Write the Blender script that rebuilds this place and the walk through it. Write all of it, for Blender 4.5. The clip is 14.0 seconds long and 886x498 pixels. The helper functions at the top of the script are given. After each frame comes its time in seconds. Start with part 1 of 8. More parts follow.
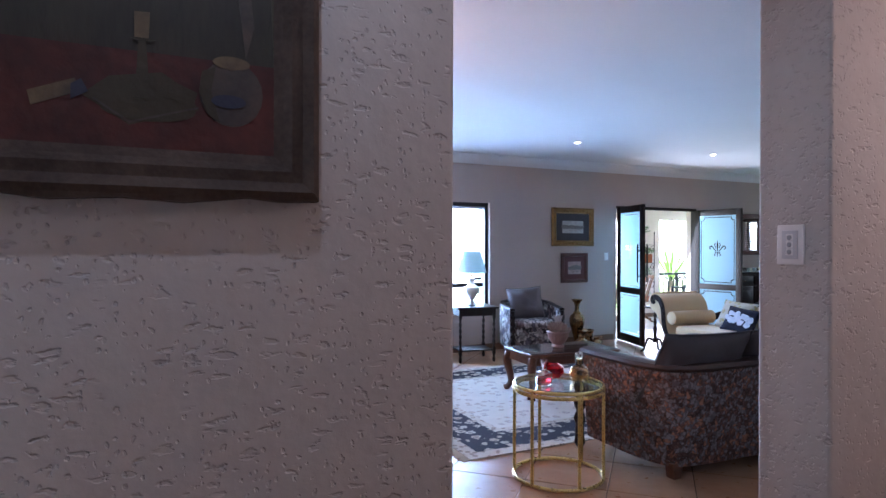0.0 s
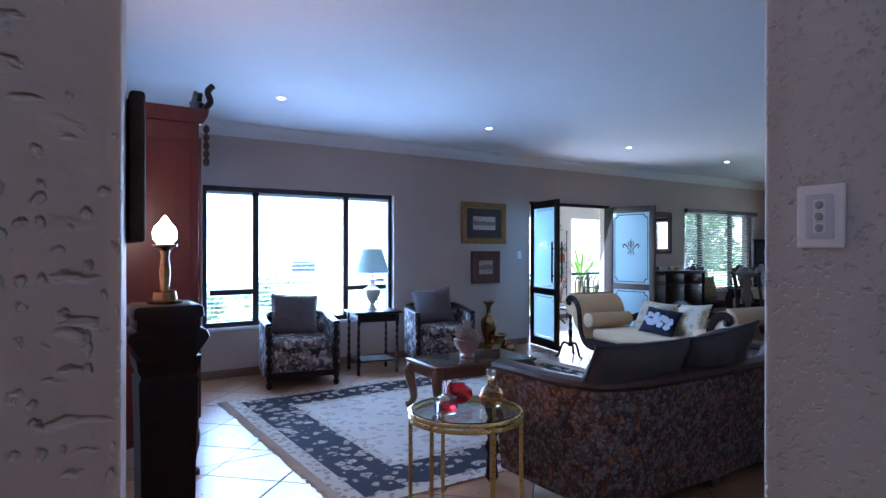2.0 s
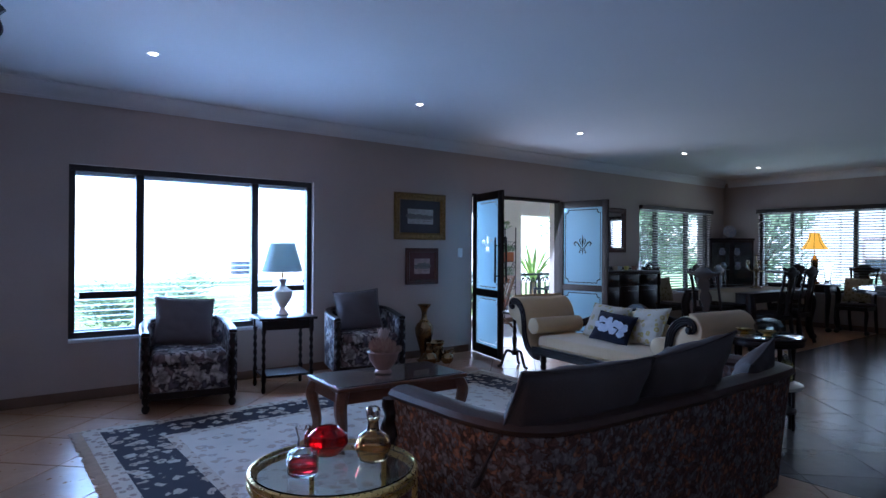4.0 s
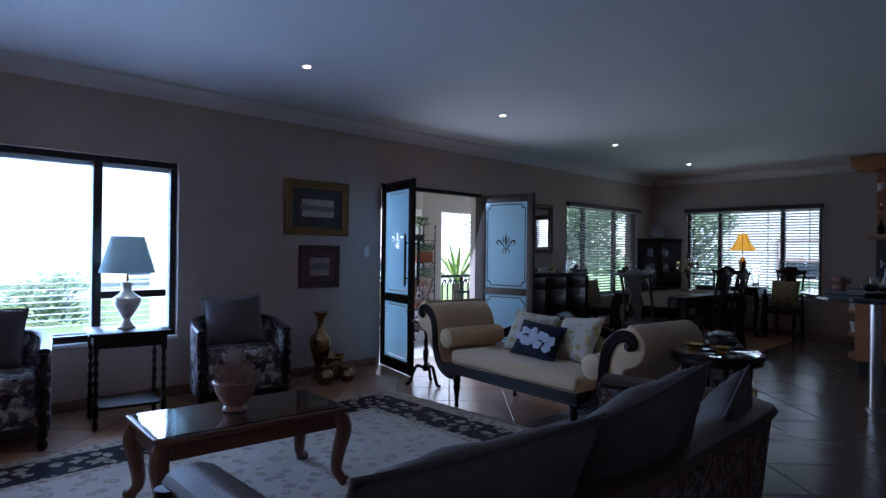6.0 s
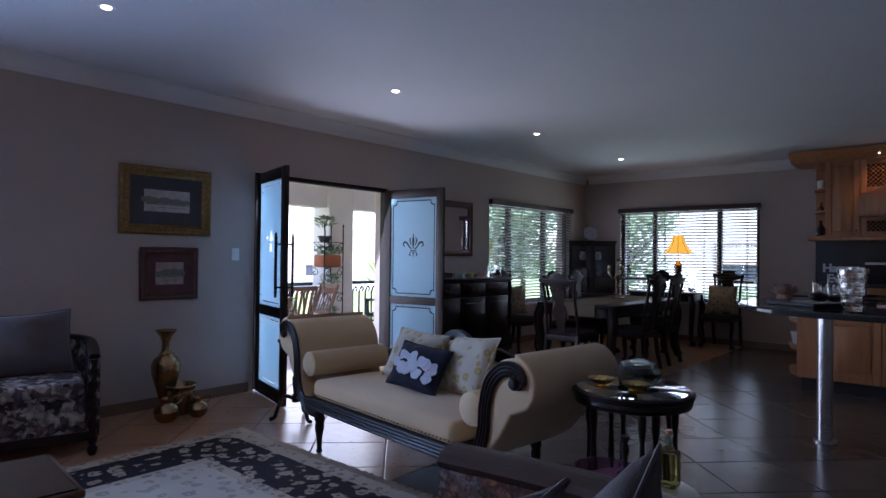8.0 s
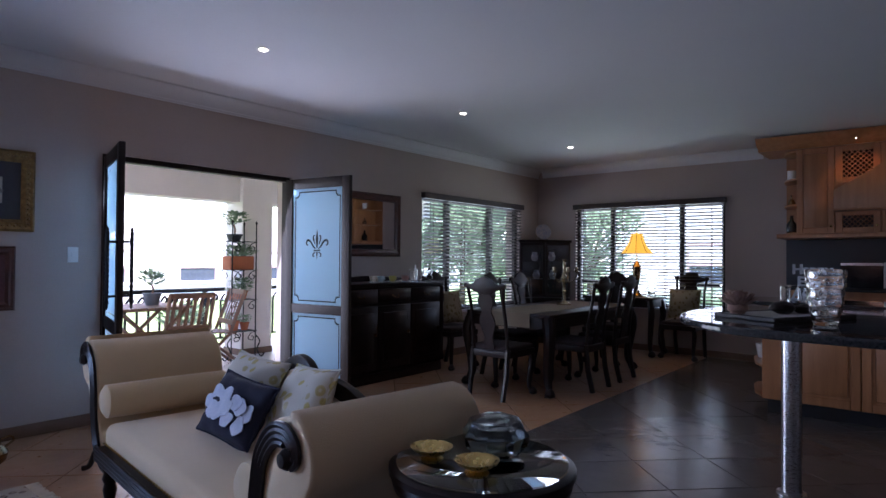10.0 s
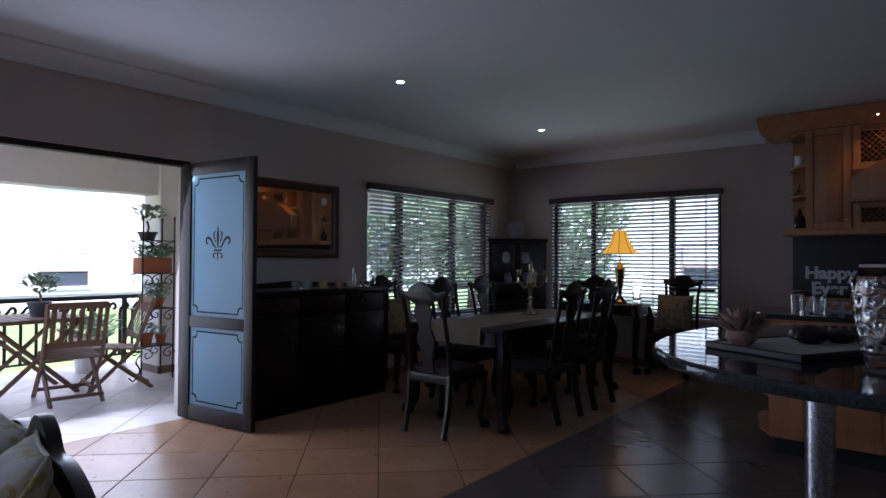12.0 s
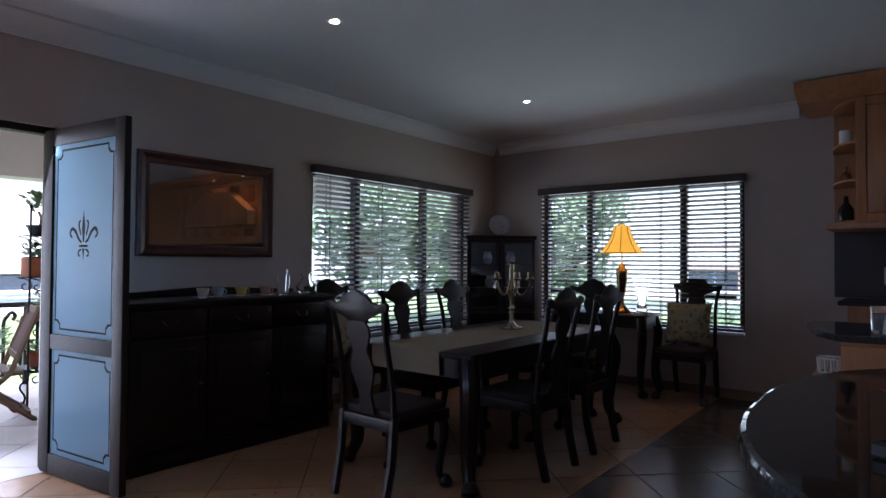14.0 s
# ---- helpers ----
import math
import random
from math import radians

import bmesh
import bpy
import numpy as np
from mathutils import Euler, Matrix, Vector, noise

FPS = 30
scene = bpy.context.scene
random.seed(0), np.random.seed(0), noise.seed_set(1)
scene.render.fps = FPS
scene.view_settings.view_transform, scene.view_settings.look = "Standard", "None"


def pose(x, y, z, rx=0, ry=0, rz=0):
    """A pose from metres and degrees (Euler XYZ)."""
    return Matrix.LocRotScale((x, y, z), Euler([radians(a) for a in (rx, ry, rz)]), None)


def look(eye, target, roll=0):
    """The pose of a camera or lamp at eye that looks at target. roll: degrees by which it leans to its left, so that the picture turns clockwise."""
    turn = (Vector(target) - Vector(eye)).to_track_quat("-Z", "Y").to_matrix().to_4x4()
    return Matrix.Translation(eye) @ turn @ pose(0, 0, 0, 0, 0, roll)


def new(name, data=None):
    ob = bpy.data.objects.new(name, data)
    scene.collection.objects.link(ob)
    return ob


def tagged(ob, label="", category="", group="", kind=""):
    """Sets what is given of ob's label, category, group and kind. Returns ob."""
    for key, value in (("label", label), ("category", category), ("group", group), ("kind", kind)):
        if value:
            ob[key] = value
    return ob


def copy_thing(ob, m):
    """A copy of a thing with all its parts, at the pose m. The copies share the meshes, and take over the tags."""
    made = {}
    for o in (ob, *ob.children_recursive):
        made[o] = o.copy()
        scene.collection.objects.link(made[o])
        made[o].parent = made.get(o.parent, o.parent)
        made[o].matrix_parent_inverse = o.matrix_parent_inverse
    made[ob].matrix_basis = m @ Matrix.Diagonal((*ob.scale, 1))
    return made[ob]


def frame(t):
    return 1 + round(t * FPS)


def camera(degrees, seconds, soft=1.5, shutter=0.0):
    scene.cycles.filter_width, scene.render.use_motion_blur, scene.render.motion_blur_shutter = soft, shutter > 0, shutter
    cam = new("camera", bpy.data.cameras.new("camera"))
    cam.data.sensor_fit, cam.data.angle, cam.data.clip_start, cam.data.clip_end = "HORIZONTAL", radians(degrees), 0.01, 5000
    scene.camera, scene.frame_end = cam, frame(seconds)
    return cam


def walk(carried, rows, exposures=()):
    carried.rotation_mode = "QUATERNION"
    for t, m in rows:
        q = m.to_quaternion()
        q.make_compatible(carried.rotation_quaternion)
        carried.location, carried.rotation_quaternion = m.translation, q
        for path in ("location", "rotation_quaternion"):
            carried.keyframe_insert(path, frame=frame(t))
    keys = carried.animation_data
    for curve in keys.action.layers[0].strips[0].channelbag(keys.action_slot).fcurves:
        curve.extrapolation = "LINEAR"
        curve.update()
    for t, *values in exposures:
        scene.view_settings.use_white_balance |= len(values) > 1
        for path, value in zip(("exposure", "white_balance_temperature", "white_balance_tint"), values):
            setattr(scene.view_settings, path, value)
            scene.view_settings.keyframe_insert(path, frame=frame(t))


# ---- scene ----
# exposure of the clip's camera: seconds, stops, kelvin, tint
EXPOSURES = [(0.0, 4.1, 5430, 16), (1.5, 3.75, 5190, 15), (2.5, 3.38, 4980, 16), (3.2, 3.15, 4960, 16), (5.3, 2.2, 5190, 18), (6.5, 2.15, 5340, 20), (7.0, 2.35, 5440, 23), (8.2, 2.75, 5520, 26), (10.3, 2.95, 5600, 28), (11.0, 2.8, 5600, 27), (12.0, 2.25, 5600, 24), (13.0, 2.25, 5620, 24), (14.0, 2.6, 5640, 24)]
cam = camera(72.58, 14.0)
ROWS = [
    (0.0, 0.023, 0.037, 1.462, 89.76, -0.07, -25.59),
    (0.5, 0.125, 0.199, 1.449, 89.75, -0.04, -27.61),
    (1.0, 0.242, 0.369, 1.424, 89.85, -0.09, -29.89),
    (1.5, 0.392, 0.544, 1.412, 89.88, -0.05, -31.90),
    (2.0, 0.563, 0.724, 1.402, 89.96, -0.09, -33.78),
    (2.5, 0.755, 0.882, 1.383, 90.03, -0.15, -35.03),
    (3.0, 0.958, 1.015, 1.366, 90.05, -0.25, -35.84),
    (5.5, 1.996, 1.783, 1.317, 90.24, -0.51, -42.39),
    (6.0, 2.225, 1.933, 1.313, 90.27, -0.69, -44.39),
    (6.5, 2.482, 2.063, 1.324, 90.33, -0.72, -45.93),
    (7.0, 2.767, 2.147, 1.318, 90.48, -0.66, -47.37),
    (7.5, 3.071, 2.210, 1.314, 90.57, -0.67, -48.44),
    (8.0, 3.397, 2.257, 1.313, 90.68, -0.60, -49.05),
    (10.5, 4.951, 2.440, 1.304, 90.90, -0.41, -50.80),
    (11.0, 5.256, 2.502, 1.309, 90.93, -0.35, -50.82),
    (11.5, 5.558, 2.584, 1.316, 90.97, -0.33, -50.90),
    (12.0, 5.838, 2.697, 1.308, 91.02, -0.35, -50.97),
    (12.5, 6.120, 2.814, 1.297, 91.05, -0.35, -51.03),
    (13.0, 6.405, 2.944, 1.287, 91.08, -0.35, -51.16),
    (13.5, 6.687, 3.096, 1.292, 91.13, -0.35, -51.31),
    (14.0, 6.968, 3.257, 1.292, 91.22, -0.35, -51.54),
]
walk(cam, [(t, pose(*row)) for t, *row in ROWS], EXPOSURES)

# ---------------------------------------------------------------- light
world = bpy.data.worlds.new("sky")
scene.world = world
world.use_nodes = True
wn = world.node_tree.nodes
sky = wn.new("ShaderNodeTexSky")
sky.sky_type = 'NISHITA'
sky.sun_disc = False
sky.sun_elevation = radians(55)
sky.sun_rotation = radians(20)
world.node_tree.links.new(sky.outputs[0], wn["Background"].inputs[0])
wn["Background"].inputs[1].default_value = 0.15

sun_data = bpy.data.lights.new("sun", 'SUN')
sun_data.energy, sun_data.angle, sun_data.color = 5.0, radians(0.6), (1.0, 0.95, 0.88)
sun = new("sun", sun_data)
sun.matrix_world = look((20, 40, 60), (20 + 0.25, 40 + 0.35, 60 - 1.0))


LAMPS = 0.68


def lamp(name, kind, at, energy, colour, size=0.1, aim=None, spread=None):
    """A lamp where the room shows one, or an added fill out of view."""
    data = bpy.data.lights.new(name, kind)
    data.energy, data.color = energy * LAMPS, colour
    if kind == 'AREA':
        data.size = size
        data.shape = 'DISK'
    else:
        data.shadow_soft_size = size
    if kind == 'SPOT':
        data.spot_size, data.spot_blend = radians(spread or 80), 0.6
    ob = new(name, data)
    ob.matrix_world = look(at, aim) if aim else Matrix.Translation(at)
    return ob


def window_light(name, x0, x1, y0, y1, z0, z1, aim, energy, colour):
    """Sky light in a window's opening."""
    data = bpy.data.lights.new(name, 'AREA')
    data.shape, data.energy, data.color = 'RECTANGLE', energy * LAMPS, colour
    data.size, data.size_y = max(x1 - x0, y1 - y0), z1 - z0
    ob = new(name, data)
    c = Vector(((x0 + x1) / 2, (y0 + y1) / 2, (z0 + z1) / 2))
    ob.matrix_world = look(c, c + Vector(aim))
    return ob


# plan of the house
NORTH, EAST, WEST, CEIL = 7.45, 13.25, 0.62, 2.75
W1 = (2.0, 4.31, 0.54, 2.08)
DOOR = (6.60, 8.40, 0.0, 2.11)
W2 = (10.39, 12.70, 0.60, 2.11)
W3 = (4.58, 6.76, 0.63, 2.12)
ENTRY = (1.195, 1.445, 0.613, 1.902)   # south face, north face, west jamb, east jamb

window_light("window_light_living", W1[0], W1[1], NORTH + 0.23, NORTH + 0.23, W1[2], W1[3], (0, -1, 0.1), 50, (0.52, 0.72, 1.0))
window_light("window_light_door", DOOR[0], DOOR[1], NORTH + 0.26, NORTH + 0.26, 0.1, DOOR[3], (0, -1, -0.4), 10.0, (0.84, 0.92, 1.0))
window_light("window_light_dining", W2[0], W2[1], NORTH + 0.13, NORTH + 0.13, W2[2], W2[3], (0, -1, -0.1), 3.6, (0.85, 0.95, 1.0))
window_light("window_light_east", EAST + 0.13, EAST + 0.13, W3[0], W3[1], W3[2], W3[3], (-1, 0, -0.1), 5.4, (0.9, 0.96, 1.0))

# hall downlight close to the rough-cast wall, then two added fills
lamp("hall_downlight", 'SPOT', (0.12, 0.68, CEIL - 0.03), 1.3, (0.86, 0.90, 1.0), 0.012, (0.5, 1.15, 0.8), 150)
# unseen cool fill from the west, added to lift the east jamb
lamp("hall_side_light", 'POINT', (-1.93, 0.86, 1.35), 2.0, (0.84, 0.90, 1.0), 0.05)
# unseen warm fill added to brighten the wall right of the passage
lamp("hall_pendant", 'POINT', (2.9, 0.15, 2.25), 2.6, (1.0, 0.70, 0.58), 0.12)

# ---------------------------------------------------------------- materials
MATS = {}


def material(name, colour, rough=0.6, metal=0.0, second=None, scale=8.0, fine=60.0, bump=0.15, bump_scale=None,
             amount=0.5, spec=0.5, coat=0.0, sheen=0.0, emit=None, emit_strength=0.0, per_object=0.0, stretch=(1, 1, 1), trans=0.0, ior=1.45):
    """A procedural surface with coarse and fine variation and relief."""
    if name in MATS:
        return MATS[name]
    m = bpy.data.materials.new(name)
    m.use_nodes = True
    nt = m.node_tree
    n, l = nt.nodes, nt.links
    p = n["Principled BSDF"]
    co = n.new("ShaderNodeTexCoord")
    mp = n.new("ShaderNodeMapping")
    mp.inputs["Scale"].default_value = stretch
    l.new(co.outputs["Object"], mp.inputs[0])
    a = n.new("ShaderNodeTexNoise")
    a.inputs["Scale"].default_value, a.inputs["Detail"].default_value = scale, 4
    b = n.new("ShaderNodeTexNoise")
    b.inputs["Scale"].default_value, b.inputs["Detail"].default_value = fine, 3
    l.new(mp.outputs[0], a.inputs[0])
    l.new(mp.outputs[0], b.inputs[0])
    mixf = n.new("ShaderNodeMath")
    mixf.operation = 'MULTIPLY_ADD'
    l.new(b.outputs[0], mixf.inputs[0])
    mixf.inputs[1].default_value = 0.4
    l.new(a.outputs[0], mixf.inputs[2])
    ramp = n.new("ShaderNodeMapRange")
    ramp.inputs[1].default_value, ramp.inputs[2].default_value = 0.45, 0.95
    l.new(mixf.outputs[0], ramp.inputs[0])
    mc = n.new("ShaderNodeMix")
    mc.data_type = 'RGBA'
    c2 = second or tuple(c * (1 - 0.35 * amount) for c in colour)
    mc.inputs[6].default_value = (*colour, 1)
    mc.inputs[7].default_value = (*c2, 1)
    l.new(ramp.outputs[0], mc.inputs[0])
    out = mc.outputs[2]
    if per_object:
        oi = n.new("ShaderNodeObjectInfo")
        mr = n.new("ShaderNodeMapRange")
        mr.inputs[3].default_value, mr.inputs[4].default_value = 1 - per_object, 1 + per_object
        l.new(oi.outputs["Random"], mr.inputs[0])
        hs = n.new("ShaderNodeHueSaturation")
        l.new(mr.outputs[0], hs.inputs["Value"])
        l.new(out, hs.inputs["Color"])
        out = hs.outputs[0]
    l.new(out, p.inputs["Base Color"])
    rr = n.new("ShaderNodeMapRange")
    rr.inputs[3].default_value, rr.inputs[4].default_value = max(0.02, rough * 0.85), min(1.0, rough * 1.15)
    l.new(b.outputs[0], rr.inputs[0])
    l.new(rr.outputs[0], p.inputs["Roughness"])
    p.inputs["Metallic"].default_value = metal
    p.inputs["Specular IOR Level"].default_value = spec
    p.inputs["Coat Weight"].default_value = coat
    p.inputs["Coat Roughness"].default_value = 0.12
    p.inputs["Sheen Weight"].default_value = sheen
    p.inputs["Transmission Weight"].default_value = trans
    p.inputs["IOR"].default_value = ior
    if bump:
        bp = n.new("ShaderNodeBump")
        bp.inputs["Strength"].default_value, bp.inputs["Distance"].default_value = bump, 0.01
        if bump_scale:
            e = n.new("ShaderNodeTexNoise")
            e.inputs["Scale"].default_value, e.inputs["Detail"].default_value = bump_scale, 5
            l.new(mp.outputs[0], e.inputs[0])
            l.new(e.outputs[0], bp.inputs["Height"])
        else:
            l.new(b.outputs[0], bp.inputs["Height"])
        l.new(bp.outputs[0], p.inputs["Normal"])
    if emit:
        p.inputs["Emission Color"].default_value = (*emit, 1)
        p.inputs["Emission Strength"].default_value = emit_strength
    MATS[name] = m
    return m


def glass_material(name, colour=(1, 1, 1), rough=0.0, ior=1.45):
    m = bpy.data.materials.new(name)
    m.use_nodes = True
    p = m.node_tree.nodes["Principled BSDF"]
    p.inputs["Base Color"].default_value = (*colour, 1)
    p.inputs["Transmission Weight"].default_value = 1
    p.inputs["Roughness"].default_value = rough
    p.inputs["IOR"].default_value = ior
    return m


def pane_material(name, tint=(0.95, 0.98, 1.0), gloss=0.06):
    """Thin window glass: clear, with a weak reflection."""
    m = bpy.data.materials.new(name)
    m.use_nodes = True
    n, l = m.node_tree.nodes, m.node_tree.links
    n.remove(n["Principled BSDF"])
    t, g, x = n.new("ShaderNodeBsdfTransparent"), n.new("ShaderNodeBsdfGlossy"), n.new("ShaderNodeMixShader")
    t.inputs[0].default_value = (*tint, 1)
    g.inputs["Roughness"].default_value = 0.02
    x.inputs[0].default_value = gloss
    l.new(t.outputs[0], x.inputs[1])
    l.new(g.outputs[0], x.inputs[2])
    l.new(x.outputs[0], n["Material Output"].inputs[0])
    return m


def stucco_material(name, colour, second):
    """Rough-cast plaster: scattered pits and trowel drags, painted."""
    m = material(name, colour, 0.75, second=second, scale=2.0, fine=30, bump=0)
    n, l = m.node_tree.nodes, m.node_tree.links
    p = n["Principled BSDF"]
    co = n.new("ShaderNodeTexCoord")
    mask = n.new("ShaderNodeTexNoise")
    mask.inputs["Scale"].default_value, mask.inputs["Detail"].default_value = 7, 2
    l.new(co.outputs["Object"], mask.inputs[0])

    def dents(scale, stretch, wobble, reach, share):
        """Scattered dents: cells of a warped pattern, of which a share is pressed in."""
        mp = n.new("ShaderNodeMapping")
        mp.inputs["Scale"].default_value = stretch
        l.new(co.outputs["Object"], mp.inputs[0])
        warp = n.new("ShaderNodeTexNoise")
        warp.inputs["Scale"].default_value, warp.inputs["Detail"].default_value = scale * 0.9, 3
        l.new(mp.outputs[0], warp.inputs[0])
        add = n.new("ShaderNodeVectorMath")
        add.operation = 'MULTIPLY_ADD'
        add.inputs[1].default_value = (wobble / scale,) * 3
        l.new(warp.outputs["Color"], add.inputs[0])
        l.new(mp.outputs[0], add.inputs[2])
        v = n.new("ShaderNodeTexVoronoi")
        v.inputs["Scale"].default_value = scale
        l.new(add.outputs[0], v.inputs[0])
        pit = n.new("ShaderNodeMapRange")
        pit.interpolation_type = 'SMOOTHSTEP'
        pit.inputs[1].default_value, pit.inputs[2].default_value = reach, reach * 0.45
        l.new(v.outputs["Distance"], pit.inputs[0])
        sep = n.new("ShaderNodeSeparateColor")
        l.new(v.outputs["Color"], sep.inputs[0])
        both = n.new("ShaderNodeMath")
        both.operation = 'MULTIPLY_ADD'
        both.inputs[1].default_value = 1.1
        l.new(mask.outputs[0], both.inputs[0])
        l.new(sep.outputs[0], both.inputs[2])
        gate = n.new("ShaderNodeMapRange")
        gate.inputs[1].default_value, gate.inputs[2].default_value = 1.55 - share, 1.7 - share
        l.new(both.outputs[0], gate.inputs[0])
        out = n.new("ShaderNodeMath")
        out.operation = 'MULTIPLY'
        l.new(pit.outputs[0], out.inputs[0])
        l.new(gate.outputs[0], out.inputs[1])
        return out.outputs[0]

    lump = n.new("ShaderNodeTexNoise")
    lump.inputs["Scale"].default_value, lump.inputs["Detail"].default_value = 17, 6
    l.new(co.outputs["Object"], lump.inputs[0])
    h = lump.outputs[0]
    for socket, depth in ((dents(86, (0.85, 0.85, 0.7), 1.0, 0.36, 0.50), -0.8), (dents(44, (0.5, 0.8, 1.15), 1.8, 0.40, 0.42), -1.0)):
        step = n.new("ShaderNodeMath")
        step.operation = 'MULTIPLY_ADD'
        step.inputs[1].default_value = depth
        l.new(socket, step.inputs[0])
        l.new(h, step.inputs[2])
        h = step.outputs[0]
    bp = n.new("ShaderNodeBump")
    bp.inputs["Strength"].default_value, bp.inputs["Distance"].default_value = 1.0, 0.0034
    l.new(h, bp.inputs["Height"])
    l.new(bp.outputs[0], p.inputs["Normal"])
    return m


WALL = material("wall_paint", (0.44, 0.365, 0.325), 0.7, scale=1.5, fine=90, bump=0.12, amount=0.25)
WHITE = material("ceiling_paint", (0.64, 0.64, 0.65), 0.8, scale=1.2, fine=70, bump=0.15, amount=0.12)
STUCCO = stucco_material("rough_cast_plaster", (0.48, 0.455, 0.43), (0.44, 0.41, 0.385))
SHELL = material("outer_plaster", (0.72, 0.68, 0.62), 0.85, scale=3, fine=120, bump=0.2, amount=0.2)
DARKWOOD = material("dark_window_timber", (0.022, 0.016, 0.013), 0.4, scale=3, fine=40, bump=0.1, stretch=(1, 1, 6))
FRAMEBROWN = material("brown_door_timber", (0.024, 0.017, 0.015), 0.55, spec=0.22, scale=3, fine=40, bump=0.1)
BLACKWOOD = material("imbuia_wood", (0.016, 0.008, 0.007), 0.36, second=(0.008, 0.0045, 0.004), scale=4, fine=30, bump=0.08, stretch=(1, 6, 6), coat=0.05, spec=0.28)
MAHOG = material("mahogany", (0.08, 0.013, 0.009), 0.32, second=(0.05, 0.009, 0.006), scale=3, fine=24, bump=0.06, stretch=(8, 8, 0.8), coat=0.35)
WALNUT = material("walnut_brown", (0.15, 0.058, 0.028), 0.3, second=(0.085, 0.032, 0.016), scale=3, fine=25, bump=0.06, stretch=(1, 6, 6), coat=0.2)
OAK = material("kitchen_oak", (0.42, 0.19, 0.075), 0.42, second=(0.31, 0.13, 0.05), scale=2.5, fine=26, bump=0.08, stretch=(8, 8, 0.7))
CREAM = material("cream_upholstery", (0.66, 0.49, 0.29), 0.9, scale=5, fine=250, bump=0.25, amount=0.2, sheen=0.3)
GREYLEATHER = material("grey_sofa_cloth", (0.070, 0.057, 0.056), 0.8, scale=5, fine=140, bump=0.25, amount=0.4, sheen=0.06)
BRASS = material("brass", (0.78, 0.52, 0.20), 0.22, 1.0, scale=6, fine=80, bump=0.03)
GOLD = material("gilt_metal", (0.80, 0.58, 0.20), 0.28, 1.0, scale=6, fine=80, bump=0.03)
CHROME = material("brushed_steel", (0.62, 0.63, 0.66), 0.28, 1.0, scale=2, fine=60, bump=0.02, amount=0.15, stretch=(1, 1, 8))
IRON = material("black_iron", (0.018, 0.018, 0.02), 0.5, 0.4, scale=10, fine=90, bump=0.1)
GRANITE = material("black_granite", (0.010, 0.010, 0.011), 0.035, second=(0.05, 0.05, 0.05), scale=90, fine=260, bump=0, amount=1)
SPLASH = material("dark_splash_tile", (0.022, 0.022, 0.024), 0.35, scale=6, fine=60, bump=0.05)
PORCELAIN = material("white_porcelain", (0.74, 0.72, 0.69), 0.2, scale=4, fine=40, bump=0.03, amount=0.15, coat=0.4)
PLASTIC = material("white_plastic", (0.72, 0.71, 0.70), 0.35, scale=4, fine=60, bump=0.02, amount=0.08)
SKIRT = material("skirting_tile", (0.17, 0.10, 0.065), 0.4, scale=6, fine=60, bump=0.1)
TERRACOTTA = material("terracotta", (0.46, 0.15, 0.07), 0.85, scale=8, fine=90, bump=0.2)
TEAK = material("weathered_teak", (0.20, 0.105, 0.06), 0.6, scale=4, fine=40, bump=0.12, stretch=(6, 6, 1))
LEAF = material("leaf_green", (0.18, 0.25, 0.15), 0.5, second=(0.11, 0.17, 0.10), scale=20, fine=80, bump=0.1, per_object=0.2)
leaf_nodes, leaf_links = LEAF.node_tree.nodes, LEAF.node_tree.links
leaf_glow, leaf_mix = leaf_nodes.new("ShaderNodeBsdfTranslucent"), leaf_nodes.new("ShaderNodeMixShader")
leaf_glow.inputs[0].default_value = (0.32, 0.42, 0.26, 1)
leaf_mix.inputs[0].default_value = 0.4
leaf_links.new(leaf_nodes["Principled BSDF"].outputs[0], leaf_mix.inputs[1])
leaf_links.new(leaf_glow.outputs[0], leaf_mix.inputs[2])
leaf_links.new(leaf_mix.outputs[0], leaf_nodes["Material Output"].inputs[0])
CLEAR = glass_material("clear_glass")
PANE = pane_material("window_glass")
MIRROR = material("mirror_silver", (0.82, 0.82, 0.82), 0.02, 1.0, bump=0, amount=0)

# ---------------------------------------------------------------- building helpers


def box_bm(x0, x1, y0, y1, z0, z1, bevel=0.0, seg=1, bm=None):
    b = bm or bmesh.new()
    vs = bmesh.ops.create_cube(b, size=1)["verts"]
    bmesh.ops.scale(b, vec=(x1 - x0, y1 - y0, z1 - z0), verts=vs)
    bmesh.ops.translate(b, vec=((x0 + x1) / 2, (y0 + y1) / 2, (z0 + z1) / 2), verts=vs)
    if bevel:
        es = list({e for v in vs for e in v.link_edges})
        bmesh.ops.bevel(b, geom=es, offset=bevel, segments=seg, affect='EDGES', profile=0.5)
    return b


def lathe_bm(profile, seg=24, at=(0, 0, 0), bm=None, flute=0.0, flutes=0):
    """A turned shape from (radius, height) pairs."""
    b = bm or bmesh.new()
    rings = []
    for r, z in profile:
        ring = []
        for k in range(seg):
            a = 2 * math.pi * k / seg
            rr = max(r, 0.0005) * (1 + (flute * math.cos(flutes * a) if flutes else 0))
            ring.append(b.verts.new((at[0] + rr * math.cos(a), at[1] + rr * math.sin(a), at[2] + z)))
        rings.append(ring)
    for p, q in zip(rings, rings[1:]):
        for k in range(seg):
            b.faces.new((p[k], p[(k + 1) % seg], q[(k + 1) % seg], q[k]))
    b.faces.new(list(reversed(rings[0])))
    b.faces.new(rings[-1])
    return b


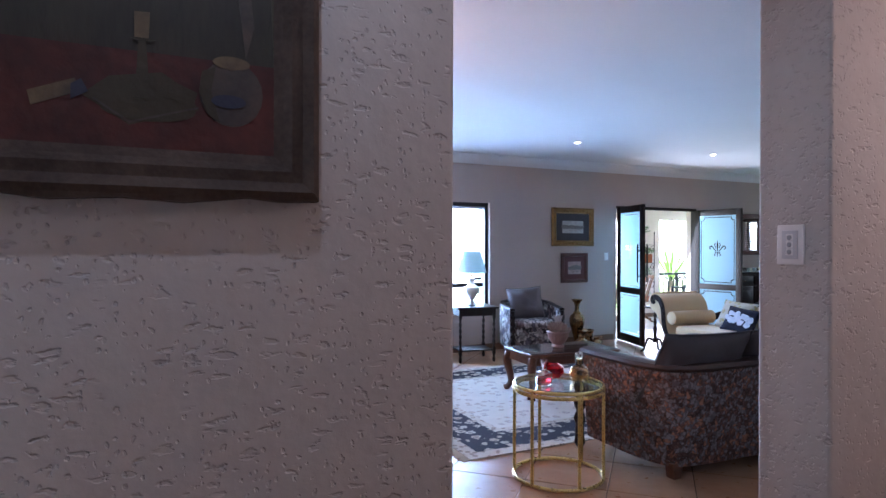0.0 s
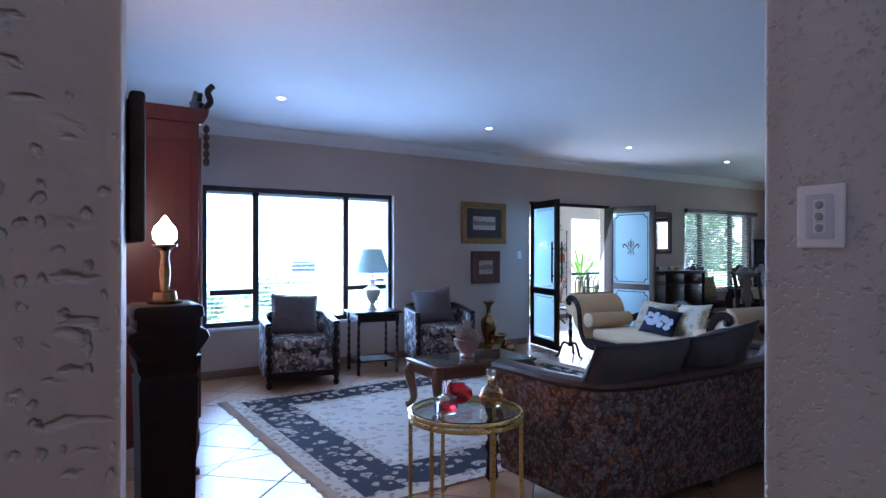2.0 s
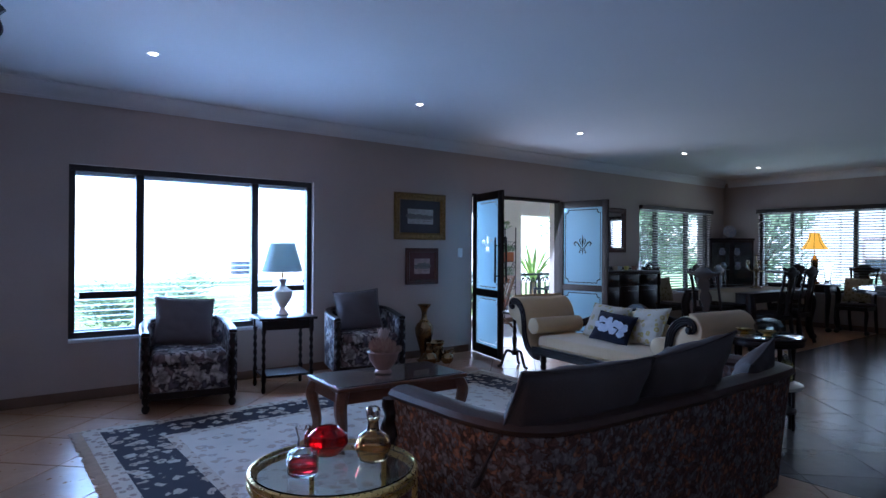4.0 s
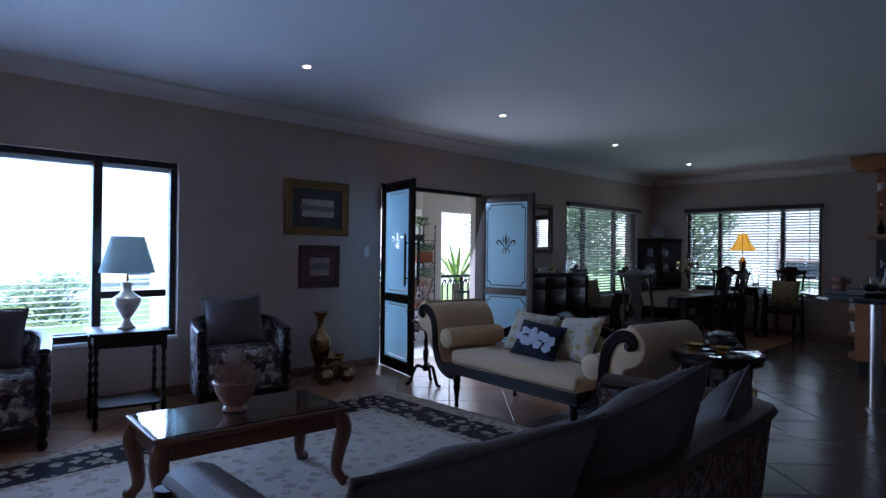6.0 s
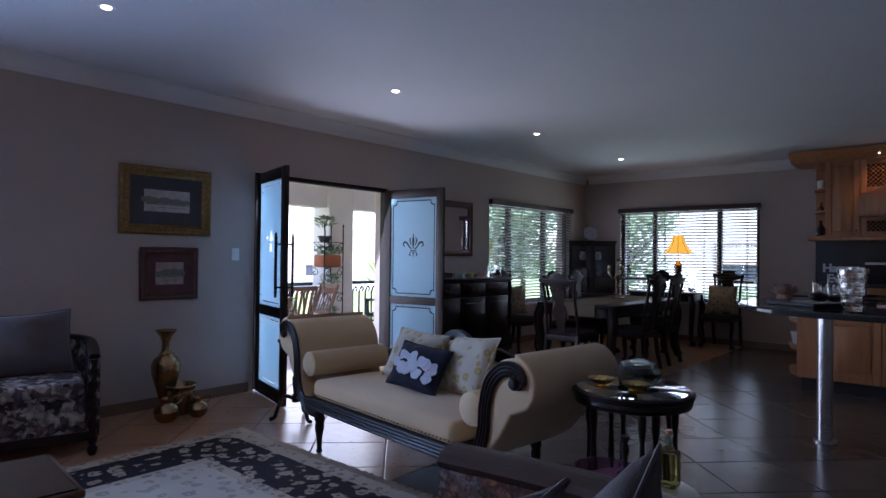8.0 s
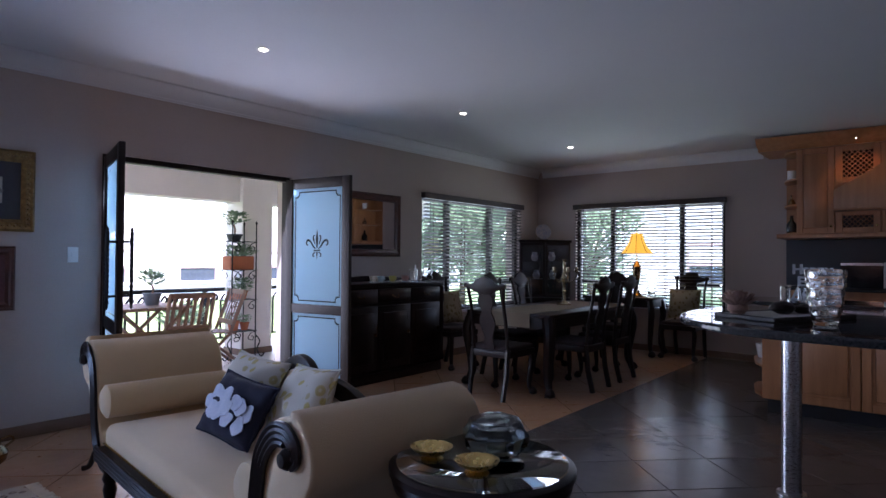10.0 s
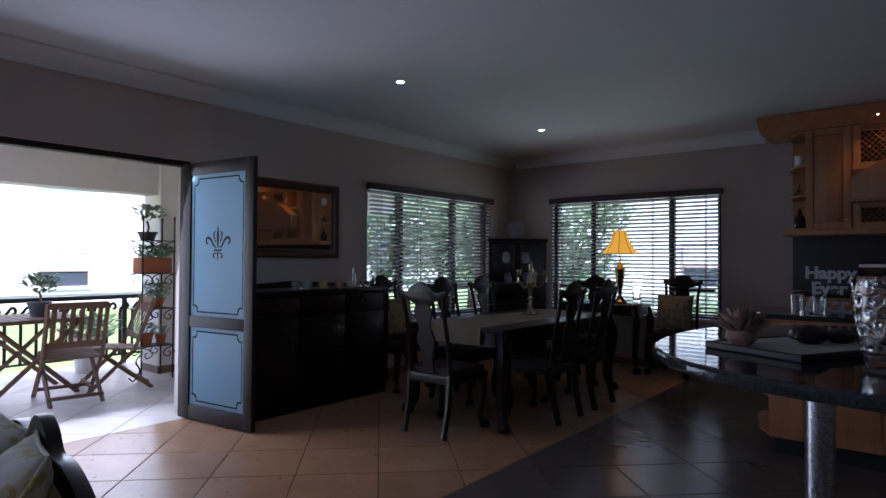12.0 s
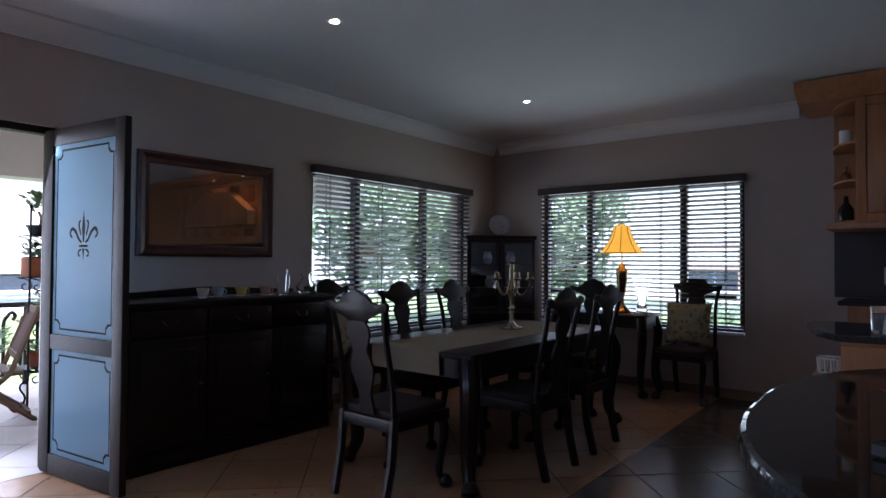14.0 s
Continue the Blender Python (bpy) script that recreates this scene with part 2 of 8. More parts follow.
def tube_bm(points, radius, seg=8, bm=None, taper=None, flat=1.0):
    """A round bar along points; taper: radius factor per point."""
    b = bm or bmesh.new()
    pts = [Vector(p) for p in points]
    rings = []
    up = Vector((0, 0, 1))
    side = None
    for i, p in enumerate(pts):
        d = (pts[min(i + 1, len(pts) - 1)] - pts[max(i - 1, 0)])
        if d.length < 1e-6:
            d = Vector((0, 0, 1))
        d.normalize()
        if side is None:
            side = d.cross(up)
            if side.length < 0.05:
                side = d.cross(Vector((0, 1, 0)))
        side = (side - d * side.dot(d))
        side.normalize()
        u = side.cross(d)
        r = radius * (taper[i] if taper else 1)
        rings.append([b.verts.new(p + side * (r * math.cos(2 * math.pi * k / seg)) + u * (r * flat * math.sin(2 * math.pi * k / seg))) for k in range(seg)])
    for p, q in zip(rings, rings[1:]):
        for k in range(seg):
            b.faces.new((p[k], q[k], q[(k + 1) % seg], p[(k + 1) % seg]))
    b.faces.new(rings[0])
    b.faces.new(list(reversed(rings[-1])))
    return b


def prism_bm(outline, depth, axis='y', at=0.0, bevel=0.0, bm=None):
    """A flat outline given a thickness. axis y: outline in x,z; z: in x,y; x: in y,z."""
    b = bm or bmesh.new()
    def place(p, d):
        return {'y': (p[0], d, p[1]), 'z': (p[0], p[1], d), 'x': (d, p[0], p[1])}[axis]
    lo = [b.verts.new(place(p, at)) for p in outline]
    hi = [b.verts.new(place(p, at + depth)) for p in outline]
    k = len(outline)
    f1 = b.faces.new(lo)
    f2 = b.faces.new(list(reversed(hi)))
    for i in range(k):
        b.faces.new((lo[i], hi[i], hi[(i + 1) % k], lo[(i + 1) % k]))
    bmesh.ops.recalc_face_normals(b, faces=b.faces)
    if bevel:
        es = [e for e in b.edges if all(v in lo for v in e.verts) or all(v in hi for v in e.verts)]
        bmesh.ops.bevel(b, geom=es, offset=bevel, segments=2, affect='EDGES', profile=0.5)
    return b


def curve_points(pts, n=8):
    """Smooth points through the given ones."""
    P = [Vector(p) for p in pts]
    out = []
    for i in range(len(P) - 1):
        a, b, c, d = P[max(i - 1, 0)], P[i], P[i + 1], P[min(i + 2, len(P) - 1)]
        for k in range(n):
            t = k / n
            out.append(0.5 * ((2 * b) + (c - a) * t + (2 * a - 5 * b + 4 * c - d) * t * t + (3 * b - a - 3 * c + d) * t ** 3))
    out.append(P[-1])
    return out


def finish(bm, smooth):
    bmesh.ops.recalc_face_normals(bm, faces=bm.faces)
    me = bpy.data.meshes.new("mesh")
    bm.to_mesh(me)
    bm.free()
    if smooth:
        me.shade_smooth() if smooth is True else None
        if smooth is not True:
            me.shade_smooth()
            me.set_sharp_from_angle(angle=radians(smooth))
    return me


def part(name, bm, mat, parent=None, label="", smooth=35, m=None):
    """One mesh object, under a thing or a part."""
    me = finish(bm, smooth)
    me.materials.append(mat)
    ob = new(name, me)
    if parent is not None:
        ob.parent = parent
    if m is not None:
        ob.matrix_local = m
    if label:
        ob["label"] = label
    return ob


def thing(name, label, category, m=None, group="", kind=""):
    ob = new(name)
    ob.empty_display_size = 0.1
    if m is not None:
        ob.matrix_world = m
    return tagged(ob, label, category, group, kind)


def solid(name, bm, mat, label, category, kind="structure", smooth=35, m=None, group=""):
    ob = part(name, bm, mat, None, "", smooth, m)
    return tagged(ob, label, category, group, kind)


def wall_bm(axis, a0, a1, b0, b1, z0, z1, holes):
    """A wall along x or y with openings cut through, as joined blocks."""
    bm = bmesh.new()
    def blk(u0, u1, w0, w1):
        if u1 - u0 < 1e-4 or w1 - w0 < 1e-4:
            return
        if axis == 'x':
            box_bm(u0, u1, b0, b1, w0, w1, bm=bm)
        else:
            box_bm(b0, b1, u0, u1, w0, w1, bm=bm)
    u = a0
    for h0, h1, g0, g1 in sorted(holes):
        blk(u, h0, z0, z1)
        blk(h0, h1, z0, g0)
        blk(h0, h1, g1, z1)
        u = h1
    blk(u, a1, z0, z1)
    return bm

# ---------------------------------------------------------------- structure
solid("wall_north", wall_bm('x', WEST - 0.25, EAST + 0.25, NORTH, NORTH + 0.25, 0, CEIL + 0.1, [W1, DOOR, W2]), WALL, "taupe painted plaster wall with windows and doorway", "wall")
solid("wall_east", wall_bm('y', -2.2, NORTH, EAST, EAST + 0.25, 0, CEIL + 0.1, [W3]), WALL, "taupe painted plaster wall with a wide window", "wall")
WEST_LINE = [(0.50, 1.43), (0.608, 1.43), (0.795, 2.9), (1.08, NORTH), (0.50, NORTH)]
solid("wall_west", prism_bm(WEST_LINE, CEIL + 0.1, 'z', 0), WALL, "taupe painted plaster wall", "wall")
solid("wall_south", box_bm(ENTRY[3] + 1.6, EAST, -2.2, -1.95, 0, CEIL + 0.1), WALL, "plain plaster wall closing the kitchen", "wall")
solid("ceiling", box_bm(WEST - 2.6, EAST + 0.25, -2.2, NORTH + 0.25, CEIL, CEIL + 0.15), WHITE, "white painted ceiling", "ceiling")
# entrance wall of rough-cast plaster with an open passage
em = bmesh.new()
box_bm(-2.0, ENTRY[2], 1.21, ENTRY[1], 0, CEIL, 0.012, 3, bm=em)
box_bm(ENTRY[3], 3.42, ENTRY[0], ENTRY[1], 0, CEIL, 0.012, 3, bm=em)
box_bm(ENTRY[2] - 0.02, ENTRY[3] + 0.02, ENTRY[0] + 0.004, ENTRY[1] - 0.004, 2.38, CEIL, bm=em)
solid("wall_entry", em, STUCCO, "rough-cast plaster wall with an open passage", "wall")
solid("wall_hall_west", box_bm(-2.25, -2.0, -2.2, ENTRY[1], 0, CEIL), STUCCO, "rough-cast plaster wall of the hall", "wall")
solid("wall_hall_south", box_bm(-2.25, 3.42, -2.45, -2.2, 0, CEIL), STUCCO, "rough-cast plaster wall of the hall", "wall")
solid("wall_hall_east", box_bm(3.42, 3.60, -2.2, ENTRY[1] - 0.003, 0, CEIL), STUCCO, "rough-cast plaster wall of the hall", "wall")


def sweep_x(profile, x0, x1, y, z, sign):
    """Moulding along x; profile of (out from the wall, up)."""
    b = bmesh.new()
    lo = [b.verts.new((x0, y + sign * o, z + u)) for o, u in profile]
    hi = [b.verts.new((x1, y + sign * o, z + u)) for o, u in profile]
    n = len(profile)
    b.faces.new(lo), b.faces.new(list(reversed(hi)))
    for i in range(n):
        b.faces.new((lo[i], lo[(i + 1) % n], hi[(i + 1) % n], hi[i]))
    return b


def sweep_y(profile, y0, y1, x, z, sign):
    b = sweep_x(profile, y0, y1, 0, z, sign)
    for v in b.verts:
        v.co = (x + v.co.y, v.co.x, v.co.z)
    return b


COVE = [(0, -0.015), (0.014, -0.015), (0.016, 0.004), (0.022, 0.008), (0.026, 0.03), (0.04, 0.058), (0.064, 0.082), (0.094, 0.098), (0.114, 0.104), (0.118, 0.118), (0, 0.118)]
solid("trim_cornice_north", sweep_x(COVE, WEST, EAST, NORTH, CEIL - 0.118, -1), WHITE, "white coved ceiling cornice", "cornice")
solid("trim_cornice_east", sweep_y(COVE, 4.12, NORTH - 0.1, EAST, CEIL - 0.118, -1), WHITE, "white coved ceiling cornice", "cornice")
SK = [(0, 0), (0.012, 0), (0.012, 0.085), (0.009, 0.09), (0, 0.09)]
solid("baseboard_north_west", sweep_x(SK, WEST, DOOR[0] - 0.05, NORTH, 0.001, -1), SKIRT, "brown tile skirting", "skirting")
solid("baseboard_north_east", sweep_x(SK, DOOR[1] + 0.05, EAST, NORTH, 0.001, -1), SKIRT, "brown tile skirting", "skirting")
solid("baseboard_east", sweep_y(SK, 3.9, NORTH - 0.012, EAST, 0.001, -1), SKIRT, "brown tile skirting", "skirting")

# ---------------------------------------------------------------- windows and doors


def rail(bm, axis, a0, a1, b0, b1, z0, z1):
    if axis == 'x':
        box_bm(a0, a1, b0, b1, z0, z1, 0.004, 1, bm=bm)
    else:
        box_bm(b0, b1, a0, a1, z0, z1, 0.004, 1, bm=bm)


def window(name, axis, hole, inner, mullions, transoms, label, category="window"):
    """A timber window in a wall opening, with its members, panes and sill."""
    a0, a1, z0, z1 = hole
    w = thing(name, label, category, kind="structure")
    d0, d1 = inner + 0.05, inner + 0.11
    f = 0.055
    bm = bmesh.new()
    rail(bm, axis, a0, a1, d0, d1, z1 - f, z1)
    rail(bm, axis, a0, a1, d0, d1, z0, z0 + f)
    rail(bm, axis, a0, a0 + f, d0 + 0.001, d1 - 0.001, z0 + f, z1 - f)
    rail(bm, axis, a1 - f, a1, d0 + 0.001, d1 - 0.001, z0 + f, z1 - f)
    part("window_frame", bm, DARKWOOD, w)
    edges = [a0 + f] + [m for m in mullions] + [a1 - f]
    for m in mullions:
        bm = bmesh.new()
        rail(bm, axis, m - 0.035, m + 0.035, d0 - 0.006, d1 + 0.004, z0 + f, z1 - f)
        part("mullion", bm, DARKWOOD, w)
    for i, zt in transoms:
        bm = bmesh.new()
        rail(bm, axis, edges[i] + 0.03, edges[i + 1] - 0.03, d0 - 0.003, d1 + 0.002, zt - 0.03, zt + 0.03)
        part("transom", bm, DARKWOOD, w)
    for i in range(len(edges) - 1):
        bm = bmesh.new()
        rail(bm, axis, edges[i], edges[i + 1], d0 + 0.028, d0 + 0.032, z0 + f, z1 - f)
        ob = part("pane", bm, PANE, w, smooth=False)
        ob.visible_shadow = False
    bm = bmesh.new()
    rail(bm, axis, a0, a1, inner - 0.02, d0 - 0.002, z0 - 0.03, z0 + 0.002)
    part("window_sill", bm, WHITE, w)
    return w


window("window_1", 'x', W1, NORTH, [2.575, 3.67], [(0, 0.92), (2, 0.92)], "dark timber window with three lights and low vents")
window("window_2", 'x', W2, NORTH, [10.98, 11.98], [(0, 0.97), (2, 0.97)], "dark timber window behind lowered slatted blinds")
window("window_3", 'y', W3, EAST, [5.16, 6.18], [(0, 0.97), (2, 0.97)], "dark timber window behind lowered slatted blinds")

SLAT = material("blind_slat", (0.035, 0.02, 0.014), 0.4, scale=4, fine=40, bump=0.05)


def blind(axis, hole, inner, tilt, label, mat, pitch=0.046, out=0.03, drop=None, tape=0.004):
    """A venetian blind: head rail, slats, tapes and bottom rail."""
    a0, a1, z0, z1 = hole
    b = thing("venetian_blind", label, "blind")
    y = inner - out
    lo = a0 + 0.01
    hi = a1 - 0.01
    def put(name, u0, u1, v0, v1, w0, w1, bev=0.003):
        bm = bmesh.new()
        if axis == 'x':
            box_bm(u0, u1, v0, v1, w0, w1, bev, 1, bm=bm)
        else:
            box_bm(v0, v1, u0, u1, w0, w1, bev, 1, bm=bm)
        return part(name, bm, mat, b)
    put("valance", a0 - 0.02, a1 + 0.02, y - 0.045, y + 0.028, z1 - 0.045, z1 + 0.03)
    bm = bmesh.new()
    c, s = math.cos(radians(tilt)), math.sin(radians(tilt))
    def quadbox(half, th):
        vs = []
        for du in (lo, hi):
            for dv, dz in ((-half * c - th * s, -half * s + th * c), (half * c - th * s, half * s + th * c), (half * c + th * s, half * s - th * c), (-half * c + th * s, -half * s - th * c)):
                vs.append((du, dv, dz) if axis == 'x' else (dv, du, dz))
        return vs
    half = 0.024
    vs = quadbox(half, 0.0014)
    faces = [(0, 1, 2, 3), (7, 6, 5, 4), (0, 4, 5, 1), (1, 5, 6, 2), (2, 6, 7, 3), (3, 7, 4, 0)]
    me = bpy.data.meshes.new("slat")
    me.from_pydata(vs, [], faces)
    me.materials.append(mat)
    bottom = z0 + 0.02 if drop is None else drop
    z = z1 - 0.07
    while z > bottom + 0.03:
        ob = new("slat", me)
        ob.parent = b
        ob.location = (0, y, z) if axis == 'x' else (y, 0, z)
        z -= pitch
    put("bottom_rail", lo, hi, y - 0.024, y + 0.024, bottom, bottom + 0.018)
    n = max(3, round((hi - lo) / 0.55))
    for k in range(n):
        u = lo + 0.15 + (hi - lo - 0.3) * k / (n - 1)
        for v in (y - 0.027, y + 0.026):
            put("ladder_tape", u - tape, u + tape, v, v + 0.0012, bottom + 0.018, z1 - 0.045, 0)
    return b


blind('x', W2, NORTH, -24, "dark brown slatted blind lowered over the dining window", SLAT)
blind('y', W3, EAST, -24, "dark brown slatted blind lowered over the east window", SLAT)
PALESLAT = material("pale_blind_slat", (0.48, 0.48, 0.48), 0.5, scale=4, fine=40, bump=0.03, amount=0.1)
blind('x', (W1[0], W1[1], W1[2] + 0.03, W1[3] - 0.04), NORTH, 4, "white slatted blind set open in the lounge window", PALESLAT, 0.05, -0.17, None, 0.0012)

# French doors
FROST = bpy.data.materials.new("frosted_glass")
FROST.use_nodes = True
fnodes, flinks = FROST.node_tree.nodes, FROST.node_tree.links
fp = fnodes["Principled BSDF"]
fp.inputs["Base Color"].default_value = (0.55, 0.74, 0.84, 1)
fp.inputs["Roughness"].default_value = 0.08
ftr = fnodes.new("ShaderNodeBsdfTranslucent")
ftr.inputs[0].default_value = (0.68, 0.88, 1.0, 1)
fmx = fnodes.new("ShaderNodeMixShader")
fmx.inputs[0].default_value = 0.85
fno = fnodes.new("ShaderNodeTexNoise")
fno.inputs["Scale"].default_value = 180
fbp = fnodes.new("ShaderNodeBump")
fbp.inputs["Strength"].default_value = 0.08
flinks.new(fno.outputs[0], fbp.inputs["Height"])
flinks.new(fbp.outputs[0], fp.inputs["Normal"])
flinks.new(fp.outputs[0], fmx.inputs[1])
flinks.new(ftr.outputs[0], fmx.inputs[2])
flinks.new(fmx.outputs[0], fnodes["Material Output"].inputs[0])

def film_bm(outer, holes, y):
    """A frosted sheet in the x,z plane with clear shapes left open in it."""
    b = bmesh.new()
    for loop in [outer] + holes:
        vs = [b.verts.new((u, y, w)) for u, w in loop]
        for i in range(len(vs)):
            b.edges.new((vs[i], vs[(i + 1) % len(vs)]))
    bmesh.ops.triangle_fill(b, use_beauty=True, use_dissolve=False, edges=b.edges[:])
    return b


def strap(points, width):
    """A closed tapering band along a curve in the plane."""
    c = curve_points([(u, w, 0) for u, w in points], 4)
    n = len(c)
    left, right = [], []
    for i, p in enumerate(c):
        d = (c[min(i + 1, n - 1)] - c[max(i - 1, 0)]).normalized()
        k = width * (0.35 + 0.65 * math.sin(math.pi * (0.12 + 0.76 * i / (n - 1))))
        left.append((p.x - d.y * k, p.y + d.x * k))
        right.append((p.x + d.y * k, p.y - d.x * k))
    return left + right[::-1]


def shaped(x0, x1, z0, z1, k):
    """A panel outline with stepped-in corners."""
    return [(x0 + k, z0), (x1 - k, z0), (x1 - k, z0 + k * 0.55), (x1 - k * 0.55, z0 + k), (x1, z0 + k), (x1, z1 - k), (x1 - k * 0.55, z1 - k), (x1 - k, z1 - k * 0.55), (x1 - k, z1), (x0 + k, z1), (x0 + k, z1 - k * 0.55), (x0 + k * 0.55, z1 - k), (x0, z1 - k), (x0, z0 + k), (x0 + k * 0.55, z0 + k), (x0 + k, z0 + k * 0.55)]


# near-black colour standing in for the shade seen through clear lines
INLAY = material("clear_line_shade", (0.018, 0.026, 0.03), 0.7, bump=0, amount=0.2, spec=0.08)


def door_leaf(name, m, width, label, dark_lines=False):
    """One glazed leaf; hinge at its own origin, running along +x."""
    d = thing(name, label, "door", m, group="french doors", kind="structure")
    H, st, th = 2.08, 0.095, 0.02
    zr = 0.80
    for nm, u0, u1, w0, w1 in (("stile", 0, st, 0.012, H), ("stile", width - st, width, 0.012, H), ("rail", st, width - st, H - 0.1, H), ("rail", st, width - st, zr - 0.045, zr + 0.045), ("rail", st, width - st, 0.012, 0.13)):
        part(nm, box_bm(u0, u1, -th + (0 if nm == "stile" else 0.002), th - (0 if nm == "stile" else 0.002), w0, w1, 0.004, 2), FRAMEBROWN, d)
    for w0, w1, top in ((zr + 0.045, H - 0.1, True), (0.13, zr - 0.045, False)):
        pn = part("pane", box_bm(st - 0.005, width - st + 0.005, -0.003, 0.003, w0 - 0.005, w1 + 0.005), PANE, d, "clear glass", smooth=False)
        pn.visible_shadow = False
        x0, x1, z0, z1, k = st + 0.028, width - st - 0.028, w0 + 0.028, w1 - 0.028, 0.05
        g = 0.011
        rim = [(st, w0), (width - st, w0), (width - st, w1), (st, w1)]
        for y in (-0.0045, 0.0045):
            part("frosted_border", film_bm(rim, [shaped(x0, x1, z0, z1, k)], y), FROST, pn, "frosted glass margin", smooth=False)
        holes = []
        if top:
            cx, cz = width / 2, (w0 + w1) / 2 + 0.03
            holes.append([(cx - 0.006, cz - 0.05), (cx + 0.006, cz - 0.05), (cx + 0.017, cz + 0.04), (cx, cz + 0.14), (cx - 0.017, cz + 0.04)])
            holes.append([(cx - 0.012, cz - 0.085), (cx, cz - 0.16), (cx + 0.012, cz - 0.085)])
            holes.append([(cx - 0.045, cz - 0.064), (cx + 0.045, cz - 0.064), (cx + 0.045, cz - 0.078), (cx - 0.045, cz - 0.078)])
            for sd in (-1, 1):
                for width_k, line in ((0.010, ((0.020, -0.052), (0.05, -0.03), (0.085, 0.015), (0.122, 0.03), (0.142, 0.0), (0.118, -0.022))), (0.008, ((0.026, -0.01), (0.042, 0.028), (0.048, 0.062), (0.030, 0.078))), (0.007, ((0.020, -0.09), (0.046, -0.1), (0.052, -0.122), (0.034, -0.13)))):
                    holes.append(strap([(cx + sd * u, cz + v) for u, v in line], width_k))
        for y in (-0.0045, 0.0045):
            part("frosted_field", film_bm(shaped(x0 + g, x1 - g, z0 + g, z1 - g, k), holes, y), FROST, pn, "frosted glass with clear lily lines", smooth=False)
        # fill the clear lines with painted shade, as against an unlit wall
        if dark_lines:
            part("smoked_border", film_bm(shaped(x0, x1, z0, z1, k), [shaped(x0 + g, x1 - g, z0 + g, z1 - g, k)], 0.0042), INLAY, pn, "clear border line painted dark like the shade behind it", smooth=False)
            part("smoked_border", film_bm(shaped(x0, x1, z0, z1, k), [shaped(x0 + g, x1 - g, z0 + g, z1 - g, k)], -0.0042), INLAY, pn, "clear border line painted dark like the shade behind it", smooth=False)
            if holes:
                lily = bmesh.new()
                for loop in holes:
                    for y in (-0.0042, 0.0042):
                        fill = film_bm(loop, [], y)
                        me = bpy.data.meshes.new("fill")
                        fill.to_mesh(me)
                        fill.free()
                        lily.from_mesh(me)
                part("lily", lily, INLAY, pn, "clear lily lines painted dark like the shade behind them", smooth=False)
    return d


def pull_handle(parent, x, side):
    """A long twisted iron pull handle on a leaf's free stile."""
    for s in (1, -1):
        prof = []
        for k in range(41):
            u = k / 40
            prof.append((0.010 + 0.005 * math.sin(u * 14 * math.pi) ** 2, 0.5 * u))
        prof = [(0.002, -0.03), (0.012, -0.015), (0.008, 0)] + prof + [(0.008, 0.5), (0.012, 0.515), (0.002, 0.535)]
        h = part("pull_handle", lathe_bm(prof, 10, (x, s * 0.075, 0.97)), IRON, parent, "twisted black iron pull handle")
        for z in (1.03, 1.40):
            part("bracket", tube_bm([(x, s * 0.018, z), (x, s * 0.075, z)], 0.008, 8), IRON, h)


left_hinge, left_free = Vector((6.625, 7.43, 0)), Vector((6.415, 6.65, 0))
right_hinge, right_free = Vector((8.355, 7.475, 0)), Vector((8.466, 6.643, 0))
dl = left_free - left_hinge
dr = right_free - right_hinge
leafL = door_leaf("door_1", pose(*left_hinge, 0, 0, math.degrees(math.atan2(dl.y, dl.x))), dl.length, "open brown door leaf with etched frosted glass and iron pull")
leafR = door_leaf("door_2", pose(*right_hinge, 0, 0, math.degrees(math.atan2(dr.y, dr.x))), dr.length, "open brown door leaf with etched frosted lily glass", True)
pull_handle(leafL, dl.length - 0.05, 1)

df = thing("door_frame", "dark brown timber frame of the open french doors", "door frame", kind="structure")
for nm, x0, x1, z0, z1 in (("jamb", DOOR[0] - 0.0, DOOR[0] + 0.04, 0.0, DOOR[3] - 0.045), ("jamb", DOOR[1] - 0.04, DOOR[1], 0.0, DOOR[3] - 0.045), ("head", DOOR[0], DOOR[1], DOOR[3] - 0.045, DOOR[3])):
    part(nm, box_bm(x0, x1, NORTH + 0.034, NORTH + 0.12, z0, z1, 0.004, 1), FRAMEBROWN, df)

# ---------------------------------------------------------------- ceiling lights
BULB = material("halogen_bulb", (1, 0.95, 0.85), 0.4, bump=0, emit=(1.0, 0.86, 0.66), emit_strength=3.2)
DOWNLIGHTS = [(2.37, 6.04), (4.75, 6.06), (7.08, 6.02), (9.40, 6.04), (11.69, 6.05)]
first_light = thing("ceiling_downlight", "small white recessed downlight glowing in the ceiling", "downlight", pose(*DOWNLIGHTS[0], CEIL), group="ceiling downlights")
part("rim", lathe_bm([(0.030, -0.002), (0.046, -0.004), (0.048, 0.0), (0.030, 0.0), (0.0305, -0.001)], 24), PLASTIC, first_light)
part("bulb", lathe_bm([(0.028, -0.004), (0.026, -0.006), (0.015, -0.009), (0.001, -0.010)], 20), BULB, first_light, "lit halogen bulb")
for x, y in DOWNLIGHTS[1:]:
    copy_thing(first_light, pose(x, y, CEIL))
for x, y in DOWNLIGHTS:
    lamp("downlight_beam", 'SPOT', (x, y, CEIL - 0.02), 0.9, (1.0, 0.80, 0.58), 0.03, (x, y, 0), 90)

# ---------------------------------------------------------------- pictures and mirror
ART = {}


def art(name, base, spots):
    m = material(name, base, 0.5, second=spots, scale=16, fine=50, bump=0.05)
    return m


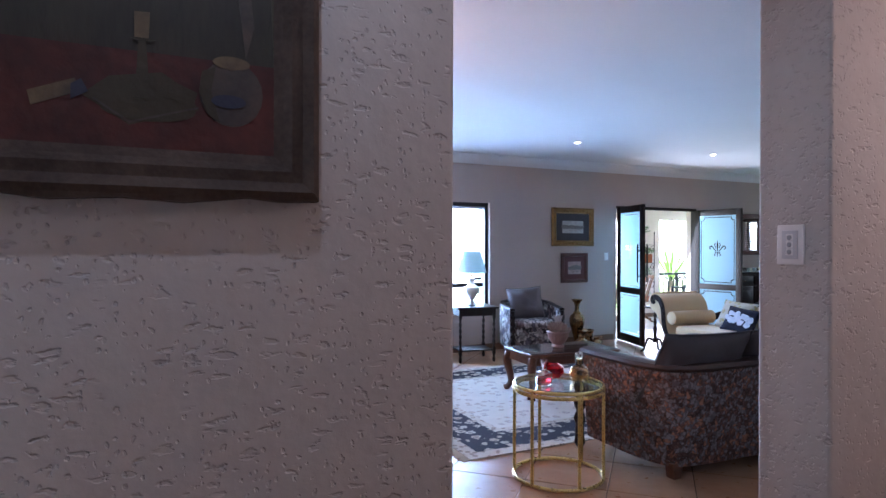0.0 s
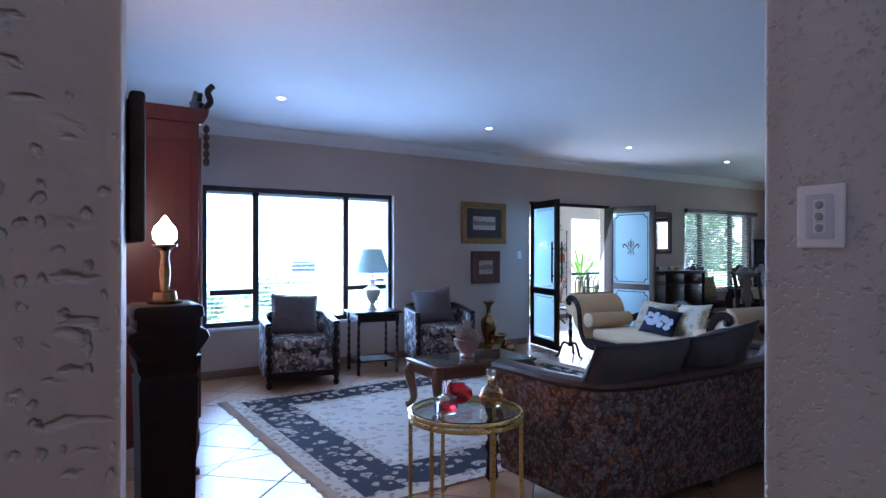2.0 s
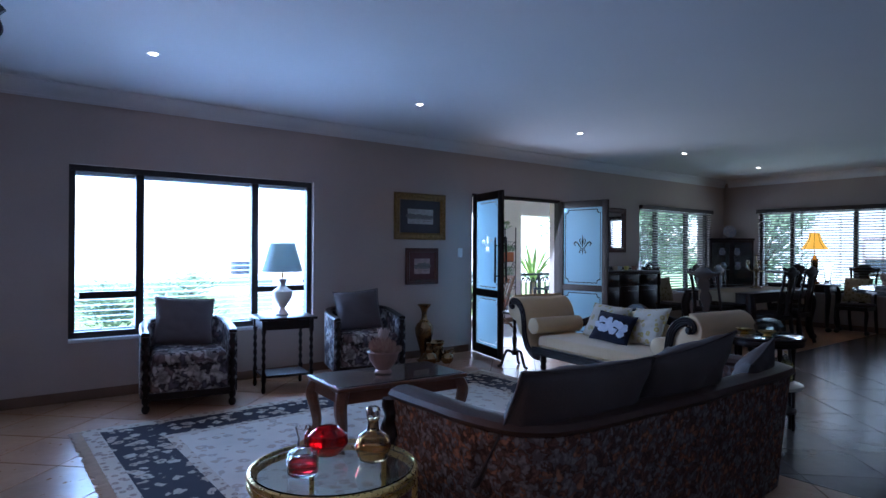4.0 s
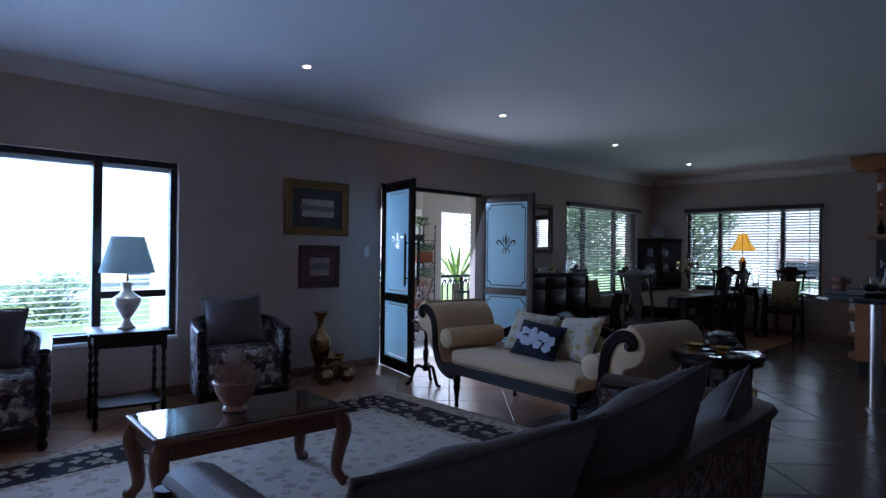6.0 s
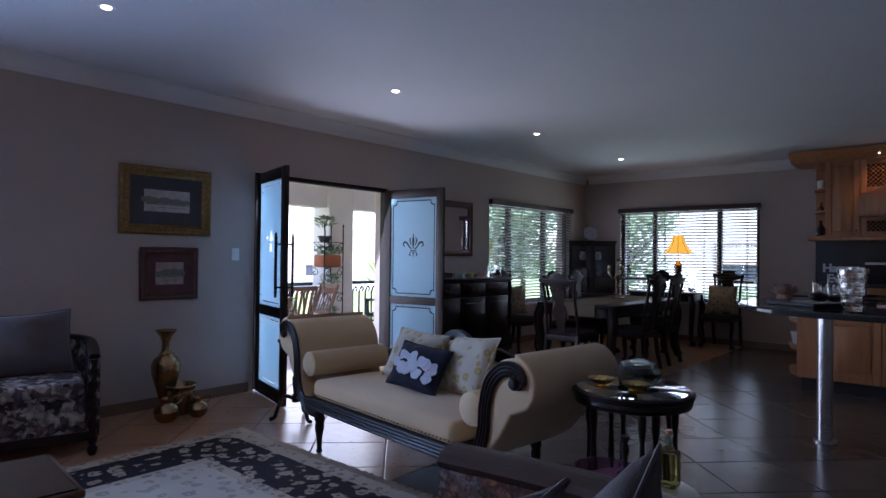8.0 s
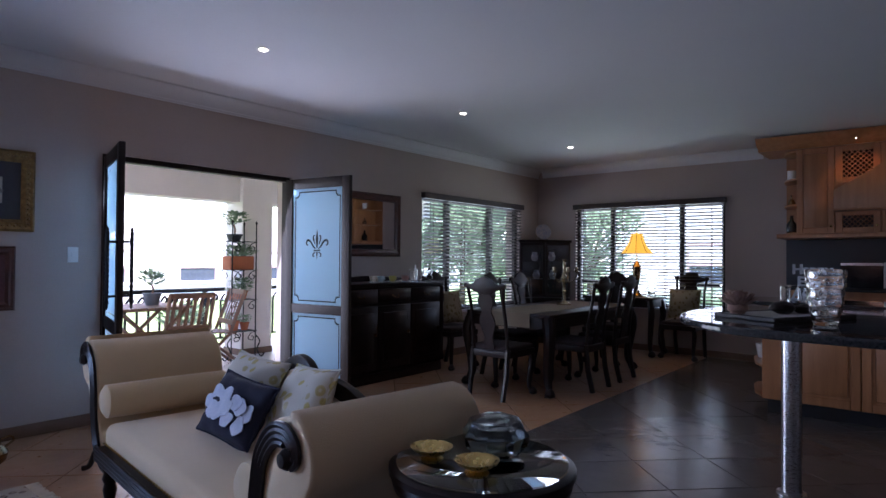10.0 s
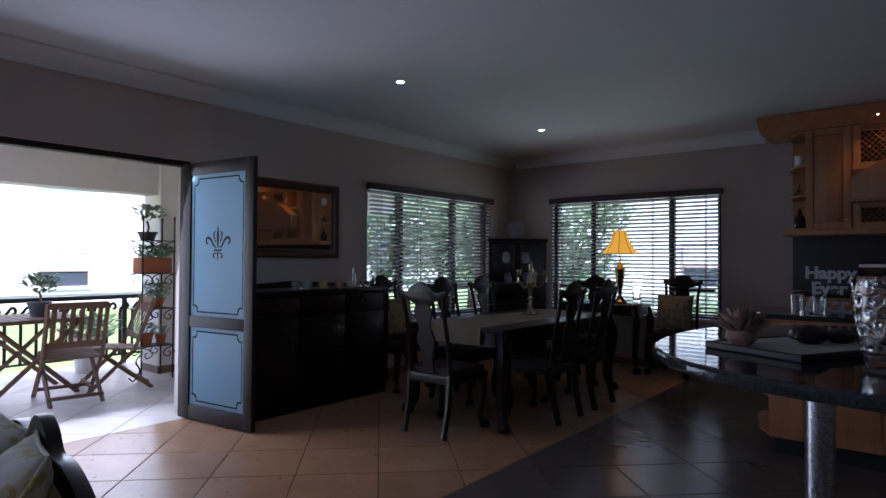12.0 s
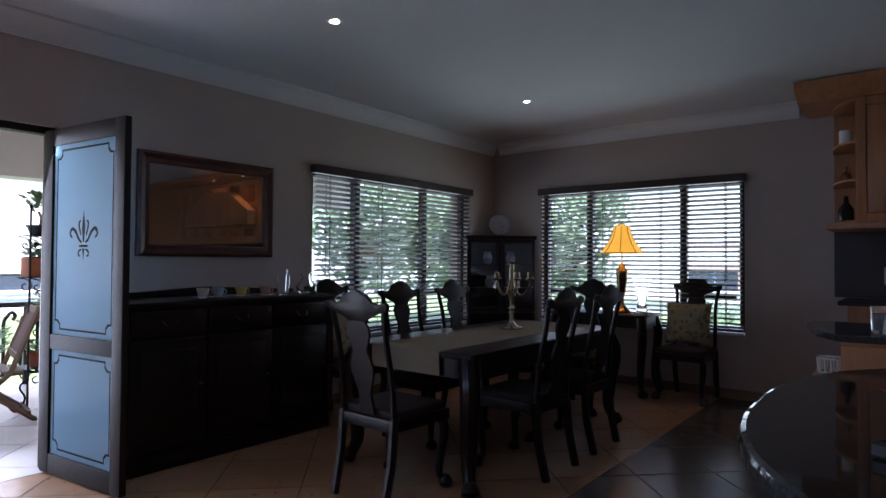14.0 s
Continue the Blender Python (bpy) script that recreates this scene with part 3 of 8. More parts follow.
def framed(name, label, x0, x1, z0, z1, y, border, depth, frame_mat, mat_mat, art_mat, mat_w, carved=0.0):
    """A framed picture on a wall that faces -y."""
    f = thing(name, label, "picture", pose((x0 + x1) / 2, y, (z0 + z1) / 2))
    w, h = (x1 - x0) / 2, (z1 - z0) / 2
    prof = [(0, 0), (0, -depth * 0.6), (border * 0.2, -depth), (border * 0.45, -depth * 0.75), (border * 0.7, -depth * 0.95), (border, -depth * 0.35), (border, 0)]
    bm = bmesh.new()
    corner = []
    for sx, sz in ((-1, -1), (1, -1), (1, 1), (-1, 1)):
        corner.append([bm.verts.new((sx * (w - o), d, sz * (h - o))) for o, d in prof])
    for i in range(4):
        a, b = corner[i], corner[(i + 1) % 4]
        for k in range(len(prof) - 1):
            bm.faces.new((a[k], b[k], b[k + 1], a[k + 1]))
    part("frame", bm, frame_mat, f, smooth=25)
    if carved:
        bm = bmesh.new()
        for s in (-1, 1):
            n = int(2 * w / carved)
            for k in range(n):
                u = -w + (k + 0.5) * 2 * w / n
                bmesh.ops.create_icosphere(bm, subdivisions=1, radius=carved * 0.36, matrix=Matrix.Translation((u, -depth * 0.85, s * (h - border * 0.5))))
            n = int(2 * h / carved)
            for k in range(1, n - 1):
                u = -h + (k + 0.5) * 2 * h / n
                bmesh.ops.create_icosphere(bm, subdivisions=1, radius=carved * 0.36, matrix=Matrix.Translation((s * (w - border * 0.5), -depth * 0.85, u)))
        part("carving", bm, frame_mat, f)
    iw, ih = w - border, h - border
    if mat_mat:
        part("mount", box_bm(-iw, iw, -depth * 0.3, -depth * 0.2, -ih, ih), mat_mat, f)
    pw, ph = iw - mat_w, ih - mat_w
    p = part("picture", box_bm(-pw, pw, -depth * 0.36, -depth * 0.31, -ph, ph), art_mat, f)
    return f, p, pw, ph, depth


GILT = material("gilt_frame", (0.33, 0.21, 0.075), 0.38, 0.75, second=(0.16, 0.09, 0.03), scale=30, fine=120, bump=0.3)
REDFRAME = material("mahogany_frame", (0.10, 0.032, 0.02), 0.35, second=(0.05, 0.018, 0.012), scale=14, fine=90, bump=0.2)
MOUNT1 = material("dark_mount", (0.055, 0.05, 0.055), 0.8, bump=0.03)
MOUNT2 = material("maroon_mount", (0.11, 0.045, 0.045), 0.8, bump=0.03)
ART1 = art("etching_pale", (0.50, 0.47, 0.42), (0.30, 0.28, 0.25))
ART2 = art("etching_rose", (0.46, 0.34, 0.30), (0.28, 0.19, 0.17))
f1, p1, pw1, ph1, dp1 = framed("framed_picture", "carved gilt frame with a pale etching and dark mount", 5.36, 6.14, 1.47, 2.045, NORTH - 0.003, 0.085, 0.04, GILT, MOUNT1, ART1, 0.11, 0.034)
f2, p2, pw2, ph2, dp2 = framed("framed_picture", "small mahogany frame with a rose etching", 5.53, 6.03, 0.915, 1.365, NORTH - 0.003, 0.06, 0.03, REDFRAME, MOUNT2, ART2, 0.07)
INK = material("etching_ink", (0.22, 0.20, 0.175), 0.8, second=(0.12, 0.11, 0.10), scale=60, fine=160, bump=0)
ra = random.Random(17)
for par, n, ww, hh, dd in ((p1, 6, pw1, ph1, 0.04), (p2, 4, pw2, ph2, 0.03)):
    for k in range(n):
        u = -ww * 0.75 + k * 1.5 * ww / (n - 1) + 0.06 * ww * (ra.random() - 0.5)
        big = 0.16 + 0.14 * ra.random()
        bm = bmesh.new()
        bmesh.ops.create_icosphere(bm, subdivisions=3, radius=0.5, matrix=Matrix.Translation((u, -dd * 0.36, hh * (big - 0.22))) @ Matrix.Diagonal((ww * big * 3.0, 0.002, hh * big * 2.4, 1)))
        for v in bm.verts:
            v.co.x += 0.01 * noise.noise(v.co * 70)
            v.co.z += 0.012 * noise.noise(v.co * 55 + Vector((3, 0, 0)))
        part("tree_clump", bm, INK, par)
    part("ground_line", box_bm(-ww * 0.92, ww * 0.92, -dd * 0.366, -dd * 0.36, -hh * 0.36, -hh * 0.28), INK, par)
    part("bank_line", box_bm(-ww * 0.5, ww * 0.85, -dd * 0.366, -dd * 0.36, -hh * 0.62, -hh * 0.58), INK, par)

mir = thing("wall_mirror", "wide mirror in a dark wooden frame on the wall", "mirror", pose(9.42, NORTH - 0.003, 1.685))
bm = bmesh.new()
MW, MH = 0.545, 0.365
prof = [(0, 0), (0, -0.03), (0.02, -0.045), (0.05, -0.03), (0.075, -0.034), (0.085, -0.015), (0.085, 0)]
cs = [[bm.verts.new((sx * (MW - o), d, sz * (MH - o))) for o, d in prof] for sx, sz in ((-1, -1), (1, -1), (1, 1), (-1, 1))]
for i in range(4):
    for k in range(len(prof) - 1):
        bm.faces.new((cs[i][k], cs[(i + 1) % 4][k], cs[(i + 1) % 4][k + 1], cs[i][k + 1]))
part("frame", bm, REDFRAME, mir, smooth=25)
part("mirror_glass", box_bm(-MW + 0.08, MW - 0.08, -0.012, -0.008, -MH + 0.08, MH - 0.08), MIRROR, mir, "silvered mirror glass", smooth=False)

# painting in the hall
HALLY = 1.21
OIL = material("oil_frame_wood", (0.085, 0.06, 0.045), 0.7, second=(0.04, 0.028, 0.022), scale=12, fine=90, bump=0.25, spec=0.25)
DRAPE = material("oil_paint_drapes", (0.042, 0.038, 0.025), 0.5, second=(0.02, 0.018, 0.014), scale=4, fine=40, bump=0.2, stretch=(2.2, 1, 0.5))
TABLECLOTH = material("oil_paint_table", (0.085, 0.02, 0.014), 0.5, second=(0.03, 0.01, 0.008), scale=6, fine=50, bump=0.2)
pf = thing("oil_painting", "dark still-life oil painting in a carved wooden frame", "painting", pose(-0.03, HALLY - 0.003, 1.885))
FW, FH, FB, FD = 0.335, 0.335, 0.080, 0.036
bm = bmesh.new()
prof = [(0, 0), (0, -FD), (0.012, -FD * 1.25), (0.03, -FD * 0.9), (0.05, -FD * 1.0), (0.064, -FD * 0.6), (FB, -FD * 0.45), (FB, 0)]
cs = [[bm.verts.new((sx * (FW - o), d, sz * (FH - o))) for o, d in prof] for sx, sz in ((-1, -1), (1, -1), (1, 1), (-1, 1))]
for i in range(4):
    for k in range(len(prof) - 1):
        bm.faces.new((cs[i][k], cs[(i + 1) % 4][k], cs[(i + 1) % 4][k + 1], cs[i][k + 1]))
part("frame", bm, OIL, pf, smooth=20)
edge = [(-FW, -FH + 0.004), (FW, -FH + 0.004), (FW, -FH - 0.004), (FW * 0.8, -FH - 0.006), (FW * 0.62, -FH + 0.0), (FW * 0.3, -FH - 0.012), (0, -FH - 0.006), (-FW * 0.3, -FH - 0.012), (-FW * 0.62, -FH), (-FW * 0.8, -FH - 0.006), (-FW, -FH - 0.004)]
part("scalloped_edge", prism_bm(edge, FD * 0.9, 'y', -FD), OIL, pf)
cv = part("canvas", box_bm(-FW + FB - 0.004, FW - FB + 0.004, -0.014, -0.010, -FH + FB - 0.004, FH - FB + 0.004), DRAPE, pf, "dark painted drapery")
part("painted_table", box_bm(-FW + FB, FW - FB, -0.0155, -0.0142, -FH + FB, -FH + 0.245), TABLECLOTH, cv)


def paint_shape(name, outline, mat, lift):
    part(name, prism_bm([(u + 0.045, v - 0.062) for u, v in outline], 0.001, 'y', -0.0156 - lift), mat, cv, smooth=False)


PAINTW = material("oil_paint_candle", (0.15, 0.11, 0.055), 0.5, second=(0.06, 0.045, 0.03), scale=20, fine=60, bump=0.2)
PAINTB = material("oil_paint_jar", (0.075, 0.058, 0.045), 0.5, second=(0.035, 0.03, 0.03), scale=18, fine=60, bump=0.2)
PAINTM = material("oil_paint_brass", (0.045, 0.036, 0.02), 0.5, scale=18, fine=60, bump=0.2)
PAINTU = material("oil_paint_blue", (0.03, 0.035, 0.06), 0.5, scale=18, fine=60, bump=0.2)


def oval(cx, cz, rx, rz, n=20):
    return [(cx + rx * math.cos(2 * math.pi * k / n), cz + rz * math.sin(2 * math.pi * k / n)) for k in range(n)]


paint_shape("candle", [(-0.022, -0.005), (0.0, -0.005), (0.002, 0.04), (-0.022, 0.038)], PAINTW, 0.003)
paint_shape("candlestick", [(-0.022, -0.11), (0.002, -0.11), (-0.004, -0.01), (0.012, -0.006), (-0.03, -0.006), (-0.016, -0.01)], PAINTM, 0.002)
paint_shape("dish", oval(0.0, -0.125, 0.075, 0.022), PAINTM, 0.001)
paint_shape("jar", oval(0.135, -0.085, 0.055, 0.06), PAINTB, 0.001)
paint_shape("jar_neck", oval(0.135, -0.03, 0.032, 0.012), PAINTW, 0.002)
paint_shape("tray", [(-0.10, -0.11), (-0.03, -0.155), (0.08, -0.12), (0.06, -0.085), (0.02, -0.06), (-0.06, -0.075)], PAINTM, 0.0005)
paint_shape("tray_light", [(-0.085, -0.116), (-0.03, -0.152), (0.08, -0.117), (0.079, -0.114), (-0.029, -0.148), (-0.083, -0.113)], PAINTB, 0.0014)
paint_shape("jar_shade", [(0.085, -0.05), (0.108, -0.04), (0.10, -0.085), (0.115, -0.14), (0.095, -0.125), (0.08, -0.085)], PAINTM, 0.0025)
paint_shape("cloth_fold", [(-0.24, 0.24), (-0.20, 0.24), (-0.215, 0.05), (-0.25, -0.02)], PAINTM, 0.0004)
paint_shape("cloth_fold", [(0.13, 0.24), (0.155, 0.24), (0.175, 0.04), (0.16, -0.02)], PAINTB, 0.0004)
paint_shape("cloth_fold", [(0.20, 0.24), (0.235, 0.24), (0.225, 0.0), (0.21, -0.02)], PAINTM, 0.0004)
paint_shape("jar_pattern", oval(0.13, -0.10, 0.03, 0.012), PAINTU, 0.003)
paint_shape("box", [(-0.17, -0.135), (-0.10, -0.105), (-0.11, -0.085), (-0.175, -0.112)], PAINTW, 0.001)
paint_shape("box_end", [(-0.115, -0.12), (-0.09, -0.105), (-0.10, -0.085), (-0.115, -0.095)], PAINTU, 0.002)
paint_shape("book", [(0.02, -0.1), (0.07, -0.115), (0.078, -0.09), (0.03, -0.07)], PAINTM, 0.002)

SWITCHGREY = material("switch_rocker_grey", (0.30, 0.31, 0.33), 0.35, bump=0.02, amount=0.1)
SWITCHPALE = material("switch_insert_grey", (0.52, 0.53, 0.56), 0.35, bump=0.02, amount=0.1)
sw = thing("light_switch", "white plastic three-rocker light switch plate", "light switch", pose(ENTRY[3] - 0.0005, 1.322, 1.469))
part("plate", box_bm(-0.010, 0, -0.046, 0.046, -0.065, 0.065, 0.004, 3), PLASTIC, sw)
part("insert", box_bm(-0.0125, -0.009, -0.027, 0.027, -0.046, 0.046, 0.0015, 2), SWITCHPALE, sw, "pale grey insert")
for k in (-1, 0, 1):
    part("rocker_well", box_bm(-0.0138, -0.012, -0.0115, 0.0115, k * 0.0235 - 0.0108, k * 0.0235 + 0.0108, 0.0006, 1), PLASTIC, sw)
    part("rocker", lathe_bm([(0.0085, -0.0005), (0.0085, 0.0012), (0.006, 0.0035), (0.001, 0.0038)], 16), SWITCHGREY, sw, "grey round rocker", m=pose(-0.0138, 0.0, k * 0.0235, 0, -90, 0))
sw2 = thing("light_switch", "white light switch on the taupe wall", "light switch", pose(6.40, NORTH - 0.0005, 1.31))
part("plate", box_bm(-0.037, 0.037, -0.010, 0, -0.058, 0.058, 0.004, 2), PLASTIC, sw2)
part("rocker", box_bm(-0.012, 0.012, -0.015, -0.010, -0.02, 0.02, 0.002, 1), PLASTIC, sw2)

# ---------------------------------------------------------------- patterned cloth


def motif_material(name, ground, motif, scale, size, second=None, rough=0.92, warp=0.25, lines=True, bump=0.25):
    """Woven cloth with scattered flower-like motifs and vines."""
    m = bpy.data.materials.new(name)
    m.use_nodes = True
    n, l = m.node_tree.nodes, m.node_tree.links
    p = n["Principled BSDF"]
    p.inputs["Roughness"].default_value = rough
    p.inputs["Specular IOR Level"].default_value = 0.2
    co = n.new("ShaderNodeTexCoord")
    w = n.new("ShaderNodeTexNoise")
    w.inputs["Scale"].default_value = scale * 1.7
    l.new(co.outputs["Object"], w.inputs[0])
    add = n.new("ShaderNodeVectorMath")
    add.operation = 'MULTIPLY_ADD'
    k = warp / scale
    add.inputs[1].default_value = (k, k, k)
    l.new(w.outputs["Color"], add.inputs[0])
    l.new(co.outputs["Object"], add.inputs[2])
    v = n.new("ShaderNodeTexVoronoi")
    v.inputs["Scale"].default_value = scale
    l.new(add.outputs[0], v.inputs[0])
    petals = n.new("ShaderNodeMapRange")
    petals.interpolation_type = 'SMOOTHSTEP'
    petals.inputs[1].default_value, petals.inputs[2].default_value = size, size * 0.8
    l.new(v.outputs["Distance"], petals.inputs[0])
    core = n.new("ShaderNodeMapRange")
    core.inputs[1].default_value, core.inputs[2].default_value = size * 0.42, size * 0.32
    l.new(v.outputs["Distance"], core.inputs[0])
    mx = n.new("ShaderNodeMix")
    mx.data_type = 'RGBA'
    mx.inputs[6].default_value = (*ground, 1)
    vr = n.new("ShaderNodeMix")
    vr.data_type = 'RGBA'
    vr.inputs[6].default_value = (*motif, 1)
    vr.inputs[7].default_value = (*(second or motif), 1)
    sep = n.new("ShaderNodeSeparateColor")
    l.new(v.outputs["Color"], sep.inputs[0])
    l.new(sep.outputs[0], vr.inputs[0])
    l.new(vr.outputs[2], mx.inputs[7])
    fac = petals.outputs[0]
    sub = n.new("ShaderNodeMath")
    sub.operation, sub.use_clamp = 'SUBTRACT', True
    l.new(petals.outputs[0], sub.inputs[0])
    half = n.new("ShaderNodeMath")
    half.operation = 'MULTIPLY'
    half.inputs[1].default_value = 0.7
    l.new(core.outputs[0], half.inputs[0])
    l.new(half.outputs[0], sub.inputs[1])
    fac = sub.outputs[0]
    if lines:
        e = n.new("ShaderNodeTexVoronoi")
        e.feature = 'DISTANCE_TO_EDGE'
        e.inputs["Scale"].default_value = scale * 1.9
        l.new(add.outputs[0], e.inputs[0])
        er = n.new("ShaderNodeMapRange")
        er.inputs[1].default_value, er.inputs[2].default_value = 0.07, 0.03
        l.new(e.outputs["Distance"], er.inputs[0])
        mm = n.new("ShaderNodeMath")
        mm.operation = 'MAXIMUM'
        hl = n.new("ShaderNodeMath")
        hl.operation = 'MULTIPLY'
        hl.inputs[1].default_value = 0.6
        l.new(er.outputs[0], hl.inputs[0])
        l.new(hl.outputs[0], mm.inputs[0])
        l.new(fac, mm.inputs[1])
        fac = mm.outputs[0]
    l.new(fac, mx.inputs[0])
    wear = n.new("ShaderNodeTexNoise")
    wear.inputs["Scale"].default_value = 3
    wm = n.new("ShaderNodeMapRange")
    wm.inputs[3].default_value, wm.inputs[4].default_value = 0.8, 1.15
    l.new(co.outputs["Object"], wear.inputs[0])
    l.new(wear.outputs[0], wm.inputs[0])
    hs = n.new("ShaderNodeHueSaturation")
    l.new(mx.outputs[2], hs.inputs["Color"])
    l.new(wm.outputs[0], hs.inputs["Value"])
    l.new(hs.outputs[0], p.inputs["Base Color"])
    wv = n.new("ShaderNodeTexNoise")
    wv.inputs["Scale"].default_value = 260
    l.new(co.outputs["Object"], wv.inputs[0])
    bp = n.new("ShaderNodeBump")
    bp.inputs["Strength"].default_value, bp.inputs["Distance"].default_value = bump, 0.004
    l.new(wv.outputs[0], bp.inputs["Height"])
    l.new(bp.outputs[0], p.inputs["Normal"])
    return m


def tapestry_material(name, stops, scale):
    """Dense many-coloured leaf and flower weave."""
    m = bpy.data.materials.new(name)
    m.use_nodes = True
    n, l = m.node_tree.nodes, m.node_tree.links
    p = n["Principled BSDF"]
    p.inputs["Roughness"].default_value = 0.9
    p.inputs["Specular IOR Level"].default_value = 0.25
    co = n.new("ShaderNodeTexCoord")
    w = n.new("ShaderNodeTexNoise")
    w.inputs["Scale"].default_value, w.inputs["Detail"].default_value = scale * 0.7, 3
    l.new(co.outputs["Object"], w.inputs[0])
    add = n.new("ShaderNodeVectorMath")
    add.operation = 'MULTIPLY_ADD'
    k = 3.2 / scale
    add.inputs[1].default_value = (k, k, k)
    l.new(w.outputs["Color"], add.inputs[0])
    l.new(co.outputs["Object"], add.inputs[2])
    v = n.new("ShaderNodeTexVoronoi")
    v.inputs["Scale"].default_value = scale
    l.new(add.outputs[0], v.inputs[0])
    sep = n.new("ShaderNodeSeparateColor")
    l.new(v.outputs["Color"], sep.inputs[0])
    ramp = n.new("ShaderNodeValToRGB")
    ramp.color_ramp.interpolation = 'CONSTANT'
    for i, c in enumerate(stops):
        e = ramp.color_ramp.elements[i] if i < 2 else ramp.color_ramp.elements.new(0.5)
        e.position = i / len(stops)
        e.color = (*c, 1)
    l.new(sep.outputs[0], ramp.inputs[0])
    ed = n.new("ShaderNodeMapRange")
    ed.inputs[1].default_value, ed.inputs[2].default_value = 0.25, 0.62
    ed.inputs[3].default_value, ed.inputs[4].default_value = 1.1, 0.5
    l.new(v.outputs["Distance"], ed.inputs[0])
    hs = n.new("ShaderNodeHueSaturation")
    l.new(ramp.outputs[0], hs.inputs["Color"])
    l.new(ed.outputs[0], hs.inputs["Value"])
    l.new(hs.outputs[0], p.inputs["Base Color"])
    wv = n.new("ShaderNodeTexNoise")
    wv.inputs["Scale"].default_value = 220
    l.new(co.outputs["Object"], wv.inputs[0])
    bp = n.new("ShaderNodeBump")
    bp.inputs["Strength"].default_value, bp.inputs["Distance"].default_value = 0.3, 0.004
    l.new(wv.outputs[0], bp.inputs["Height"])
    l.new(bp.outputs[0], p.inputs["Normal"])
    return m


FLORAL = tapestry_material("floral_chair_cloth", [(0.05, 0.045, 0.05), (0.30, 0.27, 0.26), (0.10, 0.09, 0.11), (0.42, 0.38, 0.36), (0.16, 0.12, 0.12), (0.07, 0.06, 0.07)], 17)
TAPESTRY = tapestry_material("sofa_tapestry", [(0.10, 0.06, 0.05), (0.34, 0.16, 0.10), (0.16, 0.09, 0.075), (0.22, 0.19, 0.19), (0.42, 0.25, 0.15), (0.13, 0.075, 0.065), (0.28, 0.13, 0.10)], 40)
SAND = motif_material("rug_field_cloth", (0.56, 0.52, 0.46), (0.36, 0.33, 0.31), 10.0, 0.38, (0.43, 0.35, 0.28), warp=0.7, lines=False)
NAVY = motif_material("rug_border_cloth", (0.020, 0.019, 0.03), (0.46, 0.41, 0.34), 10.5, 0.42, (0.36, 0.28, 0.22), warp=0.9, lines=False)
GUARD = motif_material("rug_guard_cloth", (0.50, 0.44, 0.36), (0.26, 0.20, 0.17), 18, 0.4, lines=False)
YELLOWLEAF = motif_material("yellow_leaf_cushion", (0.52, 0.48, 0.40), (0.42, 0.34, 0.12), 17, 0.46, (0.40, 0.34, 0.20), lines=False)
OLIVELEAF = motif_material("olive_leaf_cushion", (0.30, 0.26, 0.17), (0.16, 0.125, 0.05), 22, 0.42, (0.2, 0.16, 0.08), lines=False)
GREYCUSH = material("grey_cushion", (0.105, 0.092, 0.10), 0.85, scale=4, fine=180, bump=0.25, amount=0.3, sheen=0.2)
DARKLEATHER = material("dark_rim_leather", (0.062, 0.034, 0.026), 0.4, scale=6, fine=120, bump=0.2)


def cushion_bm(w, h, t, seed=0, n=18, pinch=0.12, crease=0.016):
    """A soft stuffed cushion, flat in x,z with its thickness in y."""
    rnd = random.Random(seed)
    ox, oz = rnd.random() * 50, rnd.random() * 50
    b = bmesh.new()
    grid = {}
    for s in (-1, 1):
        for i in range(n + 1):
            for j in range(n + 1):
                u, v = 2 * i / n - 1, 2 * j / n - 1
                if s == 1 and (abs(u) == 1 or abs(v) == 1):
                    grid[s, i, j] = grid[-1, i, j]
                    continue
                px = u * (1 - pinch * (1 - v * v) * abs(u) ** 3 * 0.6)
                pz = v * (1 - pinch * (1 - u * u) * abs(v) ** 3 * 0.6)
                f = ((1 - abs(u) ** 2.6) * (1 - abs(v) ** 2.6)) ** 0.55
                nz = noise.noise(Vector((ox + u * 2.2, oz + v * 2.2, s * 3)))
                grid[s, i, j] = b.verts.new((px * w / 2, s * (t / 2 * f + crease * nz * f + 0.006 * math.sin(5 * px + 9 * pz + 9 * nz + seed) * f), pz * h / 2 + 0.012 * nz * (1 - abs(v))))
    for s in (-1, 1):
        for i in range(n):
            for j in range(n):
                q = [grid[s, i, j], grid[s, i + 1, j], grid[s, i + 1, j + 1], grid[s, i, j + 1]]
                b.faces.new(q)
    return b


def cushion(label, m, w, h, t, mat, seed=0, piping=None):
    c = thing("cushion", label, "cushion", m, group="cushions")
    b = part("cover", cushion_bm(w, h, t, seed), mat, c, smooth=True)
    k = 0.97
    pts = []
    n = 10
    for u, v in [(-1 + 2 * i / n, -1) for i in range(n)] + [(1, -1 + 2 * i / n) for i in range(n)] + [(1 - 2 * i / n, 1) for i in range(n)] + [(-1, 1 - 2 * i / n) for i in range(n + 1)]:
        px = u * (1 - 0.12 * (1 - v * v) * abs(u) ** 3 * 0.6)
        pz = v * (1 - 0.12 * (1 - u * u) * abs(v) ** 3 * 0.6)
        pts.append((px * w / 2, 0, pz * h / 2))
    part("piping", tube_bm(pts, 0.006, 6), piping or mat, b)
    return c


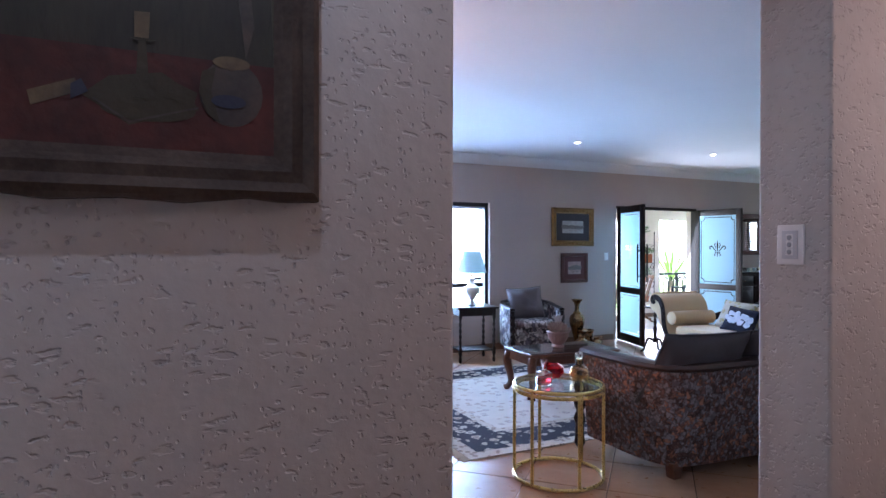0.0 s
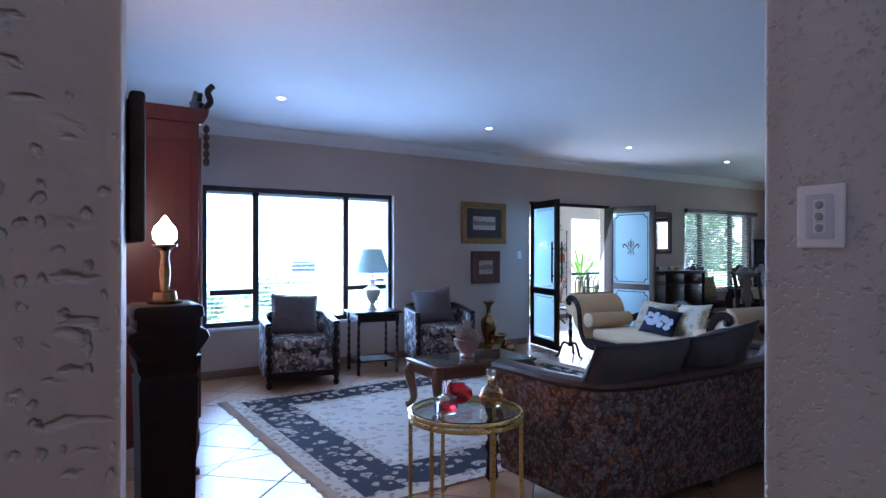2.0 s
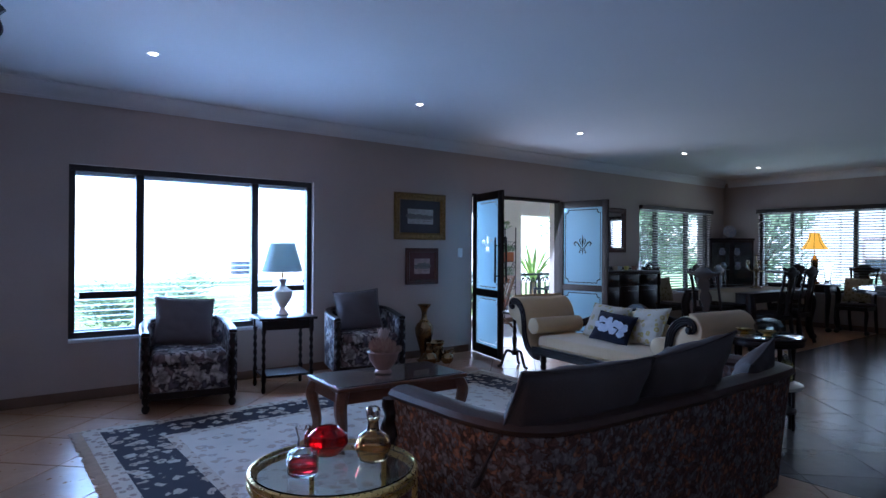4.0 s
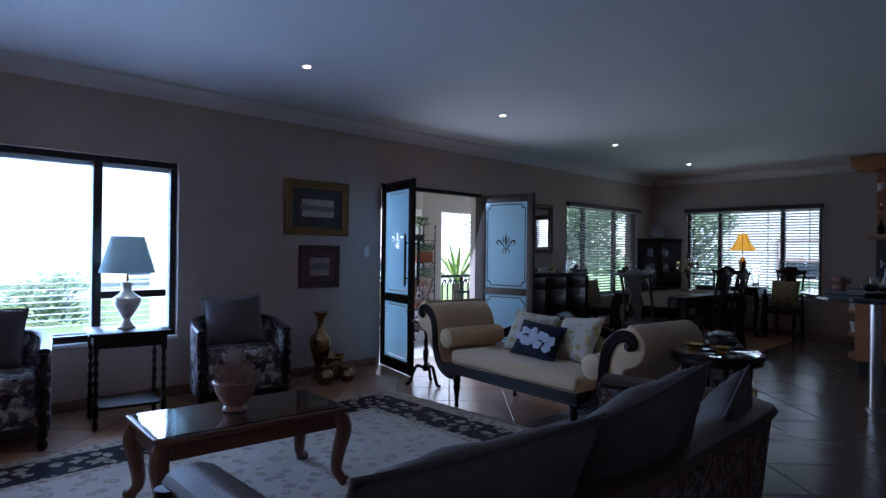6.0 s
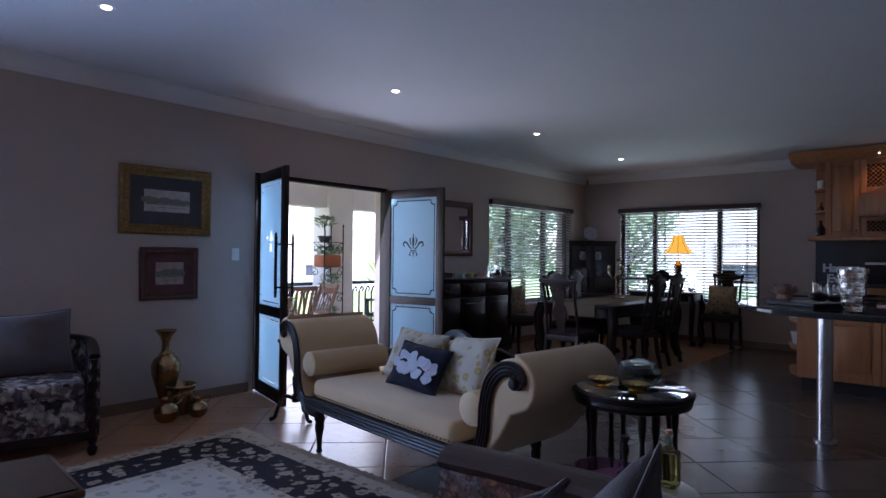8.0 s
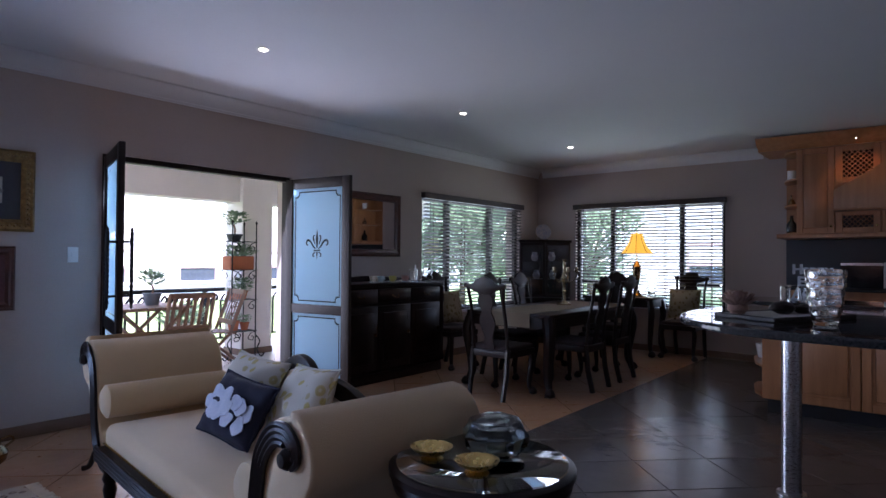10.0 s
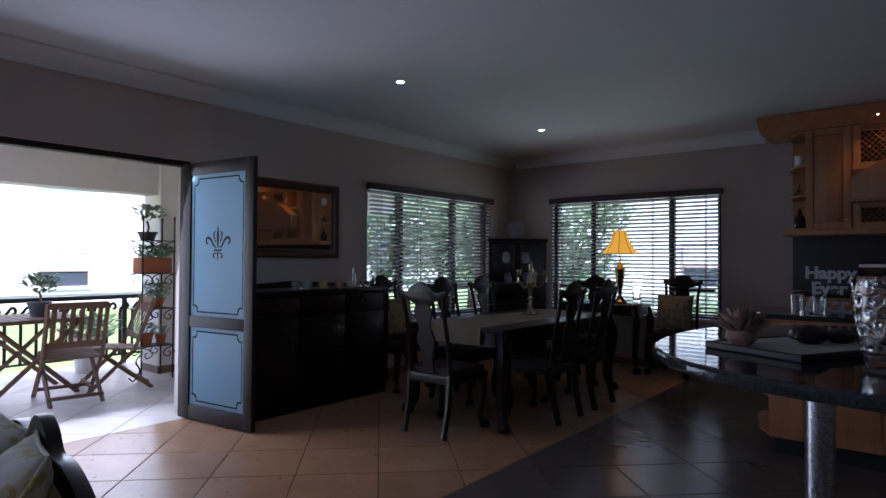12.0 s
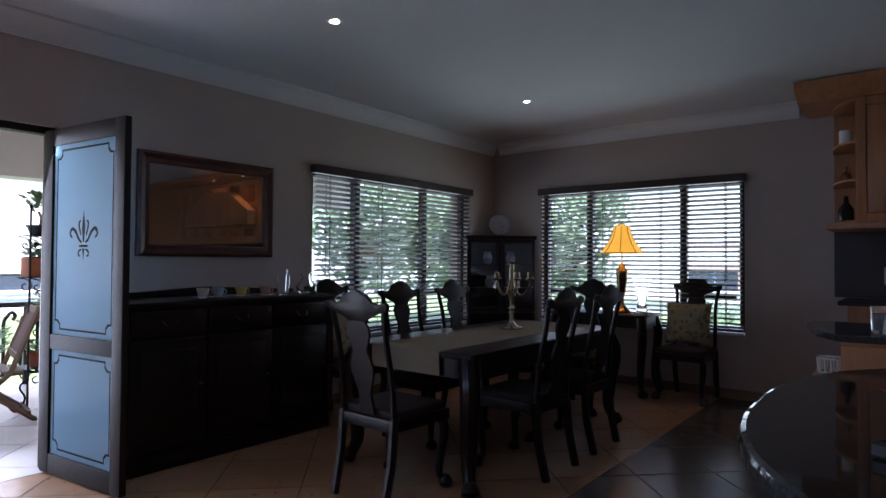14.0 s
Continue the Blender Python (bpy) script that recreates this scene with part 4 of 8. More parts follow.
def twist_bm(h, r, at, turns=5, bm=None):
    """A barley-twist post."""
    b = bm or bmesh.new()
    seg, n = 12, 36
    rings = []
    for k in range(n + 1):
        u = k / n
        env = min(1, 8 * u, 8 * (1 - u))
        ring = []
        for s in range(seg):
            a = 2 * math.pi * s / seg
            rr = r * (1 + 0.28 * env * math.cos(2 * (a - turns * 2 * math.pi * u / 2)))
            ring.append(b.verts.new((at[0] + rr * math.cos(a), at[1] + rr * math.sin(a), at[2] + u * h)))
        rings.append(ring)
    for p, q in zip(rings, rings[1:]):
        for s in range(seg):
            b.faces.new((p[s], p[(s + 1) % seg], q[(s + 1) % seg], q[s]))
    b.faces.new(rings[0]), b.faces.new(rings[-1])
    return b


# ---------------------------------------------------------------- rug
RX0, RX1, RY0, RY1 = 1.97, 5.80, 3.66, 6.38
rug = thing("area_rug", "large cream oriental rug with a black floral border and fringe", "rug")


def band_bm(i, o, z0, z1):
    b = bmesh.new()
    box_bm(RX0 + o, RX1 - o, RY0 + o, RY0 + i, z0, z1, bm=b)
    box_bm(RX0 + o, RX1 - o, RY1 - i, RY1 - o, z0, z1, bm=b)
    box_bm(RX0 + o, RX0 + i, RY0 + i, RY1 - i, z0, z1, bm=b)
    box_bm(RX1 - i, RX1 - o, RY0 + i, RY1 - i, z0, z1, bm=b)
    return b


part("outer_guard", band_bm(0.11, 0.0, 0.001, 0.009), GUARD, rug, smooth=False)
part("border", band_bm(0.46, 0.11, 0.001, 0.0096), NAVY, rug, "black floral border", smooth=False)
part("inner_guard", band_bm(0.53, 0.46, 0.001, 0.0092), GUARD, rug, smooth=False)
part("field", box_bm(RX0 + 0.53, RX1 - 0.53, RY0 + 0.53, RY1 - 0.53, 0.001, 0.0094), SAND, rug, "cream floral field", smooth=False)
FRINGE = material("rug_fringe", (0.72, 0.66, 0.56), 0.95, scale=20, fine=200, bump=0.2)
bm = bmesh.new()
rf = random.Random(4)
for s, x in ((-1, RX0), (1, RX1)):
    y = RY0 + 0.01
    while y < RY1:
        b0 = (x, y, 0.004)
        b1 = (x + s * (0.05 + 0.03 * rf.random()), y + 0.02 * (rf.random() - 0.5), 0.003)
        tube_bm([b0, b1], 0.0042, 4, bm=bm)
        y += 0.0085
part("fringe", bm, FRINGE, rug, "cream knotted fringe", smooth=False)["kind"] = "stuff"

# ---------------------------------------------------------------- seating in the lounge


def armchair(m, label, cush_tilt, seed):
    c = thing("armchair", label, "armchair", m, group="floral armchairs")
    W, D = 0.74, 0.72
    part("seat", box_bm(-W / 2 + 0.07, W / 2 - 0.07, -D / 2 + 0.02, D / 2 - 0.1, 0.14, 0.40, 0.03, 3), FLORAL, c)
    sc = bmesh.new()
    box_bm(-W / 2 + 0.08, W / 2 - 0.08, -D / 2 + 0.0, D / 2 - 0.14, 0.36, 0.48, 0.045, 4, bm=sc)
    part("seat_cushion", sc, FLORAL, c)
    # curved tub back and arms
    outline = [(-W / 2 + 0.03, -D / 2 + 0.04), (-W / 2 + 0.02, 0.0), (-W / 2 + 0.04, D / 2 - 0.14), (-W / 2 + 0.15, D / 2 - 0.04), (0, D / 2), (W / 2 - 0.15, D / 2 - 0.04), (W / 2 - 0.04, D / 2 - 0.14), (W / 2 - 0.02, 0.0), (W / 2 - 0.03, -D / 2 + 0.04)]
    pts = curve_points([(x, y, 0) for x, y in outline], 4)
    bm = bmesh.new()
    rings = []
    N = len(pts)
    for i, p in enumerate(pts):
        d = pts[min(i + 1, N - 1)] - pts[max(i - 1, 0)]
        nrm = Vector((d.y, -d.x, 0)).normalized() * 0.035
        if nrm.dot(Vector((p.x, p.y, 0))) < 0:
            nrm = -nrm
        u = i / (N - 1)
        top = 0.62 + 0.07 * math.sin(math.pi * u) ** 1.2
        rings.append([bm.verts.new((p.x + nrm.x * s, p.y + nrm.y * s, z)) for s, z in ((1, 0.12), (1, top), (-1, top), (-1, 0.12))])
    for a, b in zip(rings, rings[1:]):
        for k in range(4):
            bm.faces.new((a[k], b[k], b[(k + 1) % 4], a[(k + 1) % 4]))
    bm.faces.new(rings[0]), bm.faces.new(rings[-1])
    part("tub_back", bm, FLORAL, c)
    rimpts = [(p.x, p.y, 0.635 + 0.07 * math.sin(math.pi * i / (N - 1)) ** 1.2) for i, p in enumerate(pts)]
    part("top_rail", tube_bm(rimpts, 0.036, 8, flat=0.55), BLACKWOOD, c, "dark carved top rail")
    for s in (-1, 1):
        x, y = s * (W / 2 - 0.035), -D / 2 + 0.035
        part("front_post", twist_bm(0.5, 0.026, (x, y, 0.12), 6), BLACKWOOD, c, "dark barley-twist post")
        part("leg", lathe_bm([(0.02, 0), (0.032, 0.025), (0.03, 0.05), (0.018, 0.065), (0.03, 0.09), (0.03, 0.13)], 14, (x, y, 0)), BLACKWOOD, c)
        part("leg", lathe_bm([(0.02, 0), (0.024, 0.06), (0.026, 0.13)], 12, (s * (W / 2 - 0.12), D / 2 - 0.1, 0)), BLACKWOOD, c)
    part("front_rail", box_bm(-W / 2 + 0.05, W / 2 - 0.05, -D / 2 + 0.012, -D / 2 + 0.04, 0.10, 0.16, 0.006, 1), BLACKWOOD, c)
    cu = cushion("plump grey cushion leaning in a floral armchair", m @ pose(-0.02, 0.13, 0.685, -20, cush_tilt, 0), 0.50, 0.44, 0.15, GREYCUSH, seed)
    return c


armchair(pose(2.85, 6.91, 0, 0, 0, -11), "floral tub armchair with barley-twist posts and grey cushion", 4, 1)
armchair(pose(4.65, 6.95, 0, 0, 0, -16), "floral tub armchair with dark rails beside the urn", -4, 2)


def sofa():
    """Long tub sofa: tapestry shell curving round both ends, leather rim, seat and loose cushions."""
    s = thing("sofa", "long sofa with tapestry back, dark rim and grey cushions", "sofa")
    x0, x1, y0, y1 = 2.84, 4.91, 2.72, 3.56
    r = 0.24
    path = [(x0, y1), (x0 - 0.005, y1 - 0.3), (x0, y0 + r + 0.08), (x0 + 0.07, y0 + 0.10), (x0 + r + 0.05, y0 + 0.01), (x0 + 0.9, y0 - 0.02), ((x0 + x1) / 2, y0 - 0.03), (x1 - 0.9, y0 - 0.02), (x1 - r + 0.03, y0 - 0.005), (x1 - 0.045, y0 + 0.06), (x1, y0 + r + 0.02), (x1 - 0.02, y1 - 0.32), (x1 - 0.05, y1 - 0.10)]
    pts = curve_points([(a, b, 0) for a, b in path], 5)
    N = len(pts)
    cx, cy = (x0 + x1) / 2, (y0 + y1) / 2 + 0.3
    bm = bmesh.new()
    rings = []
    outs = []
    for i, p in enumerate(pts):
        d = pts[min(i + 1, N - 1)] - pts[max(i - 1, 0)]
        nrm = Vector((d.y, -d.x, 0)).normalized()
        if nrm.dot(Vector((p.x - cx, p.y - cy, 0))) < 0:
            nrm = -nrm
        outs.append(nrm)
        top = 0.68
        rings.append([bm.verts.new((p.x + nrm.x * o, p.y + nrm.y * o, z)) for o, z in ((-0.045, 0.08), (-0.03, 0.25), (0.012, top), (-0.10, top), (-0.13, 0.08))])
    for a, b in zip(rings, rings[1:]):
        for k in range(5):
            bm.faces.new((a[k], b[k], b[(k + 1) % 5], a[(k + 1) % 5]))
    bm.faces.new(rings[0]), bm.faces.new(rings[-1])
    part("back_shell", bm, TAPESTRY, s, "brown floral tapestry")
    rim = [(p.x - o.x * 0.04, p.y - o.y * 0.04, 0.705) for p, o in zip(pts, outs)]
    part("rim", tube_bm(rim, 0.075, 10, flat=0.45), DARKLEATHER, s, "dark wooden rim")
    part("seat_base", box_bm(x0 + 0.1, x1 - 0.1, y0 + 0.1, y1 - 0.02, 0.1, 0.30, 0.02, 2), TAPESTRY, s)
    n = 3
    for k in range(n):
        a = x0 + 0.12 + (x1 - x0 - 0.24) * k / n
        b = x0 + 0.12 + (x1 - x0 - 0.24) * (k + 1) / n
        part("seat_cushion", box_bm(a + 0.004, b - 0.004, y0 + 0.16, y1 + 0.02, 0.30, 0.44, 0.045, 4), TAPESTRY, s)
    for sx, fy, ph in ((x0 - 0.01, y1 + 0.02, 0.56), (x1 - 0.05, y1 - 0.08, 0.56)):
        part("front_post", twist_bm(ph, 0.034, (sx, fy, 0.12), 5), BLACKWOOD, s, "dark twisted front post")
        part("leg", lathe_bm([(0.02, 0), (0.04, 0.03), (0.036, 0.07), (0.03, 0.13)], 14, (sx, fy, 0)), BLACKWOOD, s)
        inx = sx + (0.16 if sx < cx else -0.16)
        part("leg", prism_bm([(-0.03, 0), (0.03, 0), (0.045, 0.1), (-0.045, 0.1)], 0.07, 'y', y0 + 0.09, 0.006), WALNUT, s, m=pose(inx, 0, 0))
    part("leg", prism_bm([(-0.03, 0), (0.03, 0), (0.045, 0.1), (-0.045, 0.1)], 0.07, 'y', y0 + 0.06, 0.006), WALNUT, s, m=pose(cx, 0, 0))
    return s


sofa()
cushion("wide dark grey cloth cushion leaning on the sofa back", pose(3.20, 2.87, 0.685, 29, 1, -3), 0.74, 0.54, 0.20, GREYLEATHER, 5)
cushion("dark grey cloth cushion slumped against the sofa back", pose(3.90, 2.86, 0.695, 30, -4, 2), 0.72, 0.56, 0.22, GREYLEATHER, 6)
cushion("dark grey cloth cushion tipped on a corner at the sofa's end", pose(4.63, 2.86, 0.635, 24, -12, 10), 0.43, 0.43, 0.16, GREYLEATHER, 7)

# ---------------------------------------------------------------- chaise
NAVYCLOTH = material("navy_cushion", (0.010, 0.011, 0.03), 0.85, scale=6, fine=200, bump=0.2, sheen=0.02)
PETAL = material("white_petal_print", (0.62, 0.64, 0.70), 0.8, second=(0.42, 0.46, 0.56), scale=16, fine=90, bump=0.1)


def scroll_profile():
    """Arm facing in (out, up): rises from the seat rail and curls outward at the top."""
    pts = [(-0.02, 0.30), (0.07, 0.31), (0.15, 0.37), (0.19, 0.48), (0.20, 0.60), (0.235, 0.73), (0.32, 0.82), (0.42, 0.84), (0.49, 0.80), (0.50, 0.735), (0.455, 0.70), (0.42, 0.735)]
    return [(p.x, p.y) for p in curve_points([(a, b, 0) for a, b in pts], 5)]


def chaise():
    c = thing("chaise_longue", "cream upholstered scroll-arm chaise with dark reeded frame", "chaise", pose(6.17, 4.87, 0, 0, 0, -7.2) @ Matrix.Diagonal((1, 1, 1.0, 1)))
    L2, X0, X1 = 0.68, -0.36, 0.36
    part("seat", box_bm(X0 + 0.015, X1, -L2 - 0.02, L2 + 0.02, 0.345, 0.47, 0.045, 4), CREAM, c)
    rails = bmesh.new()
    for x in (X0, X1):
        for k in range(4):
            tube_bm([(x - 0.012 if x < 0 else x + 0.012, -L2 - 0.06, 0.292 + 0.019 * k), (x - 0.012 if x < 0 else x + 0.012, 0, 0.288 + 0.019 * k), (x - 0.012 if x < 0 else x + 0.012, L2 + 0.06, 0.292 + 0.019 * k)], 0.0105, 6, bm=rails)
    box_bm(X0, X1, -L2 - 0.05, L2 + 0.05, 0.28, 0.35, bm=rails)
    part("seat_frame", rails, BLACKWOOD, c, "dark reeded rail")
    prof = scroll_profile()
    for s in (-1, 1):
        n = len(prof)
        up = [p for p in prof[:41]]
        roll = [(0.41 + 0.135 * math.cos(t), 0.728 + 0.135 * math.sin(t)) for t in [math.pi / 2 - 0.25 * k for k in range(0, 12)]]
        outline = up[:36] + roll + [(0.40, 0.58), (0.33, 0.46), (0.25, 0.37), (0.16, 0.31)]
        bm = prism_bm([(s * (L2 + o), z) for o, z in outline], X1 - X0 - 0.045, 'x', X0 + 0.030, 0.016)
        part("scroll_arm", bm, CREAM, c, "cream scroll arm", smooth=50)
        w = bmesh.new()
        for f in range(4):
            off = 0.020 + 0.018 * f
            line = []
            for i, (o, z) in enumerate(prof[:-2 - 6 * f]):
                a, b = prof[max(i - 1, 0)], prof[min(i + 1, n - 1)]
                d = Vector((b[0] - a[0], b[1] - a[1])).normalized()
                q = Vector((o, z)) + Vector((d.y, -d.x)) * (off - 0.004)
                line.append((X0 + 0.02, s * (L2 + q.x), q.y))
            tube_bm(line, 0.011, 6, bm=w)
        part("reeded_scroll", w, BLACKWOOD, c, "dark reeded scroll facing")
        part("scroll_boss", lathe_bm([(0.001, -0.02), (0.02, -0.018), (0.032, 0.0), (0.02, 0.02)], 16), BLACKWOOD, c, m=pose(X0 + 0.015, s * (L2 + 0.43), 0.735, 0, 90, 0))
        bol = lathe_bm([(0.001, -0.33), (0.06, -0.328), (0.085, -0.31), (0.088, 0.0), (0.085, 0.31), (0.06, 0.328), (0.001, 0.33)], 20)
        part("bolster", bol, CREAM, c, "round cream bolster", m=pose(0.0, s * (L2 + 0.12), 0.555, 0, 90, 0))
        for x in (X0 + 0.02, X1 - 0.02):
            part("leg", lathe_bm([(0.014, 0), (0.022, 0.012), (0.016, 0.03), (0.02, 0.10), (0.032, 0.17), (0.026, 0.2), (0.036, 0.225), (0.03, 0.25), (0.038, 0.285)], 14, (x, s * (L2 - (0.08 if s > 0 else 0.0)), 0)), BLACKWOOD, c, "dark turned leg")
    # carved low back on the far long side
    top = [(-1.0, 0.60), (-0.78, 0.66), (-0.6, 0.72), (-0.4, 0.75), (-0.22, 0.745), (-0.12, 0.80), (0, 0.825), (0.12, 0.80), (0.22, 0.745), (0.4, 0.75), (0.6, 0.72), (0.78, 0.66), (1.0, 0.60)]
    crv = [(p.x, p.y) for p in curve_points([(a, b, 0) for a, b in top], 4)]
    bk = bmesh.new()
    prism_bm([(L2 * 1.12 * u, z) for u, z in crv] + [(L2 * 1.12 * u, z - 0.085) for u, z in reversed(crv)], 0.045, 'x', X1 - 0.03, 0.008, bm=bk)
    part("back_rail", bk, BLACKWOOD, c, "dark carved back rail")
    bp2 = bmesh.new()
    prism_bm([(L2 * 1.02 * u, z - 0.07) for u, z in crv] + [(L2 * 1.02, 0.4), (-L2 * 1.02, 0.4)], 0.05, 'x', X1 - 0.055, 0.01, bm=bp2)
    part("back_pad", bp2, CREAM, c)
    nails = bmesh.new()
    for k in range(46):
        y = -L2 + 2 * L2 * k / 45
        bmesh.ops.create_icosphere(nails, subdivisions=1, radius=0.0065, matrix=Matrix.Translation((X0 + 0.012, y, 0.376)))
    part("nail_heads", nails, BRASS, c, "row of brass upholstery nails")
    return c


chaise()
ON_CHAISE = pose(6.17, 4.87, 0, 0, 0, -7.2) @ pose(6.08, 4.78, 0, 0, 0, -9).inverted()
cushion("yellow leaf-print cushion at the back of the chaise", ON_CHAISE @ pose(6.32, 5.01, 0.63, -30, 3, -93), 0.46, 0.36, 0.15, YELLOWLEAF, 11)
cushion("yellow leaf-print cushion at the back of the chaise", ON_CHAISE @ pose(6.25, 4.52, 0.635, -30, -5, -106), 0.46, 0.38, 0.15, YELLOWLEAF, 12)
nc = cushion("navy cushion with white blossoms on the chaise", ON_CHAISE @ pose(6.11, 4.79, 0.605, -30, 4, -94), 0.44, 0.30, 0.13, NAVYCLOTH, 13)
cover = nc.children[0]
rp = random.Random(9)
for k in range(11):
    a = (-0.14 + 0.03 * k) + 0.02 * rp.random()
    zc = 0.05 * math.sin(k * 1.9) - 0.01
    ptl = bmesh.new()
    nP = 26
    blob = [(a + (0.042 + 0.008 * math.sin(3 * q + k)) * math.cos(q), zc + (0.038 + 0.006 * math.cos(2 * q + k)) * math.sin(q)) for q in [2 * math.pi * j / nP for j in range(nP)]]
    f = max(0.0, ((1 - abs(a / 0.22) ** 2.6) * (1 - abs(zc / 0.15) ** 2.6))) ** 0.55
    prism_bm(blob, 0.004, 'y', -0.0715 * f - 0.002, bm=ptl)
    part("blossom_print", ptl, PETAL, cover, "white blossom print")

# ---------------------------------------------------------------- tables in the lounge


def cabriole_bm(h, r, out, seg=10):
    """A curved leg that bows outward along +x and ends in a pad foot."""
    pts = curve_points([(0, 0, h), (0.45 * out, 0, h * 0.86), (0.55 * out, 0, h * 0.72), (0.2 * out, 0, h * 0.42), (0.1 * out, 0, h * 0.2), (0.5 * out, 0, h * 0.07), (0.75 * out, 0, 0.012)], 4)
    n = len(pts)
    tp = []
    for i in range(n):
        u = i / (n - 1)
        tp.append(1.5 - 0.2 * u if u < 0.35 else (1.43 - 1.3 * (u - 0.35) if u < 0.8 else 0.85 + 2.2 * (u - 0.8)))
    return tube_bm(pts, r, seg, taper=tp)


def leg_table(name, label, m, w, d, h, top_mat, leg_mat, apron=0.09, leg_r=0.022, out=0.07, thick=0.028, claw=False, over=0.03):
    t = thing(name, label, "table", m)
    part("tabletop", box_bm(-w / 2, w / 2, -d / 2, d / 2, h - thick, h, 0.008, 3), top_mat, t)
    e = over
    for nm, x0, x1, y0, y1 in (("apron", -w / 2 + e + 0.02, w / 2 - e - 0.02, -d / 2 + e, -d / 2 + e + 0.02), ("apron", -w / 2 + e + 0.02, w / 2 - e - 0.02, d / 2 - e - 0.02, d / 2 - e), ("apron", -w / 2 + e, -w / 2 + e + 0.02, -d / 2 + e, d / 2 - e), ("apron", w / 2 - e - 0.02, w / 2 - e, -d / 2 + e, d / 2 - e)):
        part(nm, box_bm(x0, x1, y0, y1, h - thick - apron, h - thick, 0.003, 1), leg_mat, t)
    for sx in (-1, 1):
        for sy in (-1, 1):
            lg = part("leg", cabriole_bm(h - thick, leg_r, out), leg_mat, t, m=pose(sx * (w / 2 - e - 0.03), sy * (d / 2 - e - 0.03), 0, 0, 0, math.degrees(math.atan2(sy, sx))))
            if claw:
                part("claw_foot", lathe_bm([(0.02, 0), (0.045, 0.015), (0.052, 0.04), (0.035, 0.07), (0.02, 0.085)], 12, (out * 0.75, 0, 0)), leg_mat, lg)
    return t


ct = leg_table("coffee_table", "polished walnut coffee table with cabriole legs on the rug", pose(3.74, 5.02, 0.0095, 0, 0, -4.5), 1.02, 0.56, 0.43, WALNUT, WALNUT, 0.085, 0.031, 0.085)
part("glass_top", box_bm(-0.49, 0.49, -0.26, 0.26, 0.431, 0.436, 0.002, 1), glass_material("table_glass", (0.9, 1.0, 0.97)), ct, "protective glass sheet")

# protea arrangement
PINKCLAY = material("pink_glazed_pottery", (0.42, 0.26, 0.22), 0.4, second=(0.33, 0.19, 0.16), scale=10, fine=60, bump=0.1)
DRIED = material("dried_flower_pink", (0.26, 0.15, 0.12), 0.9, second=(0.42, 0.33, 0.26), scale=25, fine=90, bump=0.2)
vs = thing("flower_vase", "fluted pink pottery bowl of dried proteas", "vase", pose(3.71, 5.04, 0.446))
part("bowl", lathe_bm([(0.055, 0), (0.065, 0.008), (0.058, 0.02), (0.05, 0.03), (0.075, 0.06), (0.098, 0.10), (0.108, 0.145), (0.118, 0.155), (0.112, 0.162), (0.10, 0.155), (0.05, 0.10)], 40, flute=0.025, flutes=20), PINKCLAY, vs)
rv = random.Random(21)
for k in range(13):
    a = k * 2.4
    r = 0.0 if k == 0 else 0.035 + 0.055 * (k % 3) / 2
    hz = 0.165 + 0.06 * (1 - r / 0.1) + 0.015 * rv.random()
    fl = bmesh.new()
    R0 = 0.03 + 0.012 * rv.random()
    for j in range(16):
        b = 2 * math.pi * j / 16
        lean = 0.45 if j % 2 else 0.2
        d = Vector((math.cos(b) * lean, math.sin(b) * lean, 1)).normalized()
        base = Vector((0.012 * math.cos(b), 0.012 * math.sin(b), 0))
        tube_bm([base, base + d * R0 * 0.9 + Vector((math.cos(b), math.sin(b), 0)) * 0.012, base + d * R0 * 1.9], 0.007, 5, bm=fl, taper=[0.8, 1.0, 0.2])
    part("protea", fl, DRIED, vs, "dried pinkish protea head", m=pose(r * math.cos(a), r * math.sin(a), hz - 0.03, 18 * math.sin(a), 18 * math.cos(a), 0))
fs = bmesh.new()
for k in range(46):
    a = 2 * math.pi * rv.random()
    r = 0.02 * rv.random()
    tube_bm([(r * math.cos(a), r * math.sin(a), 0.22), (2.4 * r * math.cos(a), 2.4 * r * math.sin(a), 0.30 + 0.03 * rv.random())], 0.0022, 4, bm=fs)
part("bristles", fs, material("pale_bristle", (0.48, 0.40, 0.36), 0.9, bump=0), vs, "pale bristling flower centre")

